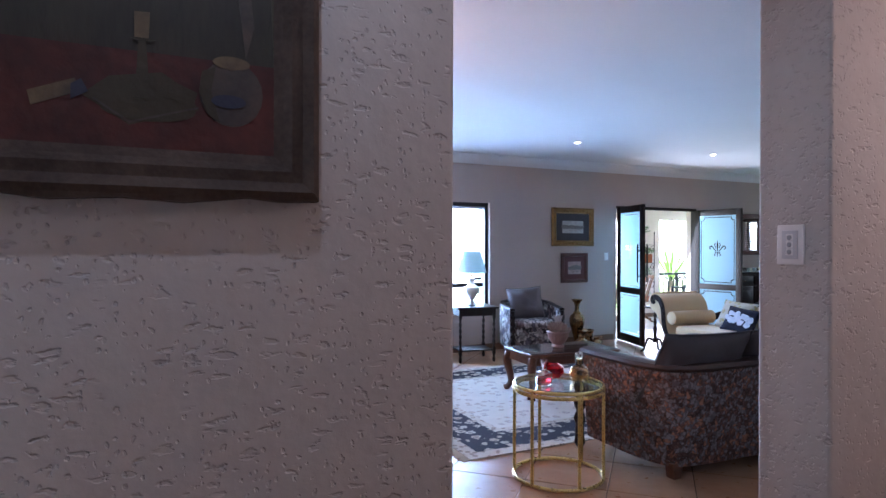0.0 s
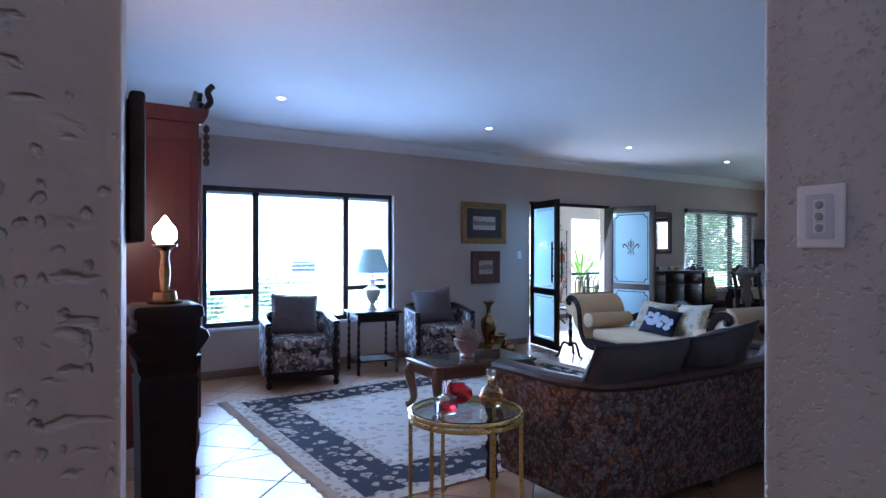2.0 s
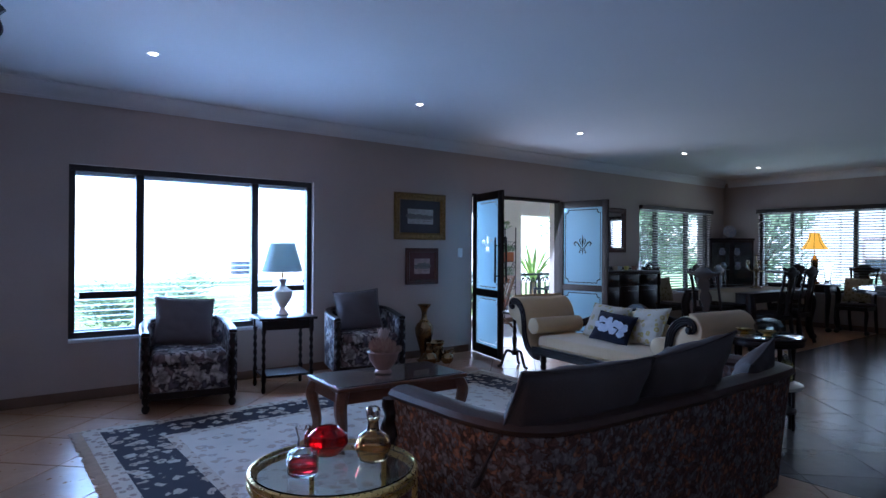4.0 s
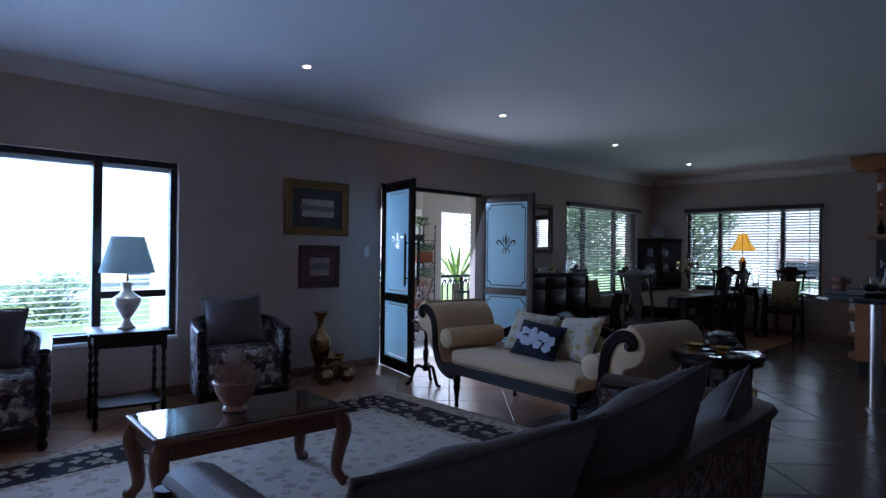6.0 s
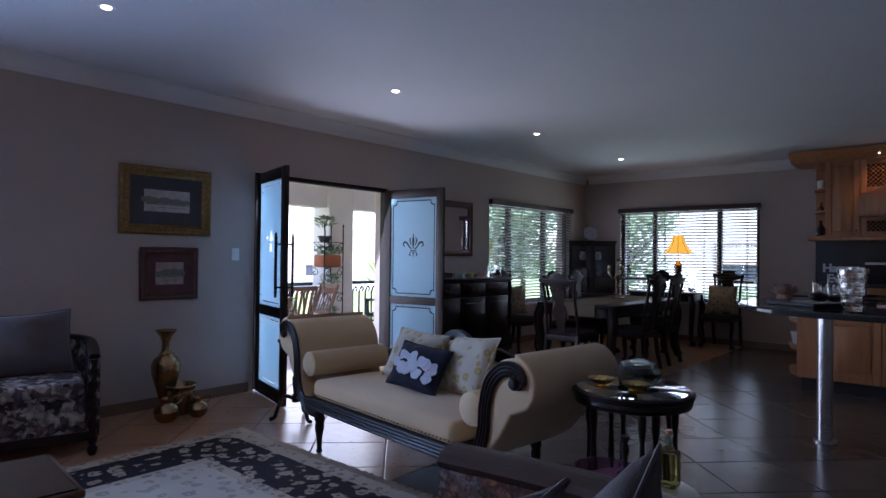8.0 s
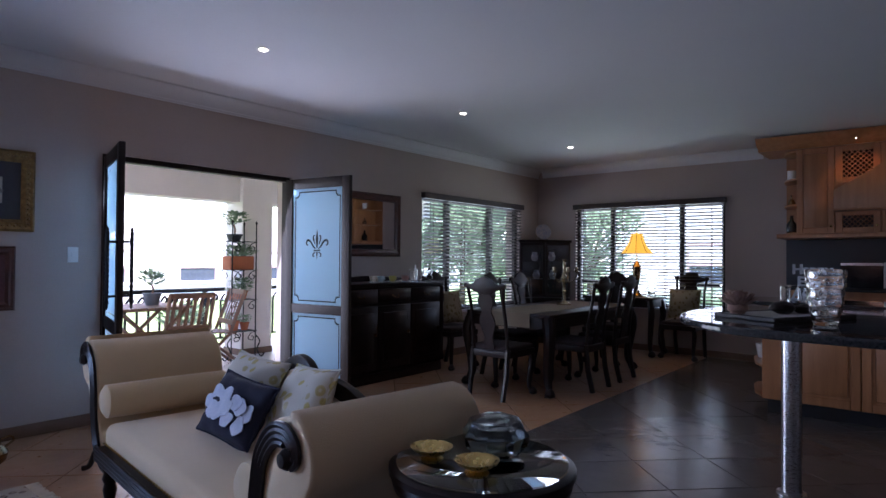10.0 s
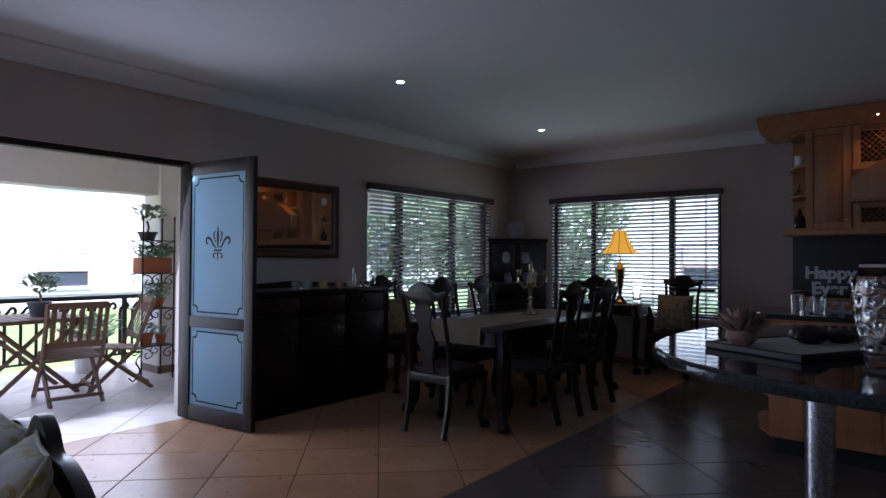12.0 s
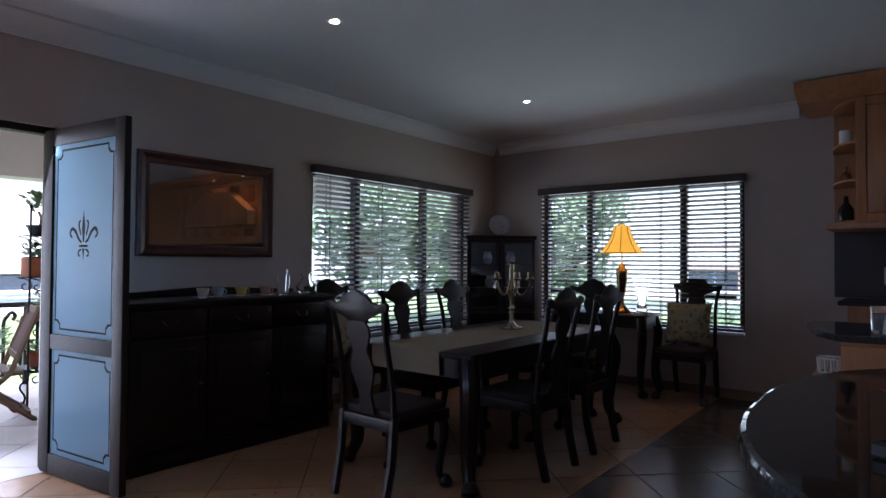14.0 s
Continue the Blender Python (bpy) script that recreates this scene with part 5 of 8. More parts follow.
# lamp table between the armchairs
st = thing("side_table", "dark wooden side table with barley-twist legs and low shelf", "table", pose(3.73, 6.90, 0, 0, 0, -9) @ Matrix.Diagonal((0.88, 1, 1, 1)))
part("tabletop", box_bm(-0.31, 0.31, -0.24, 0.24, 0.675, 0.70, 0.006, 2), BLACKWOOD, st)
for y in (-0.2, 0.185):
    part("apron", box_bm(-0.25, 0.25, y, y + 0.018, 0.585, 0.675, 0.003, 1), BLACKWOOD, st)
for x in (-0.26, 0.245):
    part("apron", box_bm(x, x + 0.018, -0.19, 0.19, 0.585, 0.675, 0.003, 1), BLACKWOOD, st)
for sx in (-1, 1):
    for sy in (-1, 1):
        x, y = sx * 0.255, sy * 0.19
        lg = part("leg", twist_bm(0.37, 0.017, (x, y, 0.19), 5), BLACKWOOD, st, "dark barley-twist leg")
        part("block", box_bm(x - 0.021, x + 0.021, y - 0.021, y + 0.021, 0.555, 0.675, 0.003, 1), BLACKWOOD, lg)
        part("block", box_bm(x - 0.021, x + 0.021, y - 0.021, y + 0.021, 0.10, 0.19, 0.003, 1), BLACKWOOD, lg)
        part("foot", lathe_bm([(0.015, 0), (0.024, 0.03), (0.016, 0.07), (0.02, 0.10)], 12, (x, y, 0)), BLACKWOOD, lg)
part("shelf", box_bm(-0.25, 0.25, -0.17, 0.17, 0.135, 0.155, 0.003, 1), BLACKWOOD, st)

BLUESHADE = material("pale_blue_lampshade", (0.40, 0.50, 0.53), 0.85, scale=8, fine=200, bump=0.15, amount=0.12)
sh_nodes, sh_links = BLUESHADE.node_tree.nodes, BLUESHADE.node_tree.links
sh_glow, sh_mix = sh_nodes.new("ShaderNodeBsdfTranslucent"), sh_nodes.new("ShaderNodeMixShader")
sh_glow.inputs[0].default_value = (0.60, 0.76, 0.82, 1)
sh_mix.inputs[0].default_value = 0.28
sh_links.new(sh_nodes["Principled BSDF"].outputs[0], sh_mix.inputs[1])
sh_links.new(sh_glow.outputs[0], sh_mix.inputs[2])
sh_links.new(sh_mix.outputs[0], sh_nodes["Material Output"].inputs[0])
lamp("table_lamp_bulb", 'POINT', (3.73, 6.92, 1.27), 0.35, (1.0, 0.85, 0.65), 0.025)
YELLOWSHADE = material("amber_lampshade", (0.85, 0.55, 0.12), 0.8, scale=8, fine=120, bump=0.1, amount=0.2, emit=(1.0, 0.48, 0.04), emit_strength=0.15)


def shade_bm(r0, r1, z0, z1, bell=0.0, ribs=0):
    prof = []
    for k in range(9):
        u = k / 8
        prof.append((r0 + (r1 - r0) * u - bell * math.sin(math.pi * u), z0 + (z1 - z0) * u))
    b = bmesh.new()
    seg = 32
    rings = []
    for r, z in prof + [(r - 0.004, z) for r, z in reversed(prof)]:
        rings.append([b.verts.new((r * math.cos(2 * math.pi * k / seg), r * math.sin(2 * math.pi * k / seg), z)) for k in range(seg)])
    for p, q in zip(rings, rings[1:] + rings[:1]):
        for k in range(seg):
            b.faces.new((p[k], p[(k + 1) % seg], q[(k + 1) % seg], q[k]))
    return b


tl = thing("table_lamp", "white porcelain urn lamp with a pale blue shade", "lamp", pose(3.73, 6.92, 0.70))
part("base", lathe_bm([(0.062, 0), (0.066, 0.012), (0.05, 0.025), (0.03, 0.05), (0.026, 0.075), (0.05, 0.11), (0.088, 0.17), (0.10, 0.215), (0.096, 0.235), (0.06, 0.26), (0.036, 0.285), (0.032, 0.31), (0.04, 0.335), (0.045, 0.35), (0.03, 0.36)], 32), PORCELAIN, tl)
part("stem", lathe_bm([(0.011, 0.36), (0.011, 0.45)], 12), BRASS, tl)
part("shade", shade_bm(0.195, 0.115, 0.425, 0.70), BLUESHADE, tl, "pale blue tapered shade")

# brass-framed glass table
gt = thing("accent_table", "round glass-topped table on a gold ring frame", "table", pose(2.35, 3.19, 0))
TR = 0.28
circ = [(TR * math.cos(2 * math.pi * k / 48), TR * math.sin(2 * math.pi * k / 48)) for k in range(49)]
for nm, z in (("base_ring", 0.013), ("top_ring", 0.585), ("top_ring", 0.557)):
    part(nm, tube_bm([(x, y, z) for x, y in circ], 0.0115, 8), GOLD, gt)
part("glass_top", lathe_bm([(TR - 0.006, 0.590), (TR - 0.004, 0.593), (TR - 0.004, 0.598), (TR - 0.006, 0.600)], 48), glass_material("tabletop_glass", (0.86, 0.97, 0.93)), gt, "clear glass top")
for k in range(6):
    a = 2 * math.pi * k / 6 + 0.35
    part("upright", tube_bm([(TR * math.cos(a), TR * math.sin(a), 0.01), (TR * math.cos(a), TR * math.sin(a), 0.585)], 0.0105, 8), GOLD, gt)
REDGLASS = glass_material("ruby_glass", (0.75, 0.02, 0.03))
AMBER = glass_material("amber_glass", (0.75, 0.55, 0.30))
dg = thing("glass_decanter", "clear glass decanter with red liquid on the glass table", "decanter", pose(2.22, 3.16, 0.6005))
part("bottle", lathe_bm([(0.042, 0), (0.05, 0.008), (0.052, 0.05), (0.046, 0.075), (0.02, 0.09), (0.016, 0.12), (0.026, 0.155), (0.022, 0.155), (0.012, 0.12), (0.014, 0.092), (0.042, 0.072), (0.047, 0.05), (0.046, 0.012), (0.03, 0.008)], 24), CLEAR, dg)
part("liquid", lathe_bm([(0.04, 0.0125), (0.0455, 0.016), (0.046, 0.045), (0.002, 0.045)], 24), REDGLASS, dg, "bright red liquid")
rb = thing("glass_bowl", "squat ruby red glass bowl", "bowl", pose(2.37, 3.28, 0.6005))
part("body", lathe_bm([(0.03, 0), (0.05, 0.01), (0.075, 0.045), (0.07, 0.075), (0.045, 0.095), (0.04, 0.1), (0.036, 0.096), (0.062, 0.072), (0.067, 0.045), (0.045, 0.014), (0.02, 0.008)], 28), REDGLASS, rb)
rd = thing("glass_decanter", "round amber glass decanter with a stopper", "decanter", pose(2.47, 3.13, 0.6005))
part("body", lathe_bm([(0.03, 0), (0.05, 0.01), (0.064, 0.05), (0.052, 0.09), (0.022, 0.11), (0.018, 0.14), (0.024, 0.15), (0.014, 0.15), (0.014, 0.112), (0.046, 0.086), (0.057, 0.05), (0.044, 0.014), (0.02, 0.008)], 24), AMBER, rd)
part("stopper", lathe_bm([(0.01, 0.145), (0.012, 0.152), (0.024, 0.157), (0.026, 0.18), (0.018, 0.19), (0.001, 0.192)], 18), CLEAR, rd)

# brass urn and jugs
DARKBRASS = material("aged_brass", (0.42, 0.30, 0.16), 0.22, 1.0, second=(0.2, 0.12, 0.06), scale=14, fine=80, bump=0.1)
ur = thing("floor_urn", "tall aged brass urn with a flared neck", "urn", pose(5.66, 7.22, 0))
part("body", lathe_bm([(0.085, 0), (0.09, 0.015), (0.06, 0.03), (0.04, 0.07), (0.055, 0.14), (0.085, 0.24), (0.11, 0.34), (0.112, 0.40), (0.09, 0.45), (0.05, 0.48), (0.035, 0.52), (0.032, 0.58), (0.045, 0.63), (0.085, 0.68), (0.08, 0.685), (0.03, 0.63)], 28), DARKBRASS, ur)
part("collar", lathe_bm([(0.045, 0.475), (0.058, 0.482), (0.058, 0.49), (0.045, 0.497)], 24), BRASS, ur)
for x, y, s, lb in ((5.56, 6.98, 0.9, "round brass jug standing on the floor"), (5.80, 6.95, 0.75, "small brass jug standing on the floor")):
    jg = thing("brass_jug", lb, "jug", pose(x, y, 0), group="brass jugs")
    part("body", lathe_bm([(0.06 * s, 0), (0.09 * s, 0.03 * s), (0.105 * s, 0.09 * s), (0.085 * s, 0.14 * s), (0.05 * s, 0.165 * s), (0.055 * s, 0.2 * s), (0.05 * s, 0.2 * s), (0.04 * s, 0.16 * s)], 24), DARKBRASS, jg)
    part("handle", tube_bm(curve_points([(0.085 * s, 0, 0.13 * s), (0.14 * s, 0, 0.17 * s), (0.12 * s, 0, 0.21 * s), (0.05 * s, 0, 0.195 * s)], 5), 0.007, 8), DARKBRASS, jg)
pot = thing("brass_pot", "wide brass pot with a rolled rim", "pot", pose(5.74, 7.12, 0))
part("body", lathe_bm([(0.07, 0), (0.10, 0.03), (0.115, 0.12), (0.105, 0.2), (0.125, 0.235), (0.12, 0.245), (0.095, 0.2), (0.06, 0.05)], 28), DARKBRASS, pot)

# candle stand beside the door
cs = thing("plant_stand", "slender dark turned stand with three scrolled feet", "stand", pose(6.28, 6.30, 0))
part("top", lathe_bm([(0.13, 0.615), (0.145, 0.62), (0.145, 0.635), (0.13, 0.64)], 28), BLACKWOOD, cs)
part("column", lathe_bm([(0.03, 0.14), (0.036, 0.18), (0.018, 0.21), (0.026, 0.27), (0.03, 0.33), (0.016, 0.37), (0.024, 0.42), (0.014, 0.47), (0.022, 0.52), (0.016, 0.57), (0.03, 0.615)], 16), BLACKWOOD, cs)
for k in range(3):
    a = 120 * k + 30
    part("foot", tube_bm(curve_points([(0.02, 0, 0.17), (0.09, 0, 0.19), (0.13, 0, 0.11), (0.16, 0, 0.03), (0.20, 0, 0.016)], 5), 0.016, 8), BLACKWOOD, cs, m=pose(0, 0, 0, 0, 0, a))

# round table by the chaise
rt = thing("side_table", "round dark polished side table on paired turned legs", "table", pose(6.10, 3.43, 0) @ Matrix.Diagonal((0.88, 0.88, 1.136, 1)))
part("tabletop", lathe_bm([(0.275, 0.565), (0.295, 0.57), (0.30, 0.585), (0.295, 0.60), (0.31, 0.605), (0.31, 0.62), (0.30, 0.625)], 48), BLACKWOOD, rt)
part("glass_top", lathe_bm([(0.283, 0.6255), (0.285, 0.6265), (0.285, 0.631), (0.283, 0.632)], 48), glass_material("round_glass", (0.85, 0.95, 0.95)), rt)
for k in range(4):
    for j in (-1, 1):
        a = radians(90 * k + 45 + 9 * j)
        part("leg", lathe_bm([(0.012, 0), (0.016, 0.03), (0.012, 0.1), (0.018, 0.3), (0.012, 0.45), (0.02, 0.5), (0.02, 0.566)], 10, (0.22 * math.cos(a), 0.22 * math.sin(a), 0)), BLACKWOOD, rt)
part("stretcher", lathe_bm([(0.21, 0.13), (0.24, 0.135), (0.24, 0.15), (0.21, 0.155)], 32), BLACKWOOD, rt)
for x, y, lb in ((5.99, 3.53, "small gilt dish on the round table"), (5.98, 3.36, "small gilt dish on the round table")):
    gd = thing("gilt_dish", lb, "dish", pose(x, y, 0.7185), group="gilt dishes")
    part("body", lathe_bm([(0.03, 0), (0.034, 0.008), (0.02, 0.014), (0.055, 0.032), (0.062, 0.042), (0.057, 0.042), (0.02, 0.02)], 24), GOLD, gd)
ps = thing("glass_casket", "dark faceted glass casket on the round table", "box", pose(6.17, 3.43, 0.7185, 0, 0, 20))
part("body", lathe_bm([(0.07, 0), (0.10, 0.03), (0.105, 0.06), (0.085, 0.085)], 8), glass_material("smoke_glass", (0.25, 0.30, 0.30), 0.05), ps, smooth=False)
part("lid", lathe_bm([(0.088, 0.086), (0.08, 0.1), (0.04, 0.115), (0.012, 0.118)], 8), glass_material("smoke_glass_lid", (0.35, 0.4, 0.4), 0.05), ps, smooth=False)

# low table at the end of the sofa
et = thing("end_table", "small cream-topped end table beside the sofa arm", "table", pose(5.52, 3.16, 0))
part("tabletop", lathe_bm([(0.20, 0.455), (0.215, 0.46), (0.215, 0.475), (0.205, 0.48)], 40), material("cream_stone", (0.55, 0.5, 0.4), 0.3, scale=8, fine=60, bump=0.03), et)
part("column", lathe_bm([(0.10, 0), (0.11, 0.015), (0.03, 0.04), (0.025, 0.2), (0.035, 0.4), (0.09, 0.455)], 20), BLACKWOOD, et)
pb = thing("glass_bowl", "purple glass bowl on the end table", "bowl", pose(5.42, 3.23, 0.4805))
part("body", lathe_bm([(0.04, 0), (0.05, 0.006), (0.10, 0.06), (0.112, 0.085), (0.106, 0.085), (0.09, 0.055), (0.04, 0.012)], 28), glass_material("purple_glass", (0.45, 0.14, 0.32), 0.02), pb)
pbt = thing("oil_bottle", "square glass bottle of yellow oil with a cork", "bottle", pose(5.62, 3.08, 0.4805))
part("bottle", box_bm(-0.035, 0.035, -0.035, 0.035, 0, 0.13, 0.01, 3), glass_material("yellow_oil_glass", (0.75, 0.68, 0.22), 0.0), pbt)
part("neck", lathe_bm([(0.03, 0.128), (0.014, 0.15), (0.013, 0.185), (0.017, 0.19)], 16), CLEAR, pbt)
part("cork", lathe_bm([(0.011, 0.19), (0.013, 0.205), (0.001, 0.207)], 12), material("cork", (0.42, 0.27, 0.14), 0.9), pbt)
cst = thing("candle_holder", "dark turned candle holder on the end table", "candle holder", pose(5.60, 3.24, 0.4805))
part("body", lathe_bm([(0.03, 0), (0.032, 0.008), (0.012, 0.02), (0.009, 0.07), (0.016, 0.1), (0.009, 0.13), (0.02, 0.15), (0.016, 0.155)], 16), BLACKWOOD, cst)

# ---------------------------------------------------------------- mahogany cabinet and pedestal
cb = thing("mahogany_cabinet", "tall red mahogany cabinet with carved cresting and cabriole feet", "cabinet", pose(0.90, 4.60, 0))
CD, CW = 0.49, 1.1
part("body", box_bm(0.0, CD - 0.02, 0.0, CW, 0.30, 2.16, 0.006, 2), MAHOG, cb)
for y0, y1 in ((0.03, CW / 2 - 0.003), (CW / 2 + 0.003, CW - 0.03)):
    dd = part("door", box_bm(CD - 0.02, CD, y0, y1, 0.36, 2.08, 0.004, 1), MAHOG, cb)
    part("panel", box_bm(CD, CD + 0.008, y0 + 0.07, y1 - 0.07, 0.46, 1.98, 0.006, 2), MAHOG, dd)
    part("handle", lathe_bm([(0.006, 0), (0.006, 0.02), (0.014, 0.03), (0.001, 0.036)], 12), BRASS, dd, m=pose(CD, y1 - 0.03 if y0 < CW / 2 - 0.1 else y0 + 0.03, 1.1, 0, 90, 0))
part("side_panel", box_bm(0.05, CD - 0.07, -0.006, 0.0, 0.42, 2.06, 0.004, 1), MAHOG, cb)
part("cornice", prism_bm([(0, 2.16), (CD + 0.0, 2.16), (CD + 0.025, 2.20), (CD + 0.04, 2.25), (0, 2.25)], CW + 0.03, 'y', -0.015, 0.004), MAHOG, cb)
part("cresting", prism_bm([(0.0, 2.25), (0.12, 2.25), (0.10, 2.31), (0.16, 2.33), (0.13, 2.38), (0.20, 2.37), (0.27, 2.42), (0.34, 2.37), (0.41, 2.38), (0.38, 2.33), (0.44, 2.31), (0.42, 2.25), (1.0, 2.25), (1.0, 2.25)], 0.03, 'x', CD + 0.0, 0.004), BLACKWOOD, cb, "dark carved cresting")
for y in (-0.01, CW - 0.02):
    cr = bmesh.new()
    for k in range(5):
        bmesh.ops.create_icosphere(cr, subdivisions=2, radius=0.022, matrix=Matrix.Translation((CD + 0.022, y + 0.01, 2.13 - 0.05 * k)) @ Matrix.Diagonal((0.9, 0.7, 1.3, 1)))
    tube_bm(curve_points([(CD + 0.01, y + 0.01, 2.25), (CD + 0.045, y + 0.01, 2.30), (CD + 0.03, y + 0.01, 2.36), (CD + 0.06, y + 0.01, 2.40)], 5), 0.02, 8, bm=cr)
    part("corner_carving", cr, BLACKWOOD, cb, "dark carved corner drop")
for x in (0.05, CD - 0.06):
    for y in (0.05, CW - 0.05):
        part("foot", cabriole_bm(0.31, 0.026, 0.07), MAHOG, cb, m=pose(x, y, 0, 0, 0, 45 if x > 0.2 else 135))
part("apron", prism_bm([(0.06, 0.30), (0.06, 0.24), (0.16, 0.26), (0.24, 0.29), (0.33, 0.26), (0.43, 0.22), (0.45, 0.30)], 0.02, 'y', 0.01), MAHOG, cb)

pd = thing("carved_pedestal", "dark carved wooden pedestal with a stepped scrolled top", "pedestal", pose(1.02, 3.60, 0))
part("base", box_bm(-0.14, 0.14, -0.14, 0.14, 0, 0.07, 0.012, 2), BLACKWOOD, pd)
part("column", lathe_bm([(0.19, 0.07), (0.185, 0.10), (0.16, 0.13), (0.15, 0.30), (0.155, 0.60), (0.165, 0.84), (0.15, 0.86), (0.17, 0.89), (0.18, 0.94)], 4), BLACKWOOD, pd, m=pose(0, 0, 0, 0, 0, 45))
part("capital", prism_bm([(-0.10, 0.93), (0.10, 0.93), (0.145, 0.99), (0.165, 1.02), (0.15, 1.05), (0.125, 1.06), (0.125, 1.10), (0.14, 1.11), (0.135, 1.15), (0.12, 1.16), (-0.12, 1.16), (-0.135, 1.15), (-0.14, 1.11), (-0.125, 1.10), (-0.125, 1.06), (-0.15, 1.05), (-0.165, 1.02), (-0.145, 0.99)], 0.26, 'y', -0.13, 0.01), BLACKWOOD, pd, "stepped capital with scrolled corners")
GLOBE = material("lit_glass_globe", (1, 0.9, 0.8), 0.4, bump=0, emit=(1.0, 0.72, 0.5), emit_strength=2.5)
ol = thing("torch_lamp", "brass table lamp with a glowing flame-shaped globe", "lamp", pose(1.02, 3.60, 1.1605))
part("base", lathe_bm([(0.07, 0), (0.075, 0.012), (0.05, 0.02), (0.045, 0.05), (0.05, 0.055), (0.02, 0.065), (0.018, 0.07), (0.024, 0.14), (0.016, 0.2), (0.02, 0.23), (0.05, 0.25), (0.052, 0.258), (0.02, 0.262)], 24), DARKBRASS, ol)
part("globe", lathe_bm([(0.03, 0.262), (0.048, 0.28), (0.05, 0.31), (0.042, 0.335), (0.022, 0.355), (0.014, 0.37), (0.002, 0.385)], 20), GLOBE, ol, "glowing flame-shaped glass")
lamp("torch_lamp_bulb", 'POINT', (1.02, 3.60 - 0.0, 1.48 + 0.11), 2.6, (1.0, 0.55, 0.38), 0.05)
wp = thing("framed_picture", "dark carved frame hanging on the side wall", "picture", pose(0.805, 3.05, 1.62, 0, 0, -3.6))
part("frame", box_bm(0.0, 0.045, -0.3, 0.3, -0.2, 0.26, 0.012, 2), OIL, wp)
part("picture", box_bm(0.045, 0.05, -0.24, 0.24, -0.14, 0.20), DRAPE, wp)

# ---------------------------------------------------------------- dining
SEATCLOTH = material("dark_seat_cloth", (0.028, 0.018, 0.018), 0.8, scale=6, fine=160, bump=0.2)


def dining_chair(m, label, group="dining chairs"):
    """Facing -y; back at +y."""
    c = thing("dining_chair", label, "chair", m, group=group)
    W, D, S = 0.47, 0.44, 0.46
    part("seat", box_bm(-W / 2 + 0.015, W / 2 - 0.015, -D / 2 + 0.01, D / 2 - 0.03, S - 0.02, S + 0.035, 0.02, 3), SEATCLOTH, c, "dark padded seat")
    part("seat_frame", prism_bm([(-W / 2, -D / 2), (W / 2, -D / 2), (W / 2 - 0.03, D / 2), (-W / 2 + 0.03, D / 2)], 0.065, 'z', S - 0.075, 0.006), BLACKWOOD, c)
    for s in (-1, 1):
        lg = part("leg", cabriole_bm(S - 0.03, 0.02, 0.06), BLACKWOOD, c, m=pose(s * (W / 2 - 0.045), -D / 2 + 0.045, 0, 0, 0, math.degrees(math.atan2(-1, s))))
        part("claw_foot", lathe_bm([(0.018, 0), (0.038, 0.012), (0.042, 0.032), (0.028, 0.055), (0.016, 0.07)], 12, (0.045, 0, 0)), BLACKWOOD, lg)
        part("leg", tube_bm([(s * (W / 2 - 0.045), D / 2 + 0.05, 0.0), (s * (W / 2 - 0.04), D / 2 - 0.0, 0.22), (s * (W / 2 - 0.04), D / 2 - 0.02, S)], 0.026, 6), BLACKWOOD, c)
        part("back_post", tube_bm(curve_points([(s * (W / 2 - 0.04), D / 2 - 0.02, S - 0.04), (s * (W / 2 - 0.045), D / 2 + 0.0, S + 0.2), (s * (W / 2 - 0.05), D / 2 + 0.04, S + 0.42), (s * (W / 2 - 0.03), D / 2 + 0.075, S + 0.60)], 4), 0.017, 8), BLACKWOOD, c)
    half = [(0.055, 0.0), (0.05, 0.06), (0.045, 0.12), (0.065, 0.18), (0.085, 0.25), (0.07, 0.31), (0.052, 0.36), (0.075, 0.42), (0.085, 0.47), (0.06, 0.52)]
    hc = [(p.x, p.y) for p in curve_points([(a, b, 0) for a, b in half], 3)]
    sp = bmesh.new()
    prism_bm([(a, b) for a, b in hc] + [(-a, b) for a, b in reversed(hc)], 0.016, 'y', -0.008, bm=sp)
    part("splat", sp, BLACKWOOD, c, m=pose(0, D / 2 - 0.015, S, -9.5, 0, 0))
    top = [(-0.235, 0.585), (-0.235, 0.62), (-0.205, 0.628), (-0.16, 0.612), (-0.12, 0.625), (-0.085, 0.665), (-0.05, 0.672), (-0.025, 0.688), (0, 0.692), (0.025, 0.688), (0.05, 0.672), (0.085, 0.665), (0.12, 0.625), (0.16, 0.612), (0.205, 0.628), (0.235, 0.62), (0.235, 0.585), (0.15, 0.56), (0.08, 0.53), (0.06, 0.5), (-0.06, 0.5), (-0.08, 0.53), (-0.15, 0.56)]
    part("crest_rail", prism_bm(top, 0.024, 'y', -0.012, 0.005), BLACKWOOD, c, "carved crest rail", m=pose(0, D / 2 - 0.015, S, -9.0, 0, 0))
    return c


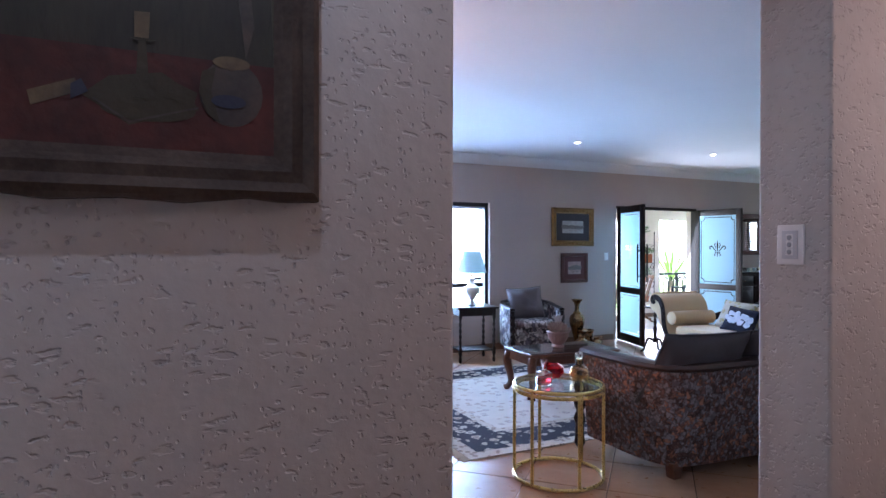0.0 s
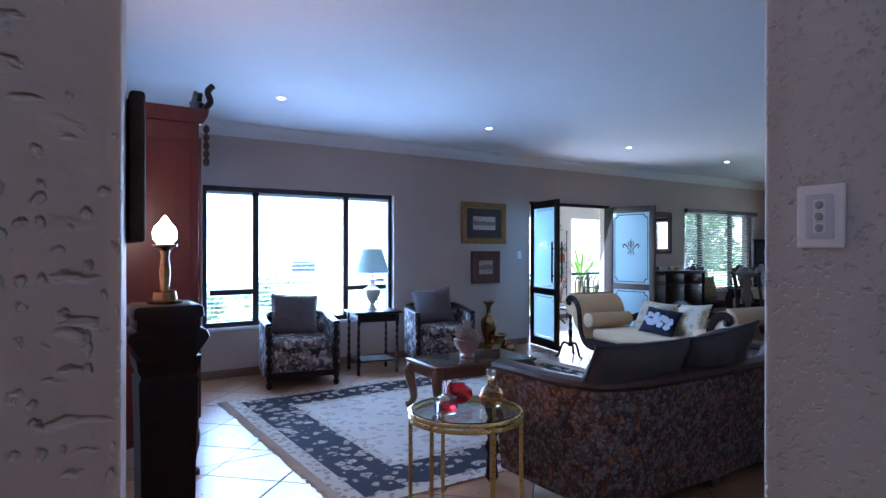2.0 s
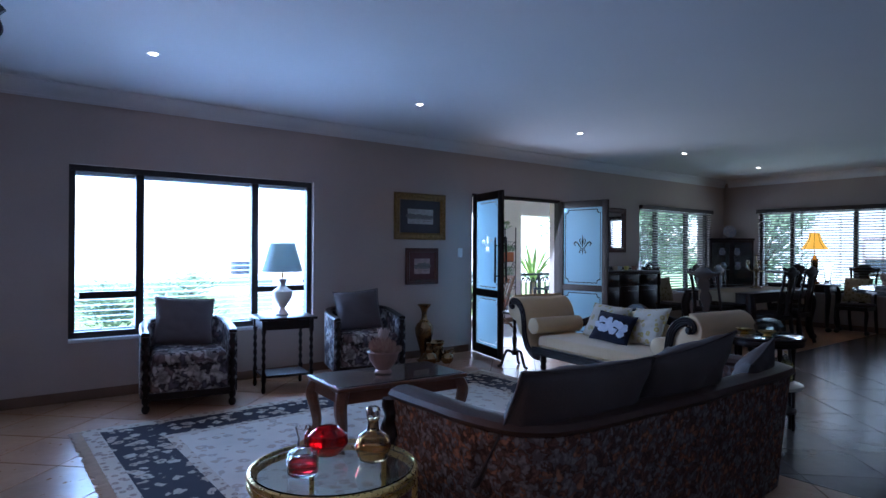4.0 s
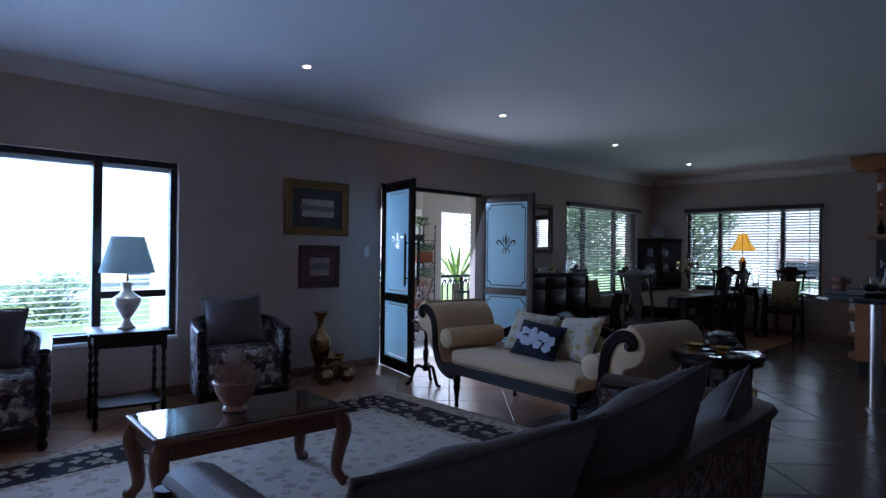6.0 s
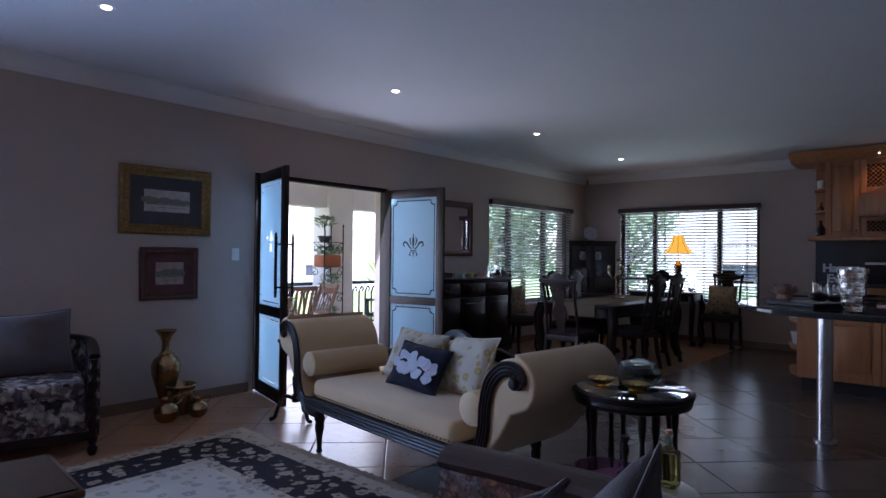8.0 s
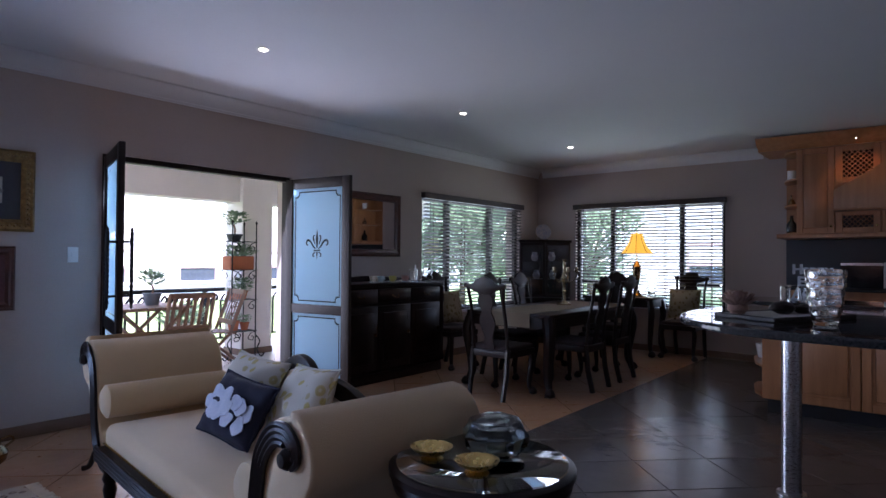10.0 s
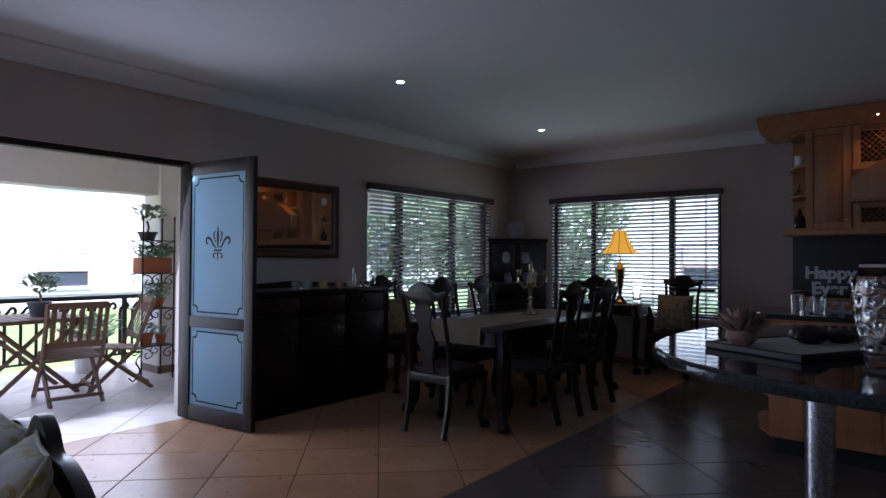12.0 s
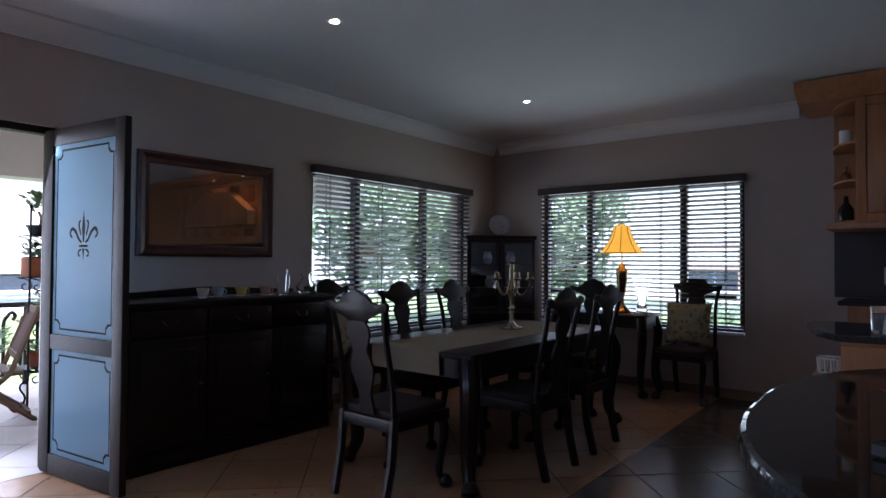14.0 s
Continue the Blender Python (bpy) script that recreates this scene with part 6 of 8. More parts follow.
head = dining_chair(pose(9.52, 5.64, 0, 0, 0, 90), "dark carved splat-back dining chair at the table")
for x, y, r in ((10.34, 5.27, 180), (11.00, 5.27, 180), (10.42, 6.12, 0), (11.08, 6.12, 0), (11.95, 5.66, -90)):
    copy_thing(head, pose(x, y, 0, 0, 0, r))
cw = copy_thing(head, pose(10.38, 6.95, 0, 0, 0, -4))
tagged(cw, "dark carved dining chair with a leaf cushion against the wall", "chair")
ce = copy_thing(head, pose(12.93, 5.02, 0, 0, 0, -93))
tagged(ce, "dark carved dining chair with a leaf cushion at the window", "chair")
cushion("olive leaf-pattern cushion propped on a dining chair", pose(10.38, 6.98, 0.715, -12, 0, -4), 0.42, 0.40, 0.12, OLIVELEAF, 31)
cushion("olive leaf-pattern cushion propped on a dining chair", pose(12.96, 5.02, 0.715, -12, 0, -93), 0.42, 0.40, 0.12, OLIVELEAF, 32)

dt = leg_table("dining_table", "long dark wooden dining table with claw feet", pose(10.68, 5.70, 0), 2.0, 0.98, 0.775, BLACKWOOD, BLACKWOOD, 0.11, 0.042, 0.10, 0.035, True, 0.02)
LINEN = material("linen_runner", (0.27, 0.225, 0.16), 0.9, scale=6, fine=220, bump=0.25, amount=0.3)
rn = thing("table_runner", "beige woven runner draped along the dining table", "runner")
part("cloth", box_bm(9.72, 11.64, 5.43, 5.97, 0.7755, 0.779, 0.001, 1), LINEN, rn)
part("drop", box_bm(9.672, 9.677, 5.43, 5.97, 0.64, 0.7785, 0.001, 1), LINEN, rn)
part("drop_fold", box_bm(9.672, 9.722, 5.43, 5.97, 0.7757, 0.7792, 0.0005, 1), LINEN, rn)

cd = thing("candelabrum", "ornate five-branched silver-gilt candelabrum on the table", "candelabrum", pose(10.95, 5.74, 0.7795) @ Matrix.Diagonal((1.25, 1.25, 1.38, 1)))
SILVER = material("tarnished_silver", (0.55, 0.45, 0.30), 0.25, 1.0, scale=20, fine=120, bump=0.05)
part("stem", lathe_bm([(0.065, 0), (0.068, 0.008), (0.03, 0.02), (0.014, 0.04), (0.012, 0.10), (0.022, 0.115), (0.012, 0.13), (0.014, 0.17), (0.03, 0.2), (0.034, 0.22), (0.02, 0.25), (0.012, 0.27), (0.016, 0.33), (0.011, 0.36), (0.022, 0.375), (0.014, 0.38)], 18), SILVER, cd)
for k in range(5):
    a = 72 * k + 12
    ar = part("branch", tube_bm(curve_points([(0.015, 0, 0.23), (0.05, 0, 0.19), (0.09, 0, 0.21), (0.11, 0, 0.255), (0.11, 0, 0.275)], 5), 0.006, 6), SILVER, cd, m=pose(0, 0, 0, 0, 0, a))
    part("cup", lathe_bm([(0.008, 0.27), (0.026, 0.278), (0.028, 0.283), (0.014, 0.288), (0.016, 0.315), (0.013, 0.315)], 14, (0.11, 0, 0)), SILVER, ar)
    part("drop", lathe_bm([(0.001, 0.225), (0.007, 0.235), (0.004, 0.25), (0.001, 0.265)], 8, (0.125, 0, 0)), CLEAR, ar, "glass drop")

# sideboard
sb = thing("sideboard", "massive dark carved sideboard with doors and drawers", "sideboard", pose(8.58, 6.92, 0))
SW, SD = 1.58, 0.50
part("top", box_bm(-0.02, SW + 0.02, -0.02, SD, 1.0, 1.035, 0.008, 3), BLACKWOOD, sb)
part("body", box_bm(0, SW, 0.012, SD - 0.005, 0.10, 1.0, 0.004, 1), BLACKWOOD, sb)
part("plinth", box_bm(0.01, SW - 0.01, -0.005, SD - 0.02, 0.0, 0.10, 0.008, 2), BLACKWOOD, sb)
part("backboard", prism_bm([(0.0, 1.035), (0.0, 1.06), (0.3, 1.075), (0.79, 1.10), (1.28, 1.075), (SW, 1.06), (SW, 1.035)], 0.02, 'y', SD - 0.025, 0.004), BLACKWOOD, sb)
for k in range(3):
    a = 0.03 + k * (SW - 0.06) / 3
    b = a + (SW - 0.06) / 3 - 0.02
    dr = part("drawer", box_bm(a, b, -0.006, 0.012, 0.83, 0.975, 0.005, 2), BLACKWOOD, sb)
    part("drop_handle", tube_bm(curve_points([((a + b) / 2 - 0.045, -0.008, 0.915), ((a + b) / 2 - 0.03, -0.03, 0.89), ((a + b) / 2 + 0.03, -0.03, 0.89), ((a + b) / 2 + 0.045, -0.008, 0.915)], 5), 0.005, 6), DARKBRASS, dr, "brass drop handle")
    dr = part("door", box_bm(a, b, -0.006, 0.012, 0.14, 0.80, 0.005, 2), BLACKWOOD, sb)
    part("panel", box_bm(a + 0.06, b - 0.06, -0.016, -0.006, 0.21, 0.73, 0.007, 2), BLACKWOOD, dr)
    part("escutcheon", lathe_bm([(0.018, 0), (0.018, 0.003), (0.006, 0.004), (0.009, 0.02), (0.001, 0.024)], 12), DARKBRASS, dr, m=pose(b - 0.035, -0.006, 0.5, 90, 0, 0))
for x in (0.0, SW):
    part("pilaster", lathe_bm([(0.03, 0.12), (0.036, 0.16), (0.022, 0.22), (0.03, 0.55), (0.022, 0.78), (0.034, 0.82), (0.03, 0.98)], 14, (x, 0.01, 0)), BLACKWOOD, sb)

CUPY = material("yellow_china", (0.62, 0.52, 0.16), 0.3, bump=0.02)
CUPB = material("pale_blue_china", (0.45, 0.55, 0.62), 0.3, bump=0.02)
CUPP = material("pink_china", (0.52, 0.28, 0.22), 0.3, bump=0.02)
CUPC = material("cream_china", (0.55, 0.46, 0.34), 0.3, bump=0.02)
for x, mt, lb in ((9.13, CUPC, "cream tea cup and saucer on the sideboard"), (9.24, CUPB, "pale blue tea cup and saucer on the sideboard"), (9.42, CUPY, "yellow tea cup and saucer on the sideboard"), (9.62, CUPP, "pink tea cup and saucer on the sideboard")):
    cup = thing("tea_cup", lb, "cup", pose(x, 7.02, 1.0355), group="tea cups")
    part("saucer", lathe_bm([(0.03, 0), (0.035, 0.003), (0.07, 0.012), (0.068, 0.015), (0.03, 0.007)], 24), PORCELAIN, cup, "white saucer")
    part("cup", lathe_bm([(0.02, 0.008), (0.024, 0.012), (0.036, 0.04), (0.043, 0.072), (0.040, 0.072), (0.03, 0.03), (0.015, 0.016)], 24), mt, cup)
    part("handle", tube_bm(curve_points([(0.038, 0, 0.058), (0.062, 0, 0.055), (0.058, 0, 0.03), (0.034, 0, 0.03)], 5), 0.004, 6), mt, cup)
gv = thing("glass_vase", "clear glass vase with a stirrer on the sideboard", "vase", pose(9.80, 7.05, 1.0355))
part("body", lathe_bm([(0.04, 0), (0.045, 0.01), (0.05, 0.14), (0.047, 0.14), (0.042, 0.014), (0.02, 0.01)], 24), CLEAR, gv)
part("stirrer", tube_bm([(0.02, 0, 0.02), (0.035, 0, 0.19)], 0.006, 8), CLEAR, gv)
gp = thing("glass_jug", "round clear glass jug on the sideboard", "jug", pose(10.02, 7.05, 1.0355))
part("body", lathe_bm([(0.05, 0), (0.075, 0.02), (0.08, 0.06), (0.05, 0.1), (0.035, 0.12), (0.045, 0.16), (0.042, 0.16), (0.03, 0.12), (0.045, 0.1), (0.074, 0.06), (0.068, 0.024), (0.03, 0.012)], 28), CLEAR, gp)
part("handle", tube_bm(curve_points([(0.04, 0, 0.15), (0.10, 0, 0.14), (0.10, 0, 0.08), (0.072, 0, 0.07)], 5), 0.007, 8), CLEAR, gp)

# corner cabinet
CHINA = material("dim_china", (0.34, 0.31, 0.29), 0.3, second=(0.16, 0.17, 0.24), scale=30, fine=90, bump=0.02, coat=0.3)
cc = thing("corner_cabinet", "dark wooden corner cabinet with glazed doors and china", "cabinet", pose(12.97, 7.16, 0, 0, 0, -45))
KW = 0.40
part("body", prism_bm([(-KW, -0.05), (KW, -0.05), (KW, 0.0), (0.06, 0.32), (-0.06, 0.32), (-KW, 0.0)], 0.7, 'z', 0.0, 0.004), BLACKWOOD, cc)
part("back", prism_bm([(-KW, 0.0), (-KW + 0.02, -0.0), (0, 0.30), (KW - 0.02, 0.0), (KW, 0.0), (0.06, 0.32), (-0.06, 0.32)], 0.86, 'z', 0.7), BLACKWOOD, cc)
part("top", prism_bm([(-KW - 0.02, -0.07), (KW + 0.02, -0.07), (KW + 0.02, 0.01), (0.06, 0.34), (-0.06, 0.34), (-KW - 0.02, 0.01)], 0.045, 'z', 1.56, 0.006), BLACKWOOD, cc)
for z in (0.98, 1.26):
    part("shelf", prism_bm([(-KW + 0.02, -0.03), (KW - 0.02, -0.03), (0.03, 0.28), (-0.03, 0.28)], 0.014, 'z', z), BLACKWOOD, cc)
for s in (-1, 1):
    gd = part("glazed_door", box_bm(min(0.004 * s, s * KW), max(0.004 * s, s * KW), -0.06, -0.05, 0.72, 0.76), BLACKWOOD, cc)
    part("door_rail", box_bm(min(0.004 * s, s * KW), max(0.004 * s, s * KW), -0.06, -0.05, 1.52, 1.56), BLACKWOOD, gd)
    for xx in (0.022, KW - 0.018):
        part("door_stile", box_bm(s * xx - 0.018, s * xx + 0.018, -0.06, -0.05, 0.76, 1.52), BLACKWOOD, gd)
    pane = part("pane", box_bm(min(s * 0.04, s * (KW - 0.036)), max(s * 0.04, s * (KW - 0.036)), -0.056, -0.054, 0.76, 1.52), PANE, gd, smooth=False)
    pane.visible_shadow = False
    part("lower_door", box_bm(min(0.004 * s, s * KW), max(0.004 * s, s * KW), -0.06, -0.05, 0.06, 0.68, 0.004, 1), BLACKWOOD, cc)
for x, y, z, lb in ((-0.15, 0.02, 1.2745, "china jug inside the corner cabinet"), (0.14, 0.02, 0.9945, "china teapot inside the corner cabinet"), (-0.12, 0.03, 0.9945, "china bowl inside the corner cabinet"), (0.13, 0.03, 1.2745, "china vase inside the corner cabinet")):
    q = cc.matrix_world @ Vector((x, y, z))
    ch = thing("china_piece", lb, "china", pose(*q), group="cabinet china")
    part("body", lathe_bm([(0.03, 0), (0.05, 0.03), (0.058, 0.07), (0.035, 0.11), (0.045, 0.14), (0.04, 0.14), (0.03, 0.11)], 18), CHINA, ch)
q = cc.matrix_world @ Vector((0.0, 0.06, 1.6055))
pl = thing("display_plate", "white scalloped china plate standing on the cabinet", "plate", pose(*q, 0, 0, -45))
part("plate", lathe_bm([(0.06, 0), (0.08, 0.006), (0.125, 0.02), (0.122, 0.026), (0.07, 0.01), (0.001, 0.008)], 40, flute=0.03, flutes=10), CHINA, pl, m=pose(0, 0.02, 0.125, 76, 0, 0))
part("easel", tube_bm([(-0.05, -0.05, 0.005), (-0.05, 0.06, 0.006), (0.05, 0.06, 0.006), (0.05, -0.05, 0.005)], 0.005, 6), BLACKWOOD, pl)

# console table with the amber lamp
leg_table("console_table", "dark wooden console table with claw feet at the window", pose(12.90, 5.84, 0, 0, 0, 90), 1.02, 0.50, 0.79, BLACKWOOD, BLACKWOOD, 0.10, 0.03, 0.08, 0.03, True)
al = thing("table_lamp", "amber bell-shaded table lamp glowing on the console", "lamp", pose(12.93, 5.66, 0.79))
part("base", lathe_bm([(0.085, 0), (0.09, 0.014), (0.07, 0.025), (0.05, 0.05), (0.025, 0.09), (0.022, 0.13), (0.04, 0.21), (0.056, 0.34), (0.06, 0.42), (0.036, 0.455), (0.03, 0.475), (0.012, 0.50)], 24), DARKBRASS, al)
part("stem", lathe_bm([(0.008, 0.50), (0.008, 0.64)], 10), BRASS, al)
part("shade", shade_bm(0.215, 0.075, 0.60, 0.88, 0.028), YELLOWSHADE, al, "glowing amber bell shade")
for k in range(8):
    a = math.tau * k / 8 + 0.3
    part("shade_rib", tube_bm([((0.216 - 0.14 * u - 0.028 * math.sin(math.pi * u)) * math.cos(a), (0.216 - 0.14 * u - 0.028 * math.sin(math.pi * u)) * math.sin(a), 0.60 + 0.28 * u) for u in (0, 0.2, 0.4, 0.6, 0.8, 1.0)], 0.0035, 6), DARKBRASS, al, "dark braid seam")
part("shade_hem", tube_bm([(0.217 * math.cos(math.tau * k / 32), 0.217 * math.sin(math.tau * k / 32), 0.602) for k in range(33)], 0.005, 6), DARKBRASS, al, "dark braid hem")
part("finial", lathe_bm([(0.006, 0.88), (0.014, 0.895), (0.008, 0.91), (0.001, 0.93)], 12), BRASS, al)
lamp("amber_lamp_bulb", 'POINT', (12.93, 5.66, 1.58), 0.3, (1.0, 0.66, 0.32), 0.04)
ev = thing("glass_vase", "tall clear cut-glass vase on the console", "vase", pose(12.95, 5.46, 0.793) @ Matrix.Diagonal((1.1, 1.1, 1.4, 1)))
part("body", lathe_bm([(0.05, 0), (0.055, 0.02), (0.04, 0.06), (0.055, 0.16), (0.085, 0.25), (0.08, 0.25), (0.048, 0.16), (0.03, 0.06), (0.02, 0.03)], 20, flute=0.03, flutes=10), CLEAR, ev)
lc = thing("lace_cloth", "small patterned cloth on the console edge", "cloth")
part("cloth", box_bm(12.68, 13.10, 5.36, 5.55, 0.7905, 0.793, 0.001, 1), motif_material("lace_pattern", (0.03, 0.03, 0.03), (0.5, 0.48, 0.45), 26, 0.4), lc)

# ---------------------------------------------------------------- kitchen
bt = thing("bar_counter", "black granite bar top with a rounded end on a steel pole", "counter")


def bar_outline(cx, cy, rx, ry, south, n=40, e=2.4):
    pts = []
    for k in range(n + 1):
        a = math.pi * k / n
        c, s = math.cos(a), math.sin(a)
        pts.append((cx + rx * abs(c) ** (2 / e) * (1 if c >= 0 else -1), cy + ry * abs(s) ** (2 / e)))
    return pts + [(cx - rx, south), (cx + rx, south)]


part("granite_top", prism_bm(bar_outline(8.42, 2.60, 0.90, 0.94, 0.4), 0.04, 'z', 0.965, 0.012), GRANITE, bt, smooth=12)
part("pole", lathe_bm([(0.075, 0), (0.075, 0.012), (0.05, 0.016), (0.05, 0.955), (0.08, 0.958), (0.08, 0.964)], 28, (8.52, 3.03, 0)), CHROME, bt, "brushed steel pole")
part("support_wall", box_bm(8.55, 8.75, 0.42, 1.6, 0, 0.964), WALL, bt, "plastered support")

isl = thing("island_cabinet", "oak kitchen base units with panelled doors and granite top", "cabinet")
IX, IY = 10.45, 3.57
part("granite_top", prism_bm([(IX - 0.03, -0.6), (IX - 0.03, IY + 0.02), (IX + 0.15, IY + 0.12), (IX + 0.55, IY + 0.21), (IX + 0.75, IY + 0.21), (IX + 0.75, -0.6)], 0.035, 'z', 0.92, 0.006), GRANITE, isl, smooth=12)
part("carcass", box_bm(IX + 0.02, IX + 0.70, -0.55, IY, 0.12, 0.92), OAK, isl)
part("plinth", box_bm(IX + 0.07, IX + 0.66, -0.5, IY - 0.03, 0.0, 0.12), SPLASH, isl)
y = IY
for k in range(7):
    w = 0.21 if k == 0 else 0.5
    y0 = y - w
    if k == 0:
        part("end_panel", box_bm(IX, IX + 0.02, y0 + 0.002, y, 0.12, 0.90, 0.003, 1), OAK, isl)
    else:
        dr = part("drawer", box_bm(IX - 0.002, IX + 0.02, y0 + 0.003, y - 0.003, 0.76, 0.90, 0.004, 1), OAK, isl)
        part("knob", lathe_bm([(0.006, 0), (0.006, 0.014), (0.014, 0.022), (0.001, 0.028)], 12), BRASS, dr, m=pose(IX - 0.002, (y + y0) / 2, 0.83, 0, -90, 0))
        d = part("door", box_bm(IX - 0.002, IX + 0.02, y0 + 0.003, y - 0.003, 0.12, 0.75, 0.004, 1), OAK, isl)
        for a0, a1, c0, c1 in ((y0 + 0.003, y0 + 0.07, 0.12, 0.75), (y - 0.07, y - 0.003, 0.12, 0.75)):
            part("door_stile", box_bm(IX - 0.012, IX - 0.002, a0, a1, c0, c1, 0.004, 1), OAK, d)
        for c0, c1 in ((0.12, 0.19), (0.68, 0.75)):
            part("door_rail", box_bm(IX - 0.011, IX - 0.002, y0 + 0.07, y - 0.07, c0, c1, 0.004, 1), OAK, d)
        part("raised_panel", box_bm(IX - 0.010, IX - 0.002, y0 + 0.09, y - 0.09, 0.21, 0.66, 0.012, 2), OAK, d)
    y = y0
# open end shelves
for z in (0.12, 0.38, 0.66):
    part("end_shelf", prism_bm([(IX + 0.03, IY), (IX + 0.17, IY + 0.09), (IX + 0.55, IY + 0.18), (IX + 0.70, IY + 0.18), (IX + 0.70, IY)], 0.018, 'z', z, 0.003), OAK, isl)
wpt = thing("white_pot", "white ceramic pot on the island's end shelf", "pot", pose(IX + 0.52, IY + 0.085, 0.3985))
part("body", lathe_bm([(0.05, 0), (0.055, 0.01), (0.075, 0.13), (0.07, 0.13), (0.05, 0.02)], 24), PORCELAIN, wpt)
wbk = thing("wire_basket", "small white slatted basket on the island's end shelf", "basket", pose(IX + 0.52, IY + 0.085, 0.6785))
part("body", lathe_bm([(0.06, 0), (0.065, 0.006), (0.07, 0.02), (0.02, 0.012)], 20), PORCELAIN, wbk)
for k in range(14):
    a = 2 * math.pi * k / 14
    part("slat", tube_bm([(0.066 * math.cos(a), 0.066 * math.sin(a), 0.008), (0.072 * math.cos(a), 0.072 * math.sin(a), 0.09)], 0.005, 5), PORCELAIN, wbk)
part("rim", tube_bm([(0.072 * math.cos(2 * math.pi * k / 24), 0.072 * math.sin(2 * math.pi * k / 24), 0.09) for k in range(25)], 0.005, 6), PORCELAIN, wbk)

# units along the east wall
eb = thing("wall_base_unit", "dark-topped kitchen base units along the wall", "cabinet")
part("granite_top", box_bm(12.58, EAST - 0.002, -1.9, 3.78, 0.97, 1.005, 0.008, 2), GRANITE, eb, smooth=12)
part("carcass", box_bm(12.64, EAST - 0.002, -1.9, 3.72, 0.0, 0.97, 0.004, 1), OAK, eb)
solid("splashback", box_bm(EAST - 0.014, EAST - 0.001, -1.9, 3.86, 1.006, 1.60), SPLASH, "dark tiled splashback", "splashback")

uu = thing("wall_cabinet", "oak wall cabinets with lattice doors and carved cornice", "cabinet")
UX, UB, UT = 12.66, 1.62, 2.60
part("carcass", box_bm(UX + 0.022, EAST - 0.001, -0.6, 3.66, UB, UT), OAK, uu)
part("cornice", prism_bm([(UX - 0.05, 2.60), (UX - 0.07, 2.63), (UX - 0.16, 2.66), (UX - 0.20, 2.70), (UX - 0.22, 2.735), (EAST, 2.735), (EAST, 2.60)], 4.75, 'y', -0.7, 0.003), OAK, uu)
part("light_rail", box_bm(UX - 0.03, EAST - 0.002, -0.6, 3.86, UB - 0.05, UB - 0.001, 0.006, 2), OAK, uu)


def lattice(parent, x, y0, y1, z0, z1, pitch=0.052):
    """Crossed diagonal slats in a door opening, each a piece."""
    def seg(a, b, off):
        t = part("lattice_slat", tube_bm([(x + off, a[0], a[1]), (x + off, b[0], b[1])], 0.011, 4, flat=0.35), OAK, parent, smooth=False)
    w, h = y1 - y0, z1 - z0
    c = -h
    while c < w:
        for sgn in (0, 1):
            pts = []
            a = (max(c, 0.0), max(c, 0.0) - c)
            b = (min(w, c + h), min(w, c + h) - c)
            if b[0] - a[0] > 0.02:
                if sgn == 0:
                    seg((y0 + a[0], z0 + a[1]), (y0 + b[0], z0 + b[1]), 0.0)
                else:
                    seg((y1 - a[0], z0 + a[1]), (y1 - b[0], z0 + b[1]), 0.009)
        c += pitch


def cab_door(y0, y1, z0, z1, lat):
    d = part("door", box_bm(UX + 0.0, UX + 0.02, y0 + 0.003, y0 + 0.068, z0, z1, 0.004, 1), OAK, uu)
    part("door_stile", box_bm(UX + 0.0, UX + 0.02, y1 - 0.068, y1 - 0.003, z0, z1, 0.004, 1), OAK, d)
    for a, b in ((z0, z0 + 0.065), (z1 - 0.065, z1)):
        part("door_rail", box_bm(UX + 0.001, UX + 0.019, y0 + 0.068, y1 - 0.068, a, b, 0.004, 1), OAK, d)
    if lat:
        part("backing", box_bm(UX + 0.0195, UX + 0.0215, y0 + 0.06, y1 - 0.06, z0 + 0.06, z1 - 0.06), BLACKWOOD, d)
        lattice(d, UX + 0.008, y0 + 0.068, y1 - 0.068, z0 + 0.065, z1 - 0.065)
    else:
        part("raised_panel", box_bm(UX + 0.004, UX + 0.016, y0 + 0.075, y1 - 0.075, z0 + 0.072, z1 - 0.072, 0.006, 2), OAK, d)
    part("knob", lathe_bm([(0.006, 0), (0.006, 0.014), (0.013, 0.02), (0.001, 0.026)], 12), BRASS, d, m=pose(UX, y0 + 0.035, z0 + 0.08, 0, -90, 0))


cab_door(3.28, 3.66, UB, UT, False)
cab_door(2.86, 3.275, 2.18, UT, True)
cab_door(2.86, 3.275, UB, 1.88, True)
hood = part("hood", prism_bm([(3.272, 1.886), (3.272, 2.09), (2.70, 2.43), (1.95, 2.43), (1.38, 2.09), (1.38, 1.886)], 0.16, 'x', UX - 0.165, 0.006), OAK, uu, "oak extractor hood with sloping shoulders")
part("hood_rail", box_bm(UX - 0.185, UX - 0.001, 1.37, 3.282, 1.862, 1.885, 0.004, 1), OAK, hood)
cab_door(2.44, 2.855, 2.18, UT, True)
cab_door(2.44, 2.855, UB, 1.88, True)
cab_door(2.02, 2.435, UB, UT, False)
cab_door(1.6, 2.015, UB, UT, False)
cab_door(1.18, 1.595, UB, UT, False)
cab_door(0.76, 1.175, UB, UT, False)
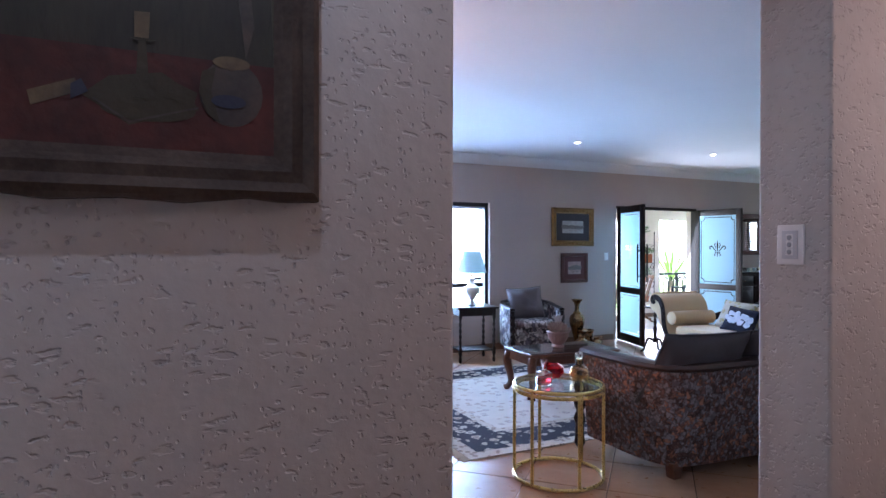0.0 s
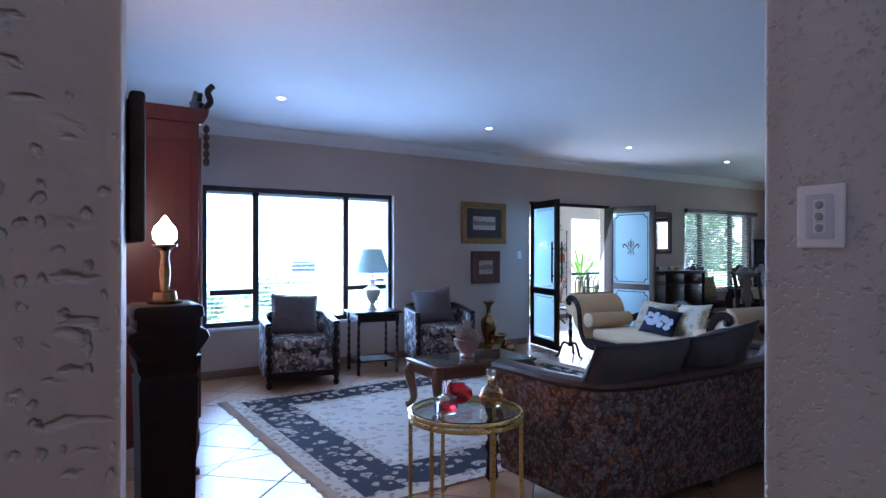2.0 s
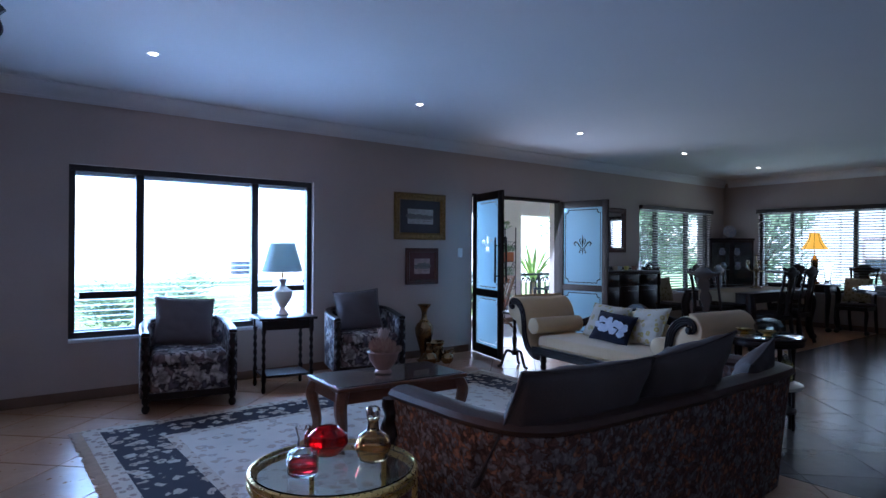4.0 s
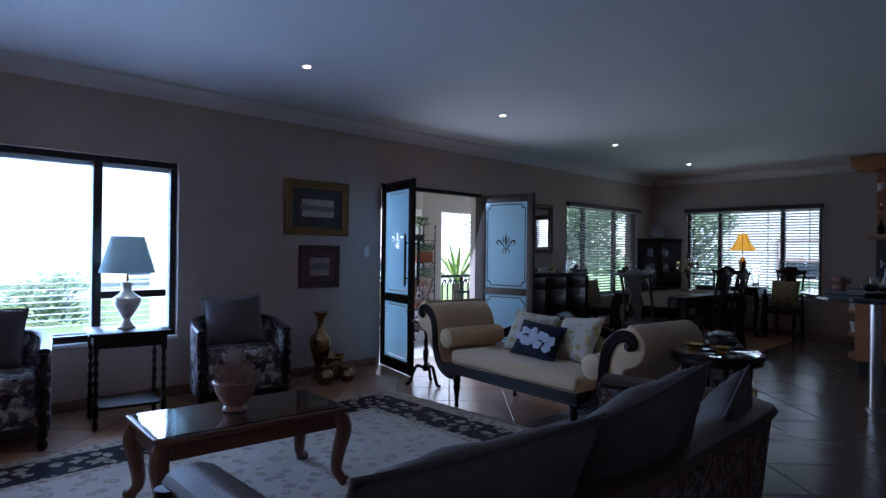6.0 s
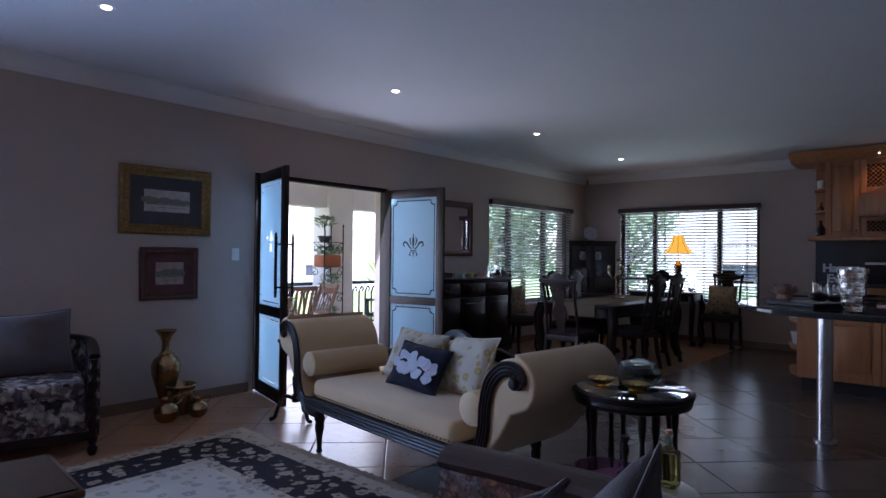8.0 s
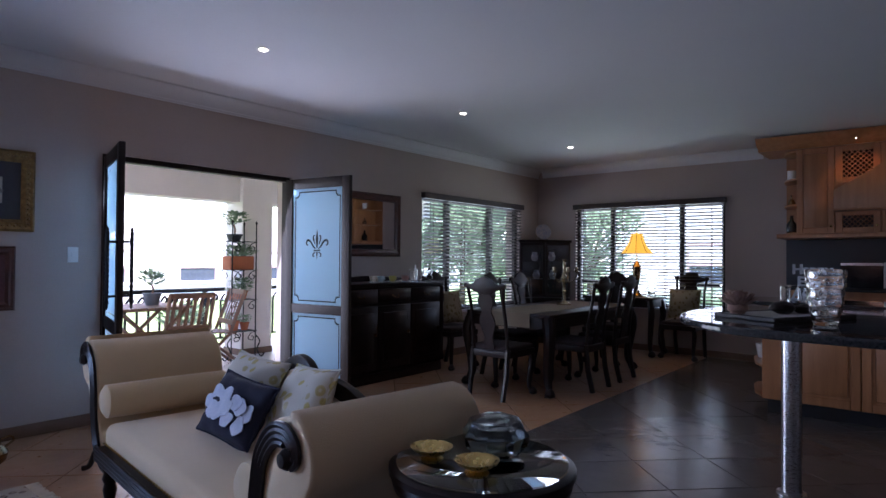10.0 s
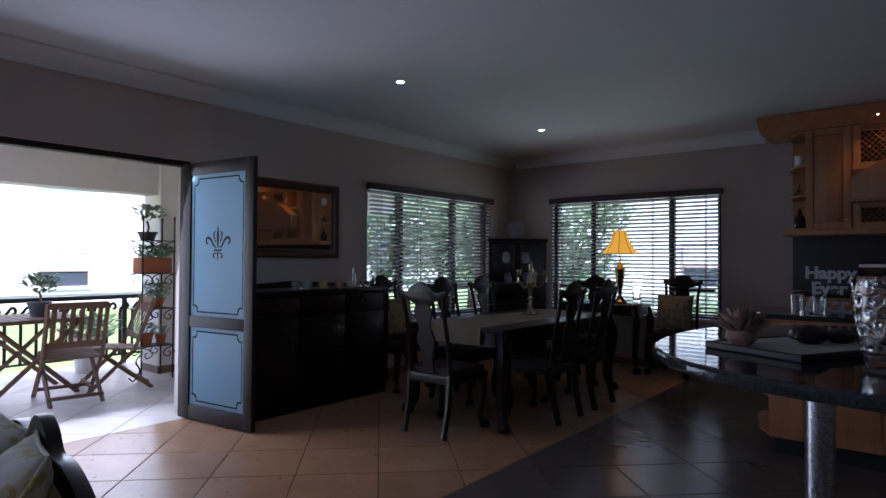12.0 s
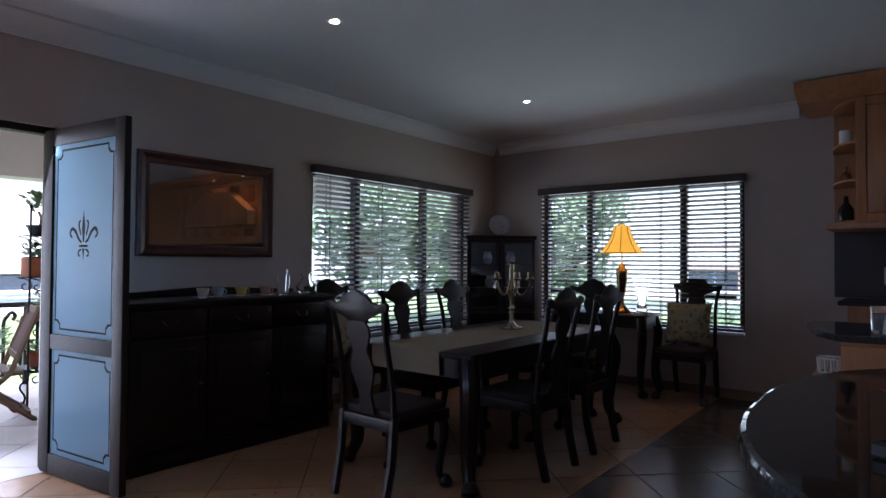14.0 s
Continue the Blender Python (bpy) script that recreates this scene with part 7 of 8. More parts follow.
# quarter-round open shelves at the end of the wall cabinets
for z in (UB, 1.95, 2.25, UT - 0.02):
    arc = [(EAST - 0.002, 3.66), (UX + 0.03, 3.66)] + [(EAST - 0.002 - (EAST - UX - 0.032) * math.cos(math.pi / 2 * k / 8), 3.66 + 0.20 * math.sin(math.pi / 2 * k / 8)) for k in range(1, 9)]
    part("end_shelf", prism_bm(arc, 0.02, 'z', z, 0.003), OAK, uu)
part("end_back", box_bm(EAST - 0.02, EAST - 0.003, 3.66, 3.855, UB + 0.02, UT - 0.02), OAK, uu)
WHITEMUG = PORCELAIN
for z, nm, lb, prof, mt in ((UB + 0.0205, "dark_bottle", "dark glass bottle on the cabinet's end shelf", [(0.05, 0), (0.055, 0.01), (0.055, 0.10), (0.02, 0.15), (0.016, 0.2), (0.02, 0.205)], material("dark_bottle_glass", (0.02, 0.012, 0.01), 0.1, bump=0)),
                        (1.9705, "brass_bell", "small brass bell on the cabinet's end shelf", [(0.05, 0), (0.042, 0.02), (0.03, 0.06), (0.012, 0.075), (0.008, 0.1), (0.012, 0.12)], DARKBRASS),
                        (2.2705, "white_mug", "white patterned mug on the cabinet's end shelf", [(0.04, 0), (0.045, 0.01), (0.047, 0.11), (0.043, 0.11), (0.04, 0.02)], PORCELAIN)):
    o = thing(nm, lb, nm.split("_")[1], pose(12.86, 3.74, z))
    part("body", lathe_bm(prof, 20), mt, o)
for yy in (3.07, 2.25):
    kl = thing("cabinet_spotlight", "small warm spotlight under the kitchen cornice", "spotlight", pose(UX - 0.11, yy, 2.652), group="cabinet spotlights")
    part("rim", lathe_bm([(0.028, 0.0), (0.034, -0.004), (0.034, 0.006), (0.026, 0.008)], 20), BRASS, kl)
    part("bulb", lathe_bm([(0.001, -0.007), (0.016, -0.005), (0.024, 0.0), (0.024, 0.004)], 16), BULB, kl, "lit warm bulb")
    lamp("cabinet_spot_beam", 'SPOT', (UX - 0.12, yy, 2.64), 1.7, (1.0, 0.55, 0.22), 0.02, (UX - 0.02, yy, 1.6), 95)

mw = thing("microwave_oven", "black and steel microwave oven on the kitchen counter", "microwave", pose(12.80, 2.72, 1.0055))
part("body", box_bm(0.0, 0.38, 0, 0.52, 0, 0.30, 0.006, 2), IRON, mw)
part("door", box_bm(-0.02, 0.0, 0.13, 0.52, 0.01, 0.29, 0.004, 1), material("black_glass", (0.01, 0.01, 0.012), 0.08, bump=0), mw)
part("steel_strip", box_bm(-0.024, -0.02, 0.13, 0.52, 0.255, 0.285, 0.002, 1), CHROME, mw)
part("control_panel", box_bm(-0.018, 0.0, 0.0, 0.127, 0.01, 0.29, 0.003, 1), CHROME, mw)

# things on the bar
BT = 1.0055
TRAY = material("dark_tray", (0.014, 0.010, 0.009), 0.5, bump=0.05)
tr = thing("serving_tray", "dark rectangular tray lined with white cloth on the bar", "tray", pose(8.27, 3.02, BT, 0, 0, -27))
part("base", box_bm(-0.30, 0.30, -0.17, 0.17, 0, 0.016, 0.004, 1), TRAY, tr)
for a in ((-0.30, 0.30, -0.18, -0.166), (-0.30, 0.30, 0.166, 0.18), (-0.31, -0.296, -0.18, 0.18), (0.296, 0.31, -0.18, 0.18)):
    part("rim", box_bm(*a, 0.0, 0.024, 0.004, 1), TRAY, tr)
part("cloth", box_bm(-0.285, 0.285, -0.155, 0.155, 0.0165, 0.0215, 0.001, 1), material("white_tray_cloth", (0.52, 0.50, 0.48), 0.9, scale=10, fine=160, bump=0.2), tr, "white lining cloth")
STARFISH = material("dried_protea_pink", (0.33, 0.20, 0.145), 0.9, second=(0.17, 0.095, 0.07), scale=20, fine=90, bump=0.25)
sp = thing("dried_flower", "spiky dried pink protea lying on the tray", "dried flower", pose(8.06, 3.20, BT + 0.075))
rq = random.Random(5)
for ring, (count, tilt, reach) in enumerate(((26, 1.25, 0.105), (24, 0.95, 0.098), (20, 0.62, 0.085), (14, 0.3, 0.07))):
    for k in range(count):
        ph = math.tau * (k + 0.5 * (ring % 2)) / count + 0.1 * rq.random()
        th = tilt + 0.14 * (rq.random() - 0.5)
        L = reach * (0.9 + 0.2 * rq.random())
        d = Vector((math.sin(th) * math.cos(ph), math.sin(th) * math.sin(ph), math.cos(th)))
        up = Vector((0, 0, 0.016))
        bm = tube_bm([d * 0.012 - up, d * L * 0.45 - up * 0.9, d * L * 0.8 - up * 0.4, d * L], 0.0105, 6, taper=[0.5, 1.0, 0.8, 0.12], flat=0.3)
        part("petal", bm, STARFISH, sp)
part("heart", lathe_bm([(0.03, -0.054), (0.05, -0.03), (0.045, 0.0), (0.02, 0.03)], 14), STARFISH, sp)
for x, y, s in ((8.27, 3.03, 1.0), (8.37, 2.95, 0.8)):
    stn = thing("driftwood_piece", "dark rough seed pod lying on the tray", "seed pod", pose(x, y, BT + 0.046 * s + 0.006), group="seed pods")
    bm = bmesh.new()
    bmesh.ops.create_icosphere(bm, subdivisions=3, radius=0.06 * s)
    for v in bm.verts:
        v.co *= 1 + 0.22 * noise.noise(v.co * 40)
        v.co.z *= 0.55
        v.co.x *= 1.5
    part("body", bm, BLACKWOOD, stn, smooth=True)
ks = thing("glass_candlestick", "clear glass candlestick on the tray", "candlestick", pose(8.42, 2.87, BT + 0.022))
part("body", lathe_bm([(0.045, 0), (0.048, 0.006), (0.015, 0.02), (0.02, 0.05), (0.01, 0.07), (0.018, 0.1), (0.01, 0.13), (0.024, 0.16), (0.022, 0.19), (0.012, 0.19)], 20), CLEAR, ks)
bv = thing("crystal_vase", "heavy cut-crystal vase with round bosses on the bar", "vase", pose(7.98, 2.80, BT))
bm = bmesh.new()
seg, rows_n = 40, 30
rings = []
for j in range(rows_n + 1):
    u = j / rows_n
    base = 0.05 + 0.034 * u + 0.006 * math.sin(math.pi * u)
    ring = []
    for k in range(seg):
        a = 2 * math.pi * k / seg
        bump = 0.006 * abs(math.sin(5 * a + (math.pi / 2 if int(u * 6) % 2 else 0))) * abs(math.sin(6 * math.pi * u)) if u > 0.08 else 0
        ring.append(bm.verts.new(((base + bump) * math.cos(a), (base + bump) * math.sin(a), 0.262 * u)))
    rings.append(ring)
for j in range(rows_n, 1, -3):
    u = j / rows_n
    base = 0.042 + 0.034 * u + 0.006 * math.sin(math.pi * u)
    rings.append([bm.verts.new((base * math.cos(2 * math.pi * k / seg), base * math.sin(2 * math.pi * k / seg), 0.262 * u)) for k in range(seg)])
for p, q in zip(rings, rings[1:]):
    for k in range(seg):
        bm.faces.new((p[k], p[(k + 1) % seg], q[(k + 1) % seg], q[k]))
bm.faces.new(rings[0]), bm.faces.new(rings[-1])
part("body", bm, glass_material("crystal", (1, 1, 1), 0.0, 1.52), bv, smooth=50)
for k, (x, y) in enumerate(((10.62, 3.42), (10.70, 3.30))):
    tm = thing("glass_tumbler", "clear glass tumbler on the island counter", "glass", pose(x, y, 0.9555), group="tumblers")
    part("body", lathe_bm([(0.034, 0), (0.038, 0.01), (0.042, 0.13), (0.039, 0.13), (0.033, 0.016), (0.01, 0.014)], 20), CLEAR, tm)

# lettered sign
sg = thing("word_sign", "white cut-out letter sign on the island counter", "sign", pose(10.93, 3.42, 0.9555, 0, 0, -90))
SIGNW = material("white_sign_paint", (0.42, 0.42, 0.43), 0.5, bump=0.03, amount=0.1)
part("foot", box_bm(-0.02, 0.33, -0.02, 0.02, 0, 0.012), SIGNW, sg)
for text, z, sz, dx in (("Happy", 0.235, 0.12, 0.0), ("Ever", 0.125, 0.12, 0.04), ("After", 0.012, 0.125, 0.0)):
    cu = bpy.data.curves.new("letters", 'FONT')
    cu.body, cu.size, cu.extrude, cu.offset = text, sz, 0.01, 0.004
    tmp = new("letters_curve", cu)
    me = bpy.data.meshes.new_from_object(tmp.evaluated_get(bpy.context.evaluated_depsgraph_get()))
    bpy.data.objects.remove(tmp)
    me.materials.append(SIGNW)
    ob = new("word", me)
    ob.parent = sg
    ob.matrix_local = pose(dx, 0, z, 90, 0, 0)

# ---------------------------------------------------------------- patio
PLASTER = material("patio_plaster", (0.80, 0.74, 0.70), 0.85, scale=3, fine=90, bump=0.25, amount=0.2)
solid("patio_ceiling", box_bm(5.3, 13.0, NORTH + 0.251, 10.75, 2.42, 2.55), PLASTER, "plastered patio ceiling", "ceiling")
solid("patio_beam", box_bm(5.3, 13.0, 9.56, 9.84, 2.03, 2.419), PLASTER, "plastered patio beam", "beam")
solid("patio_column", box_bm(9.13, 9.60, 9.50, 9.90, 0.001, 2.418, 0.01, 2), PLASTER, "pale plastered patio column", "column")
solid("patio_skirting", box_bm(9.12, 9.61, 9.49, 9.91, 0.0015, 0.085, 0.002, 1), SKIRT, "brown tile skirting round the column", "skirting")
solid("wall_patio_west", box_bm(5.18, 5.3, 9.9, 10.75, -0.2, 2.55), PLASTER, "plastered patio end pier", "wall")

# balustrade
rl = thing("iron_balustrade", "black iron balustrade with scroll-topped bars", "railing")
RY = 10.55
part("top_rail", box_bm(5.3, 13.0, RY - 0.03, RY + 0.03, 0.80, 0.85, 0.004, 1), IRON, rl)
part("low_rail", box_bm(5.3, 13.0, RY - 0.012, RY + 0.012, 0.10, 0.125, 0.002, 1), IRON, rl)
barbm = bmesh.new()
tube_bm(curve_points([(0, 0, 0.12), (0, 0, 0.45), (0, 0, 0.64), (0.03, 0, 0.71), (0.07, 0, 0.75), (0.10, 0, 0.71), (0.075, 0, 0.67)], 4), 0.017, 6, bm=barbm)
barme = finish(barbm, True)
barme.materials.append(IRON)
x = 5.4
while x < 12.95:
    ob = new("baluster", barme)
    ob.parent = rl
    ob.location = (x, RY, 0)
    x += 0.15
for x in (5.34, 7.2, 9.2, 11.2):
    part("post", box_bm(x - 0.025, x + 0.025, RY - 0.025, RY + 0.025, 0.001, 0.80, 0.003, 1), IRON, rl)


def leaves(name, parent, at, radius, height, count, size, mat, seed, droop=0.2):
    """A clump of many small leaves on short stems."""
    rn_ = random.Random(seed)
    vs, fs = [], []
    for k in range(count):
        a, u = 2 * math.pi * rn_.random(), rn_.random()
        r = radius * math.sqrt(rn_.random()) * (0.5 + 0.7 * math.sin(math.pi * (0.15 + 0.75 * u)))
        c = Vector((at[0] + r * math.cos(a), at[1] + r * math.sin(a), at[2] + height * u))
        d = Vector((math.cos(a), math.sin(a), 0.7 - droop + 0.8 * (rn_.random() - 0.5))).normalized()
        s = d.cross(Vector((0, 0, 1))).normalized() * size * 0.32
        L = size * (0.7 + 0.6 * rn_.random())
        i = len(vs)
        vs += [tuple(c), tuple(c + d * L * 0.5 + s + Vector((0, 0, 0.1 * L))), tuple(c + d * L), tuple(c + d * L * 0.5 - s + Vector((0, 0, 0.1 * L)))]
        fs += [(i, i + 1, i + 2), (i, i + 2, i + 3)]
    me = bpy.data.meshes.new("leaves")
    me.from_pydata(vs, [], fs)
    me.materials.append(mat)
    ob = new(name, me)
    ob.parent = parent
    return ob


def potted(label, m, r, h, mat, plant_r, plant_h, count, size, seed, box=None, stem=0.0):
    p = thing("potted_plant", label, "plant", m, group="potted plants")
    if box:
        part("planter", box_bm(-box / 2, box / 2, -r, r, 0, h, 0.012, 2), mat, p)
        part("soil", box_bm(-box / 2 + 0.015, box / 2 - 0.015, -r + 0.015, r - 0.015, h, h + 0.003), SKIRT, p)
    else:
        part("pot", lathe_bm([(r * 0.7, 0), (r * 0.72, 0.01), (r * 0.95, h * 0.8), (r * 1.05, h * 0.82), (r * 1.05, h), (r * 0.9, h), (r * 0.88, h * 0.9)], 20), mat, p)
        part("soil", lathe_bm([(r * 0.87, h * 0.88), (r * 0.86, h * 0.9), (0.002, h * 0.91)], 16), SKIRT, p)
    if stem:
        part("stem", tube_bm(curve_points([(0, 0, h * 0.9), (0.015, 0.01, h + stem * 0.5), (-0.01, 0, h + stem)], 4), 0.012, 7), TEAK, p)
    leaves("foliage", p, (0, 0, h * 0.9 + stem), plant_r, plant_h, count, size, LEAF, seed)
    return p


# tiered plant stand
pst = thing("plant_stand", "tall black wrought-iron corner stand with four shelves", "plant stand", pose(8.97, 9.33, 0))
for sx, sy in ((-0.17, -0.14), (0.17, -0.14), (0.17, 0.14)):
    part("post", tube_bm([(sx, sy, 0.0), (sx, sy, 1.72)], 0.009, 6), IRON, pst)
    part("finial", lathe_bm([(0.006, 1.72), (0.016, 1.735), (0.002, 1.765)], 10, (sx, sy, 0)), IRON, pst)
SHELVES = (0.36, 0.76, 1.14, 1.50)
for z in SHELVES:
    sh = part("shelf", box_bm(-0.19, 0.19, -0.15, 0.15, z - 0.006, z, 0.002, 1), IRON, pst)
    for s in (-1, 1):
        for y in (-0.15, 0.15):
            part("scroll", tube_bm(curve_points([(s * 0.17, y, z - 0.01), (s * 0.10, y, z - 0.03), (s * 0.06, y, z - 0.09), (s * 0.12, y, z - 0.12), (s * 0.14, y, z - 0.08), (s * 0.11, y, z - 0.065)], 4), 0.006, 5), IRON, sh)
for s in (-1, 1):
    part("foot_scroll", tube_bm(curve_points([(s * 0.17, -0.15, 0.30), (s * 0.23, -0.15, 0.22), (s * 0.19, -0.15, 0.12), (s * 0.25, -0.15, 0.02), (s * 0.30, -0.15, 0.06)], 4), 0.008, 6), IRON, pst)
BLACKPOT = material("black_plastic_pot", (0.03, 0.03, 0.035), 0.5, bump=0.05)
PX, PY = 8.97, 9.33
potted("succulent in a black bowl on the plant stand", pose(PX - 0.06, PY, SHELVES[3] + 0.001), 0.10, 0.09, BLACKPOT, 0.12, 0.16, 120, 0.07, 41, stem=0.12)
potted("green plant in a terracotta trough on the plant stand", pose(PX, PY, SHELVES[2] + 0.001), 0.10, 0.17, TERRACOTTA, 0.16, 0.14, 160, 0.08, 42, box=0.34)
potted("bushy herb in a terracotta pot on the plant stand", pose(PX + 0.04, PY, SHELVES[1] + 0.001), 0.09, 0.11, TERRACOTTA, 0.12, 0.16, 180, 0.06, 43)
potted("small herb in a terracotta pot on the plant stand", pose(PX - 0.10, PY - 0.02, SHELVES[1] + 0.001), 0.055, 0.10, TERRACOTTA, 0.05, 0.05, 40, 0.04, 44)
potted("young herb in a terracotta pot on the plant stand", pose(PX - 0.06, PY, SHELVES[0] + 0.001), 0.075, 0.13, TERRACOTTA, 0.07, 0.10, 70, 0.06, 45)
potted("young herb in a terracotta pot on the plant stand", pose(PX + 0.10, PY, SHELVES[0] + 0.001), 0.06, 0.10, TERRACOTTA, 0.06, 0.09, 60, 0.05, 46)

# slatted patio furniture
ptb = thing("patio_table", "weathered teak slatted folding patio table", "table", pose(7.83, 9.45, 0))
for k in range(9):
    u = -0.36 + 0.09 * k
    part("slat", box_bm(u - 0.038, u + 0.038, -0.40, 0.40, 0.715, 0.735, 0.003, 1), TEAK, ptb)
for y in (-0.28, 0.28):
    part("batten", box_bm(-0.38, 0.38, y - 0.02, y + 0.02, 0.69, 0.714, 0.003, 1), TEAK, ptb)
    for s in (-1, 1):
        part("leg", tube_bm([(s * 0.36, y, 0.0), (-s * 0.36, y + 0.03 * s, 0.70)], 0.022, 4), TEAK, ptb, smooth=False)


def folding_chair(m, label):
    """Slatted folding chair facing -y."""
    c = thing("patio_chair", label, "chair", m, group="patio chairs")
    for k in range(6):
        y = -0.2 + 0.075 * k
        part("seat_slat", box_bm(-0.22, 0.22, y - 0.03, y + 0.03, 0.42 - 0.006 * k, 0.438 - 0.006 * k, 0.003, 1), TEAK, c)
    for s in (-1, 1):
        part("frame_leg", tube_bm([(s * 0.235, -0.30, 0.0), (s * 0.235, 0.12, 0.40), (s * 0.235, 0.30, 0.90)], 0.02, 4), TEAK, c, smooth=False)
        part("cross_leg", tube_bm([(s * 0.205, 0.30, 0.0), (s * 0.205, -0.22, 0.42)], 0.019, 4), TEAK, c, smooth=False)
    for z, y in ((0.52, 0.165), (0.88, 0.293)):
        part("back_rail", box_bm(-0.235, 0.235, y - 0.012, y + 0.012, z - 0.03, z + 0.03, 0.003, 1), TEAK, c)
    for k in range(6):
        u = -0.18 + 0.072 * k
        part("back_slat", tube_bm([(u, 0.167, 0.53), (u, 0.291, 0.87)], 0.02, 4, flat=0.35), TEAK, c, smooth=False)
    for y, z in ((-0.25, 0.06), (0.25, 0.05)):
        part("stretcher", box_bm(-0.22, 0.22, y - 0.012, y + 0.012, z, z + 0.03), TEAK, c)
    return c


folding_chair(pose(8.02, 8.90, 0, 0, 0, 172), "weathered teak folding chair drawn up to the patio table")
folding_chair(pose(8.50, 9.10, 0, 0, 0, -100), "weathered teak folding chair beside the patio table")
folding_chair(pose(7.02, 9.35, 0, 0, 0, 75), "weathered teak folding chair beside the patio table")
potted("bonsai-like plant in a grey pot on the patio table", pose(7.93, 9.44, 0.736), 0.10, 0.14, material("grey_pot", (0.13, 0.14, 0.16), 0.5, bump=0.05), 0.14, 0.16, 170, 0.07, 51, stem=0.10)
potted("bushy green plant in a planter by the balustrade", pose(8.66, 10.22, 0), 0.16, 0.42, PLASTER, 0.26, 0.26, 320, 0.09, 52)

GREYWEAVE = material("grey_weave", (0.10, 0.11, 0.13), 0.7, scale=10, fine=160, bump=0.25)
lch = thing("patio_armchair", "grey woven armchair at the end of the patio", "chair", pose(9.95, 9.02, 0, 0, 0, 200))
part("seat", box_bm(-0.27, 0.27, -0.26, 0.26, 0.38, 0.44, 0.015, 2), GREYWEAVE, lch)
part("backrest", box_bm(-0.27, 0.27, 0.22, 0.28, 0.40, 0.80, 0.02, 3), GREYWEAVE, lch)
for s in (-1, 1):
    part("arm", box_bm(s * 0.29 - 0.02, s * 0.29 + 0.02, -0.26, 0.26, 0.62, 0.66, 0.008, 2), GREYWEAVE, lch)
    for y in (-0.24, 0.24):
        part("leg", box_bm(s * 0.29 - 0.02, s * 0.29 + 0.02, y - 0.02, y + 0.02, 0.0, 0.62, 0.004, 1), GREYWEAVE, lch)

# ---------------------------------------------------------------- outside
GRASS = material("lawn", (0.075, 0.12, 0.035), 0.9, second=(0.11, 0.14, 0.05), scale=0.6, fine=40, bump=0.3)
solid("ground", box_bm(-400, 400, -400, 600, -3.2, -2.9), GRASS, "open garden ground", "ground")
solid("lawn_terrace", box_bm(-6.0, 60, 10.76, 24.0, -2.9, -0.35), GRASS, "mown green lawn terrace", "lawn")
solid("lawn_terrace_east", box_bm(13.55, 60, -20, 10.74, -2.9, -0.3), GRASS, "mown green lawn terrace", "lawn")
HOUSEW = material("house_plaster", (0.80, 0.77, 0.72), 0.85, scale=0.7, fine=30, bump=0.15, amount=0.15)
ROOF = material("clay_roof_tile", (0.30, 0.13, 0.08), 0.8, scale=3, fine=30, bump=0.3)
PALEPINK = material("faded_window_paint", (0.46, 0.31, 0.28), 0.6, scale=5, fine=40, bump=0.05)
GLASSDARK = material("dark_window_pane", (0.05, 0.06, 0.08), 0.1, bump=0)


def house(label, x0, x1, y, depth, z0, z1, wins, roof_h=1.8, gable=False):
    h = thing("house", label, "house")
    part("wall", box_bm(x0, x1, y, y + depth, z0, z1), HOUSEW, h)
    part("roof", prism_bm([(x0 - 0.5, z1), (x1 + 0.5, z1), (x1 - 1.5, z1 + roof_h), (x0 + 1.5, z1 + roof_h)], depth + 1.0, 'y', y - 0.5), ROOF, h)
    part("string_course", box_bm(x0, x1, y - 0.08, y + 0.001, z0 + 3.0, z0 + 3.2), HOUSEW, h)
    for wx, wz, ww, wh in wins:
        w = part("window", box_bm(wx, wx + ww, y - 0.03, y + 0.02, wz, wz + wh), GLASSDARK, h)
        part("window_frame", box_bm(wx - 0.06, wx + ww + 0.06, y - 0.05, y - 0.031, wz + wh, wz + wh + 0.08), PALEPINK, w)
        part("sill", box_bm(wx - 0.1, wx + ww + 0.1, y - 0.12, y - 0.001, wz - 0.1, wz - 0.001), HOUSEW, w)
        n = max(1, int(ww / 0.9))
        for k in range(n + 1):
            u = wx + ww * k / n
            part("mullion", box_bm(u - 0.035, u + 0.035, y - 0.055, y - 0.0305, wz, wz + wh), PALEPINK, w)
        part("transom", box_bm(wx, wx + ww, y - 0.053, y - 0.0305, wz + wh * 0.45, wz + wh * 0.55), PALEPINK, w)
        part("blind", box_bm(wx + 0.04, wx + ww - 0.04, y - 0.0505, y - 0.031, wz + wh * 0.5, wz + wh - 0.02), HOUSEW, w)
    return h


house("pale plastered two-storey house across the garden", 4.0, 34.0, 25.0, 9.0, -2.9, 6.8, [(9.2, 0.35, 1.1, 1.1), (12.7, 0.35, 1.5, 1.1), (16.2, 0.35, 1.5, 1.1), (20, 0.35, 1.5, 1.1), (12.7, 3.9, 1.5, 1.3), (18, 3.9, 1.5, 1.3)])
house("pale plastered neighbouring house beyond the lawn", -14.0, 2.5, 24.5, 9.0, -2.9, 4.2, [(-8, 0.5, 1.6, 1.2)])
eh = house("pale neighbouring house seen through the east window", -8.0, 7.0, 0.0, 8.0, -2.9, 5.5, [(-5, 0.5, 1.6, 1.3), (0, 0.5, 1.6, 1.3), (3.2, 2.9, 1.6, 1.3)])
eh.matrix_world = pose(26.0, 4.0, 0, 0, 0, -90)
BARK = material("tree_bark", (0.12, 0.08, 0.05), 0.9, scale=8, fine=50, bump=0.4)


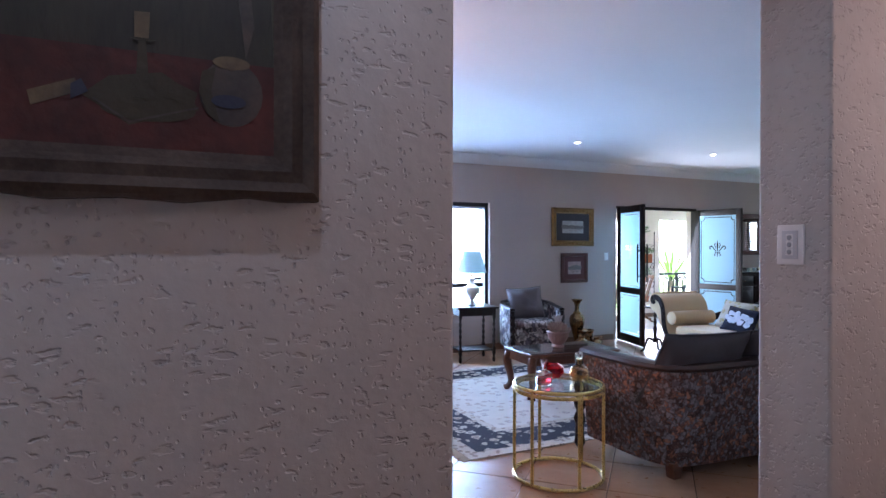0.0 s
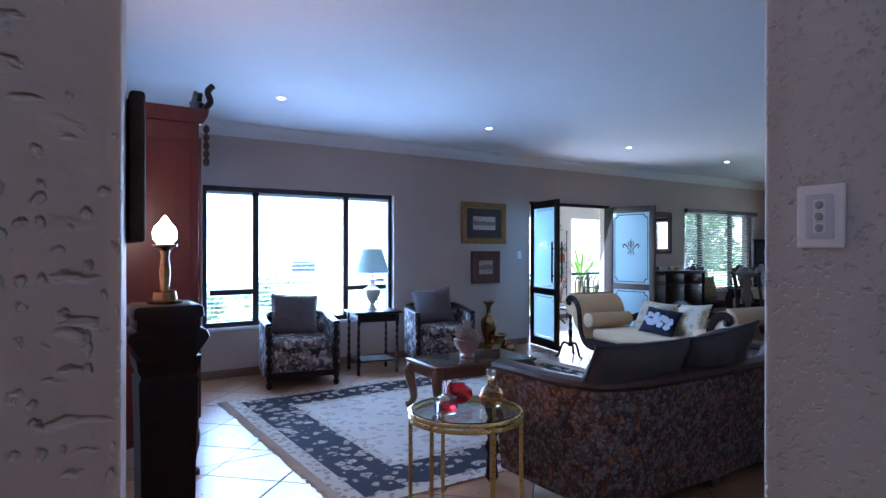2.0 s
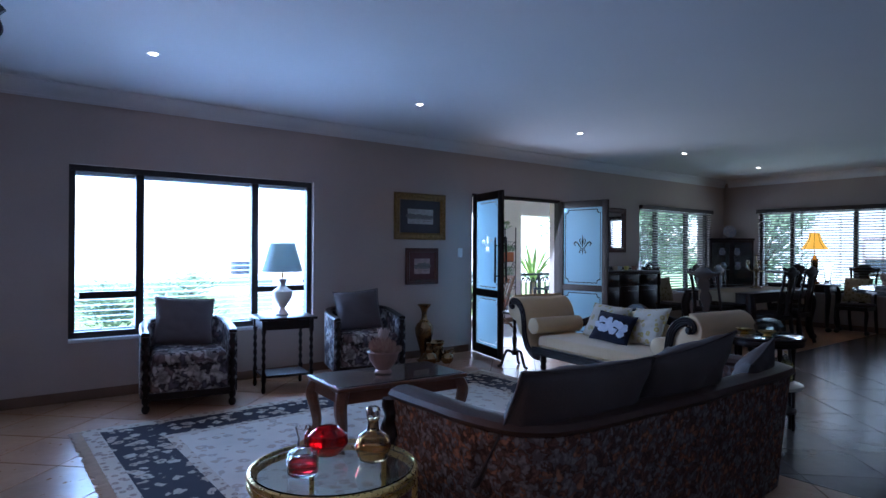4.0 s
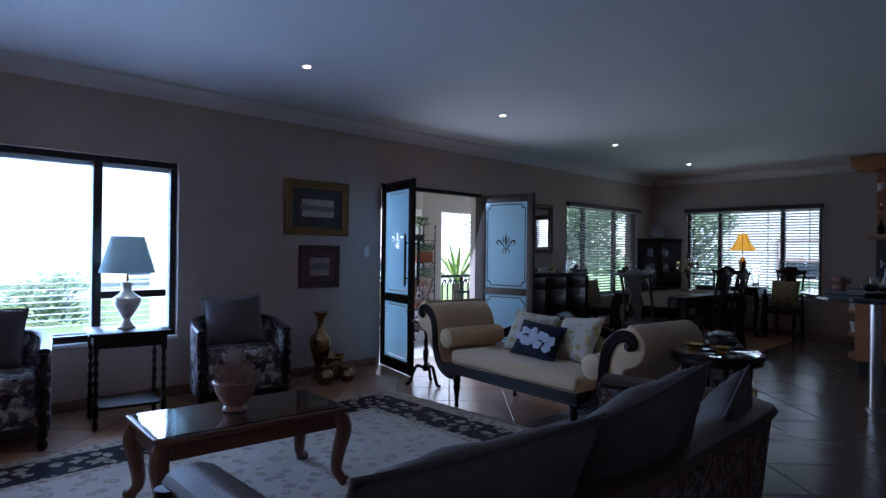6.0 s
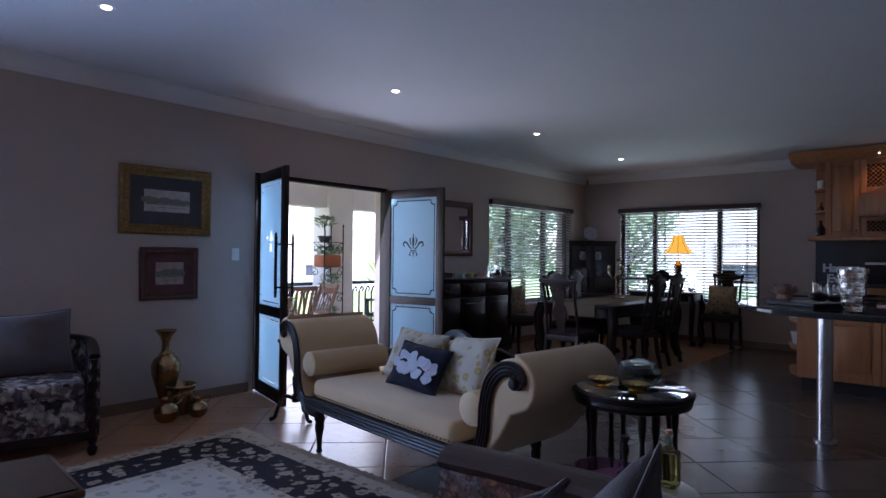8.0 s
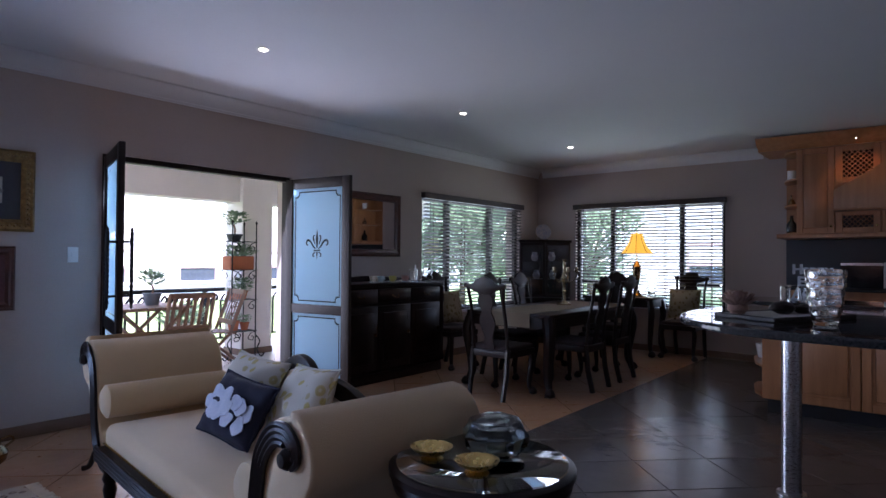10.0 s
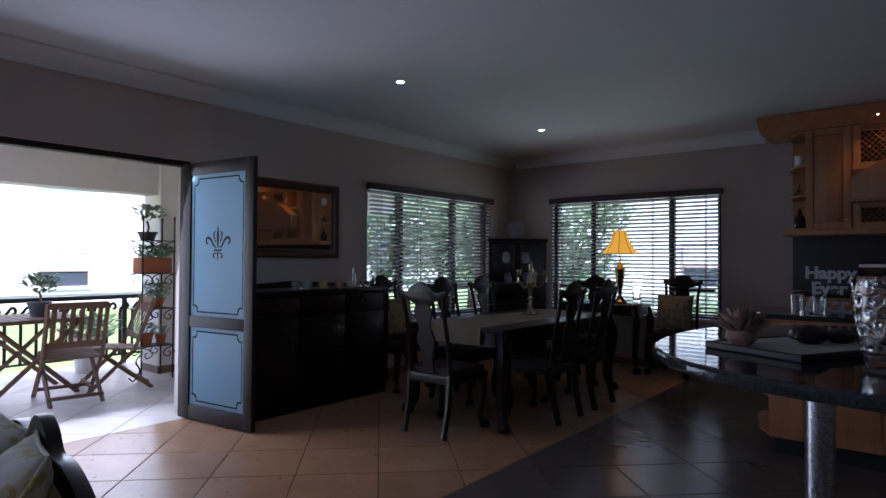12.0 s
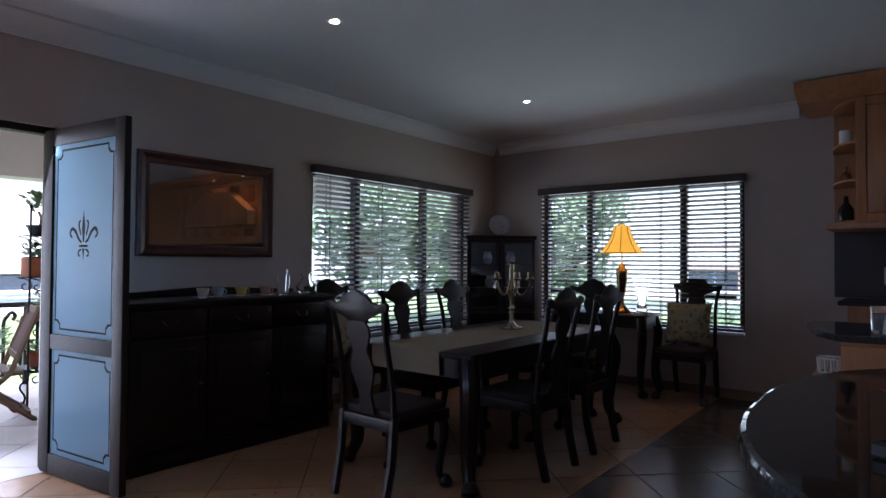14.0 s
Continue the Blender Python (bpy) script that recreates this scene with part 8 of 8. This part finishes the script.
def shrub(label, x, y, z, r, h, count, size, seed, trunk=True):
    t = thing("garden_tree", label, "tree", pose(x, y, z), group="garden trees")
    rn_ = random.Random(seed)
    if trunk:
        tk = part("trunk", tube_bm(curve_points([(0, 0, 0), (0.06, 0.03, h * 0.3), (-0.04, 0.02, h * 0.7)], 5), 0.09, 8, taper=[1.2 - 0.06 * i for i in range(11)]), BARK, t)
        for k in range(5):
            a = k * 1.3
            part("limb", tube_bm([(0.02, 0.02, h * 0.35 + 0.06 * k), (r * 0.5 * math.cos(a), r * 0.5 * math.sin(a), h * 0.6 + 0.08 * k)], 0.035, 6, taper=[1, 0.4]), BARK, tk)
    for k in range(7):
        a = k * 0.9
        rr = r * 0.55 * rn_.random()
        leaves("crown", t, (rr * math.cos(a), rr * math.sin(a), h * (0.25 + 0.09 * k)), r * (0.45 + 0.3 * rn_.random()), h * 0.28, count // 7, size, LEAF, seed * 10 + k)
    return t


shrub("leafy green garden tree outside the dining window", 18.2, 12.8, -0.35, 1.9, 3.6, 3600, 0.2, 3)
shrub("leafy green garden tree outside the dining window", 15.9, 12.6, -0.35, 1.6, 3.6, 3000, 0.2, 4)
shrub("leafy green garden tree outside the corner", 17.6, 8.6, -0.3, 1.3, 3.2, 3000, 0.18, 5)
shrub("leafy green garden tree outside the dining window", 20.6, 13.6, -0.35, 1.8, 3.6, 4200, 0.2, 9)
shrub("low garden shrub on the lawn", 4.6, 14.0, -0.35, 0.8, 1.1, 900, 0.14, 6, False)
shrub("low garden shrub on the lawn", 3.2, 13.4, -0.35, 0.8, 1.0, 900, 0.14, 7, False)
shrub("low garden shrub by the east lawn", 15.6, 5.6, -0.3, 0.7, 1.0, 800, 0.14, 8, False)
pm = thing("palm_plant", "spiky green palm fronds beyond the balustrade", "palm", pose(14.0, 13.4, -0.35))
part("trunk", lathe_bm([(0.14, 0), (0.12, 0.4), (0.10, 0.8)], 12), BARK, pm)
PALM = material("palm_green", (0.12, 0.20, 0.05), 0.5, second=(0.2, 0.26, 0.08), scale=20, bump=0.1)
for k in range(26):
    a = k * 2.399
    e = 0.25 + 1.0 * (k / 26)
    d = Vector((math.cos(a) * math.cos(e), math.sin(a) * math.cos(e), math.sin(e)))
    L = 1.5
    part("frond", tube_bm([Vector((0, 0, 0.8)), Vector((0, 0, 0.8)) + d * L * 0.5, Vector((0, 0, 0.75)) + d * L - Vector((0, 0, 0.12))], 0.05, 5, taper=[0.5, 1.0, 0.1], flat=0.2), PALM, pm)

# ---------------------------------------------------------------- floors
def tile_material(name, c1, c2, rough):
    m = material(name, c1, rough, second=c2, scale=3.5, fine=16, bump=0.22, bump_scale=9, per_object=0.10)
    return m


WARMTILE = tile_material("warm_ceramic_tile", (0.40, 0.225, 0.122), (0.31, 0.165, 0.085), 0.29)
GREYTILE = tile_material("grey_ceramic_tile", (0.125, 0.105, 0.094), (0.098, 0.083, 0.075), 0.23)
PATIOTILE = tile_material("patio_tile", (0.72, 0.66, 0.60), (0.62, 0.56, 0.51), 0.35)
GROUT = material("grout", (0.07, 0.055, 0.045), 0.9, scale=20, fine=100, bump=0.2)
WARMGROUT = material("warm_grout", (0.15, 0.095, 0.06), 0.9, scale=20, fine=100, bump=0.2)


def diamond_floor(name, label, x0, x1, y0, y1, z, mat, grout, size=0.5, joint=0.007, ox=9.90, oy=3.93, limit=0):
    """Square tiles laid diagonally, each its own piece, cut at the edges."""
    fl = solid(name, box_bm(x0, x1, y0, y1, z - 0.12, z - 0.003), grout, label, "floor")
    half = size / 2 - joint / 2
    def tile_mesh(poly):
        n = len(poly)
        cx, cy = sum(p[0] for p in poly) / n, sum(p[1] for p in poly) / n
        vs, fs = [], []
        for p in poly:
            vs.append((p[0], p[1], z - 0.006))
        for p in poly:
            vs.append((p[0], p[1], z - 0.0015))
        for p in poly:
            d = Vector((cx - p[0], cy - p[1])).normalized() * 0.004
            vs.append((p[0] + d.x, p[1] + d.y, z))
        for k in range(n):
            q = (k + 1) % n
            fs.append((k, q, n + q, n + k))
            fs.append((n + k, n + q, 2 * n + q, 2 * n + k))
        fs.append(tuple(range(2 * n, 3 * n)))
        me = bpy.data.meshes.new("tile")
        me.from_pydata(vs, [], fs)
        me.materials.append(mat)
        return me
    def clip(poly):
        for ax, lim, keep in ((0, x0 + 0.003, 1), (0, x1 - 0.003, -1), (1, y0 + 0.003, 1), (1, y1 - 0.003, -1)):
            out = []
            for a, b in zip(poly, poly[1:] + poly[:1]):
                ia, ib = keep * (a[ax] - lim) >= 0, keep * (b[ax] - lim) >= 0
                if ia:
                    out.append(a)
                if ia != ib:
                    t = (lim - a[ax]) / (b[ax] - a[ax])
                    out.append((a[0] + t * (b[0] - a[0]), a[1] + t * (b[1] - a[1])))
            poly = out
            if len(poly) < 3:
                return None
        return poly
    r = math.sqrt(0.5)
    e1, e2 = Vector((r, r)), Vector((r, -r))
    base = Vector((ox, oy))
    whole = None
    n = int((x1 - x0 + y1 - y0) / size) + 30
    for i in range(-n, n):
        for j in range(-n, n):
            c = base + e1 * ((i + 0.5) * size) + e2 * ((j + 0.5) * size)
            if not (x0 - size < c.x < x1 + size and y0 - size < c.y < y1 + size):
                continue
            poly = [tuple(c + e1 * (a * half) + e2 * (b * half)) for a, b in ((-1, -1), (1, -1), (1, 1), (-1, 1))]
            cut = clip(poly)
            if not cut:
                continue
            area = abs(sum(a[0] * b[1] - b[0] * a[1] for a, b in zip(cut, cut[1:] + cut[:1]))) / 2
            if area < 0.002:
                continue
            ob = new("tile", tile_mesh(cut))
            ob.parent = fl
    return fl


SPLIT = 4.80
diamond_floor("floor_living", "warm beige ceramic tiles laid diagonally", -2.0, EAST, SPLIT, NORTH + 0.0, 0.0, WARMTILE, WARMGROUT)
diamond_floor("floor_lounge", "warm beige ceramic tiles laid diagonally", -2.0, 5.2, -2.2, SPLIT, 0.0, WARMTILE, WARMGROUT)
diamond_floor("floor_kitchen", "dark grey-brown ceramic tiles laid diagonally", 5.2, EAST, -2.2, SPLIT, 0.0, GREYTILE, GROUT)
diamond_floor("floor_patio", "pale patio tiles laid diagonally", 5.3, 13.0, NORTH, 10.75, 0.0, PATIOTILE, WARMGROUT)
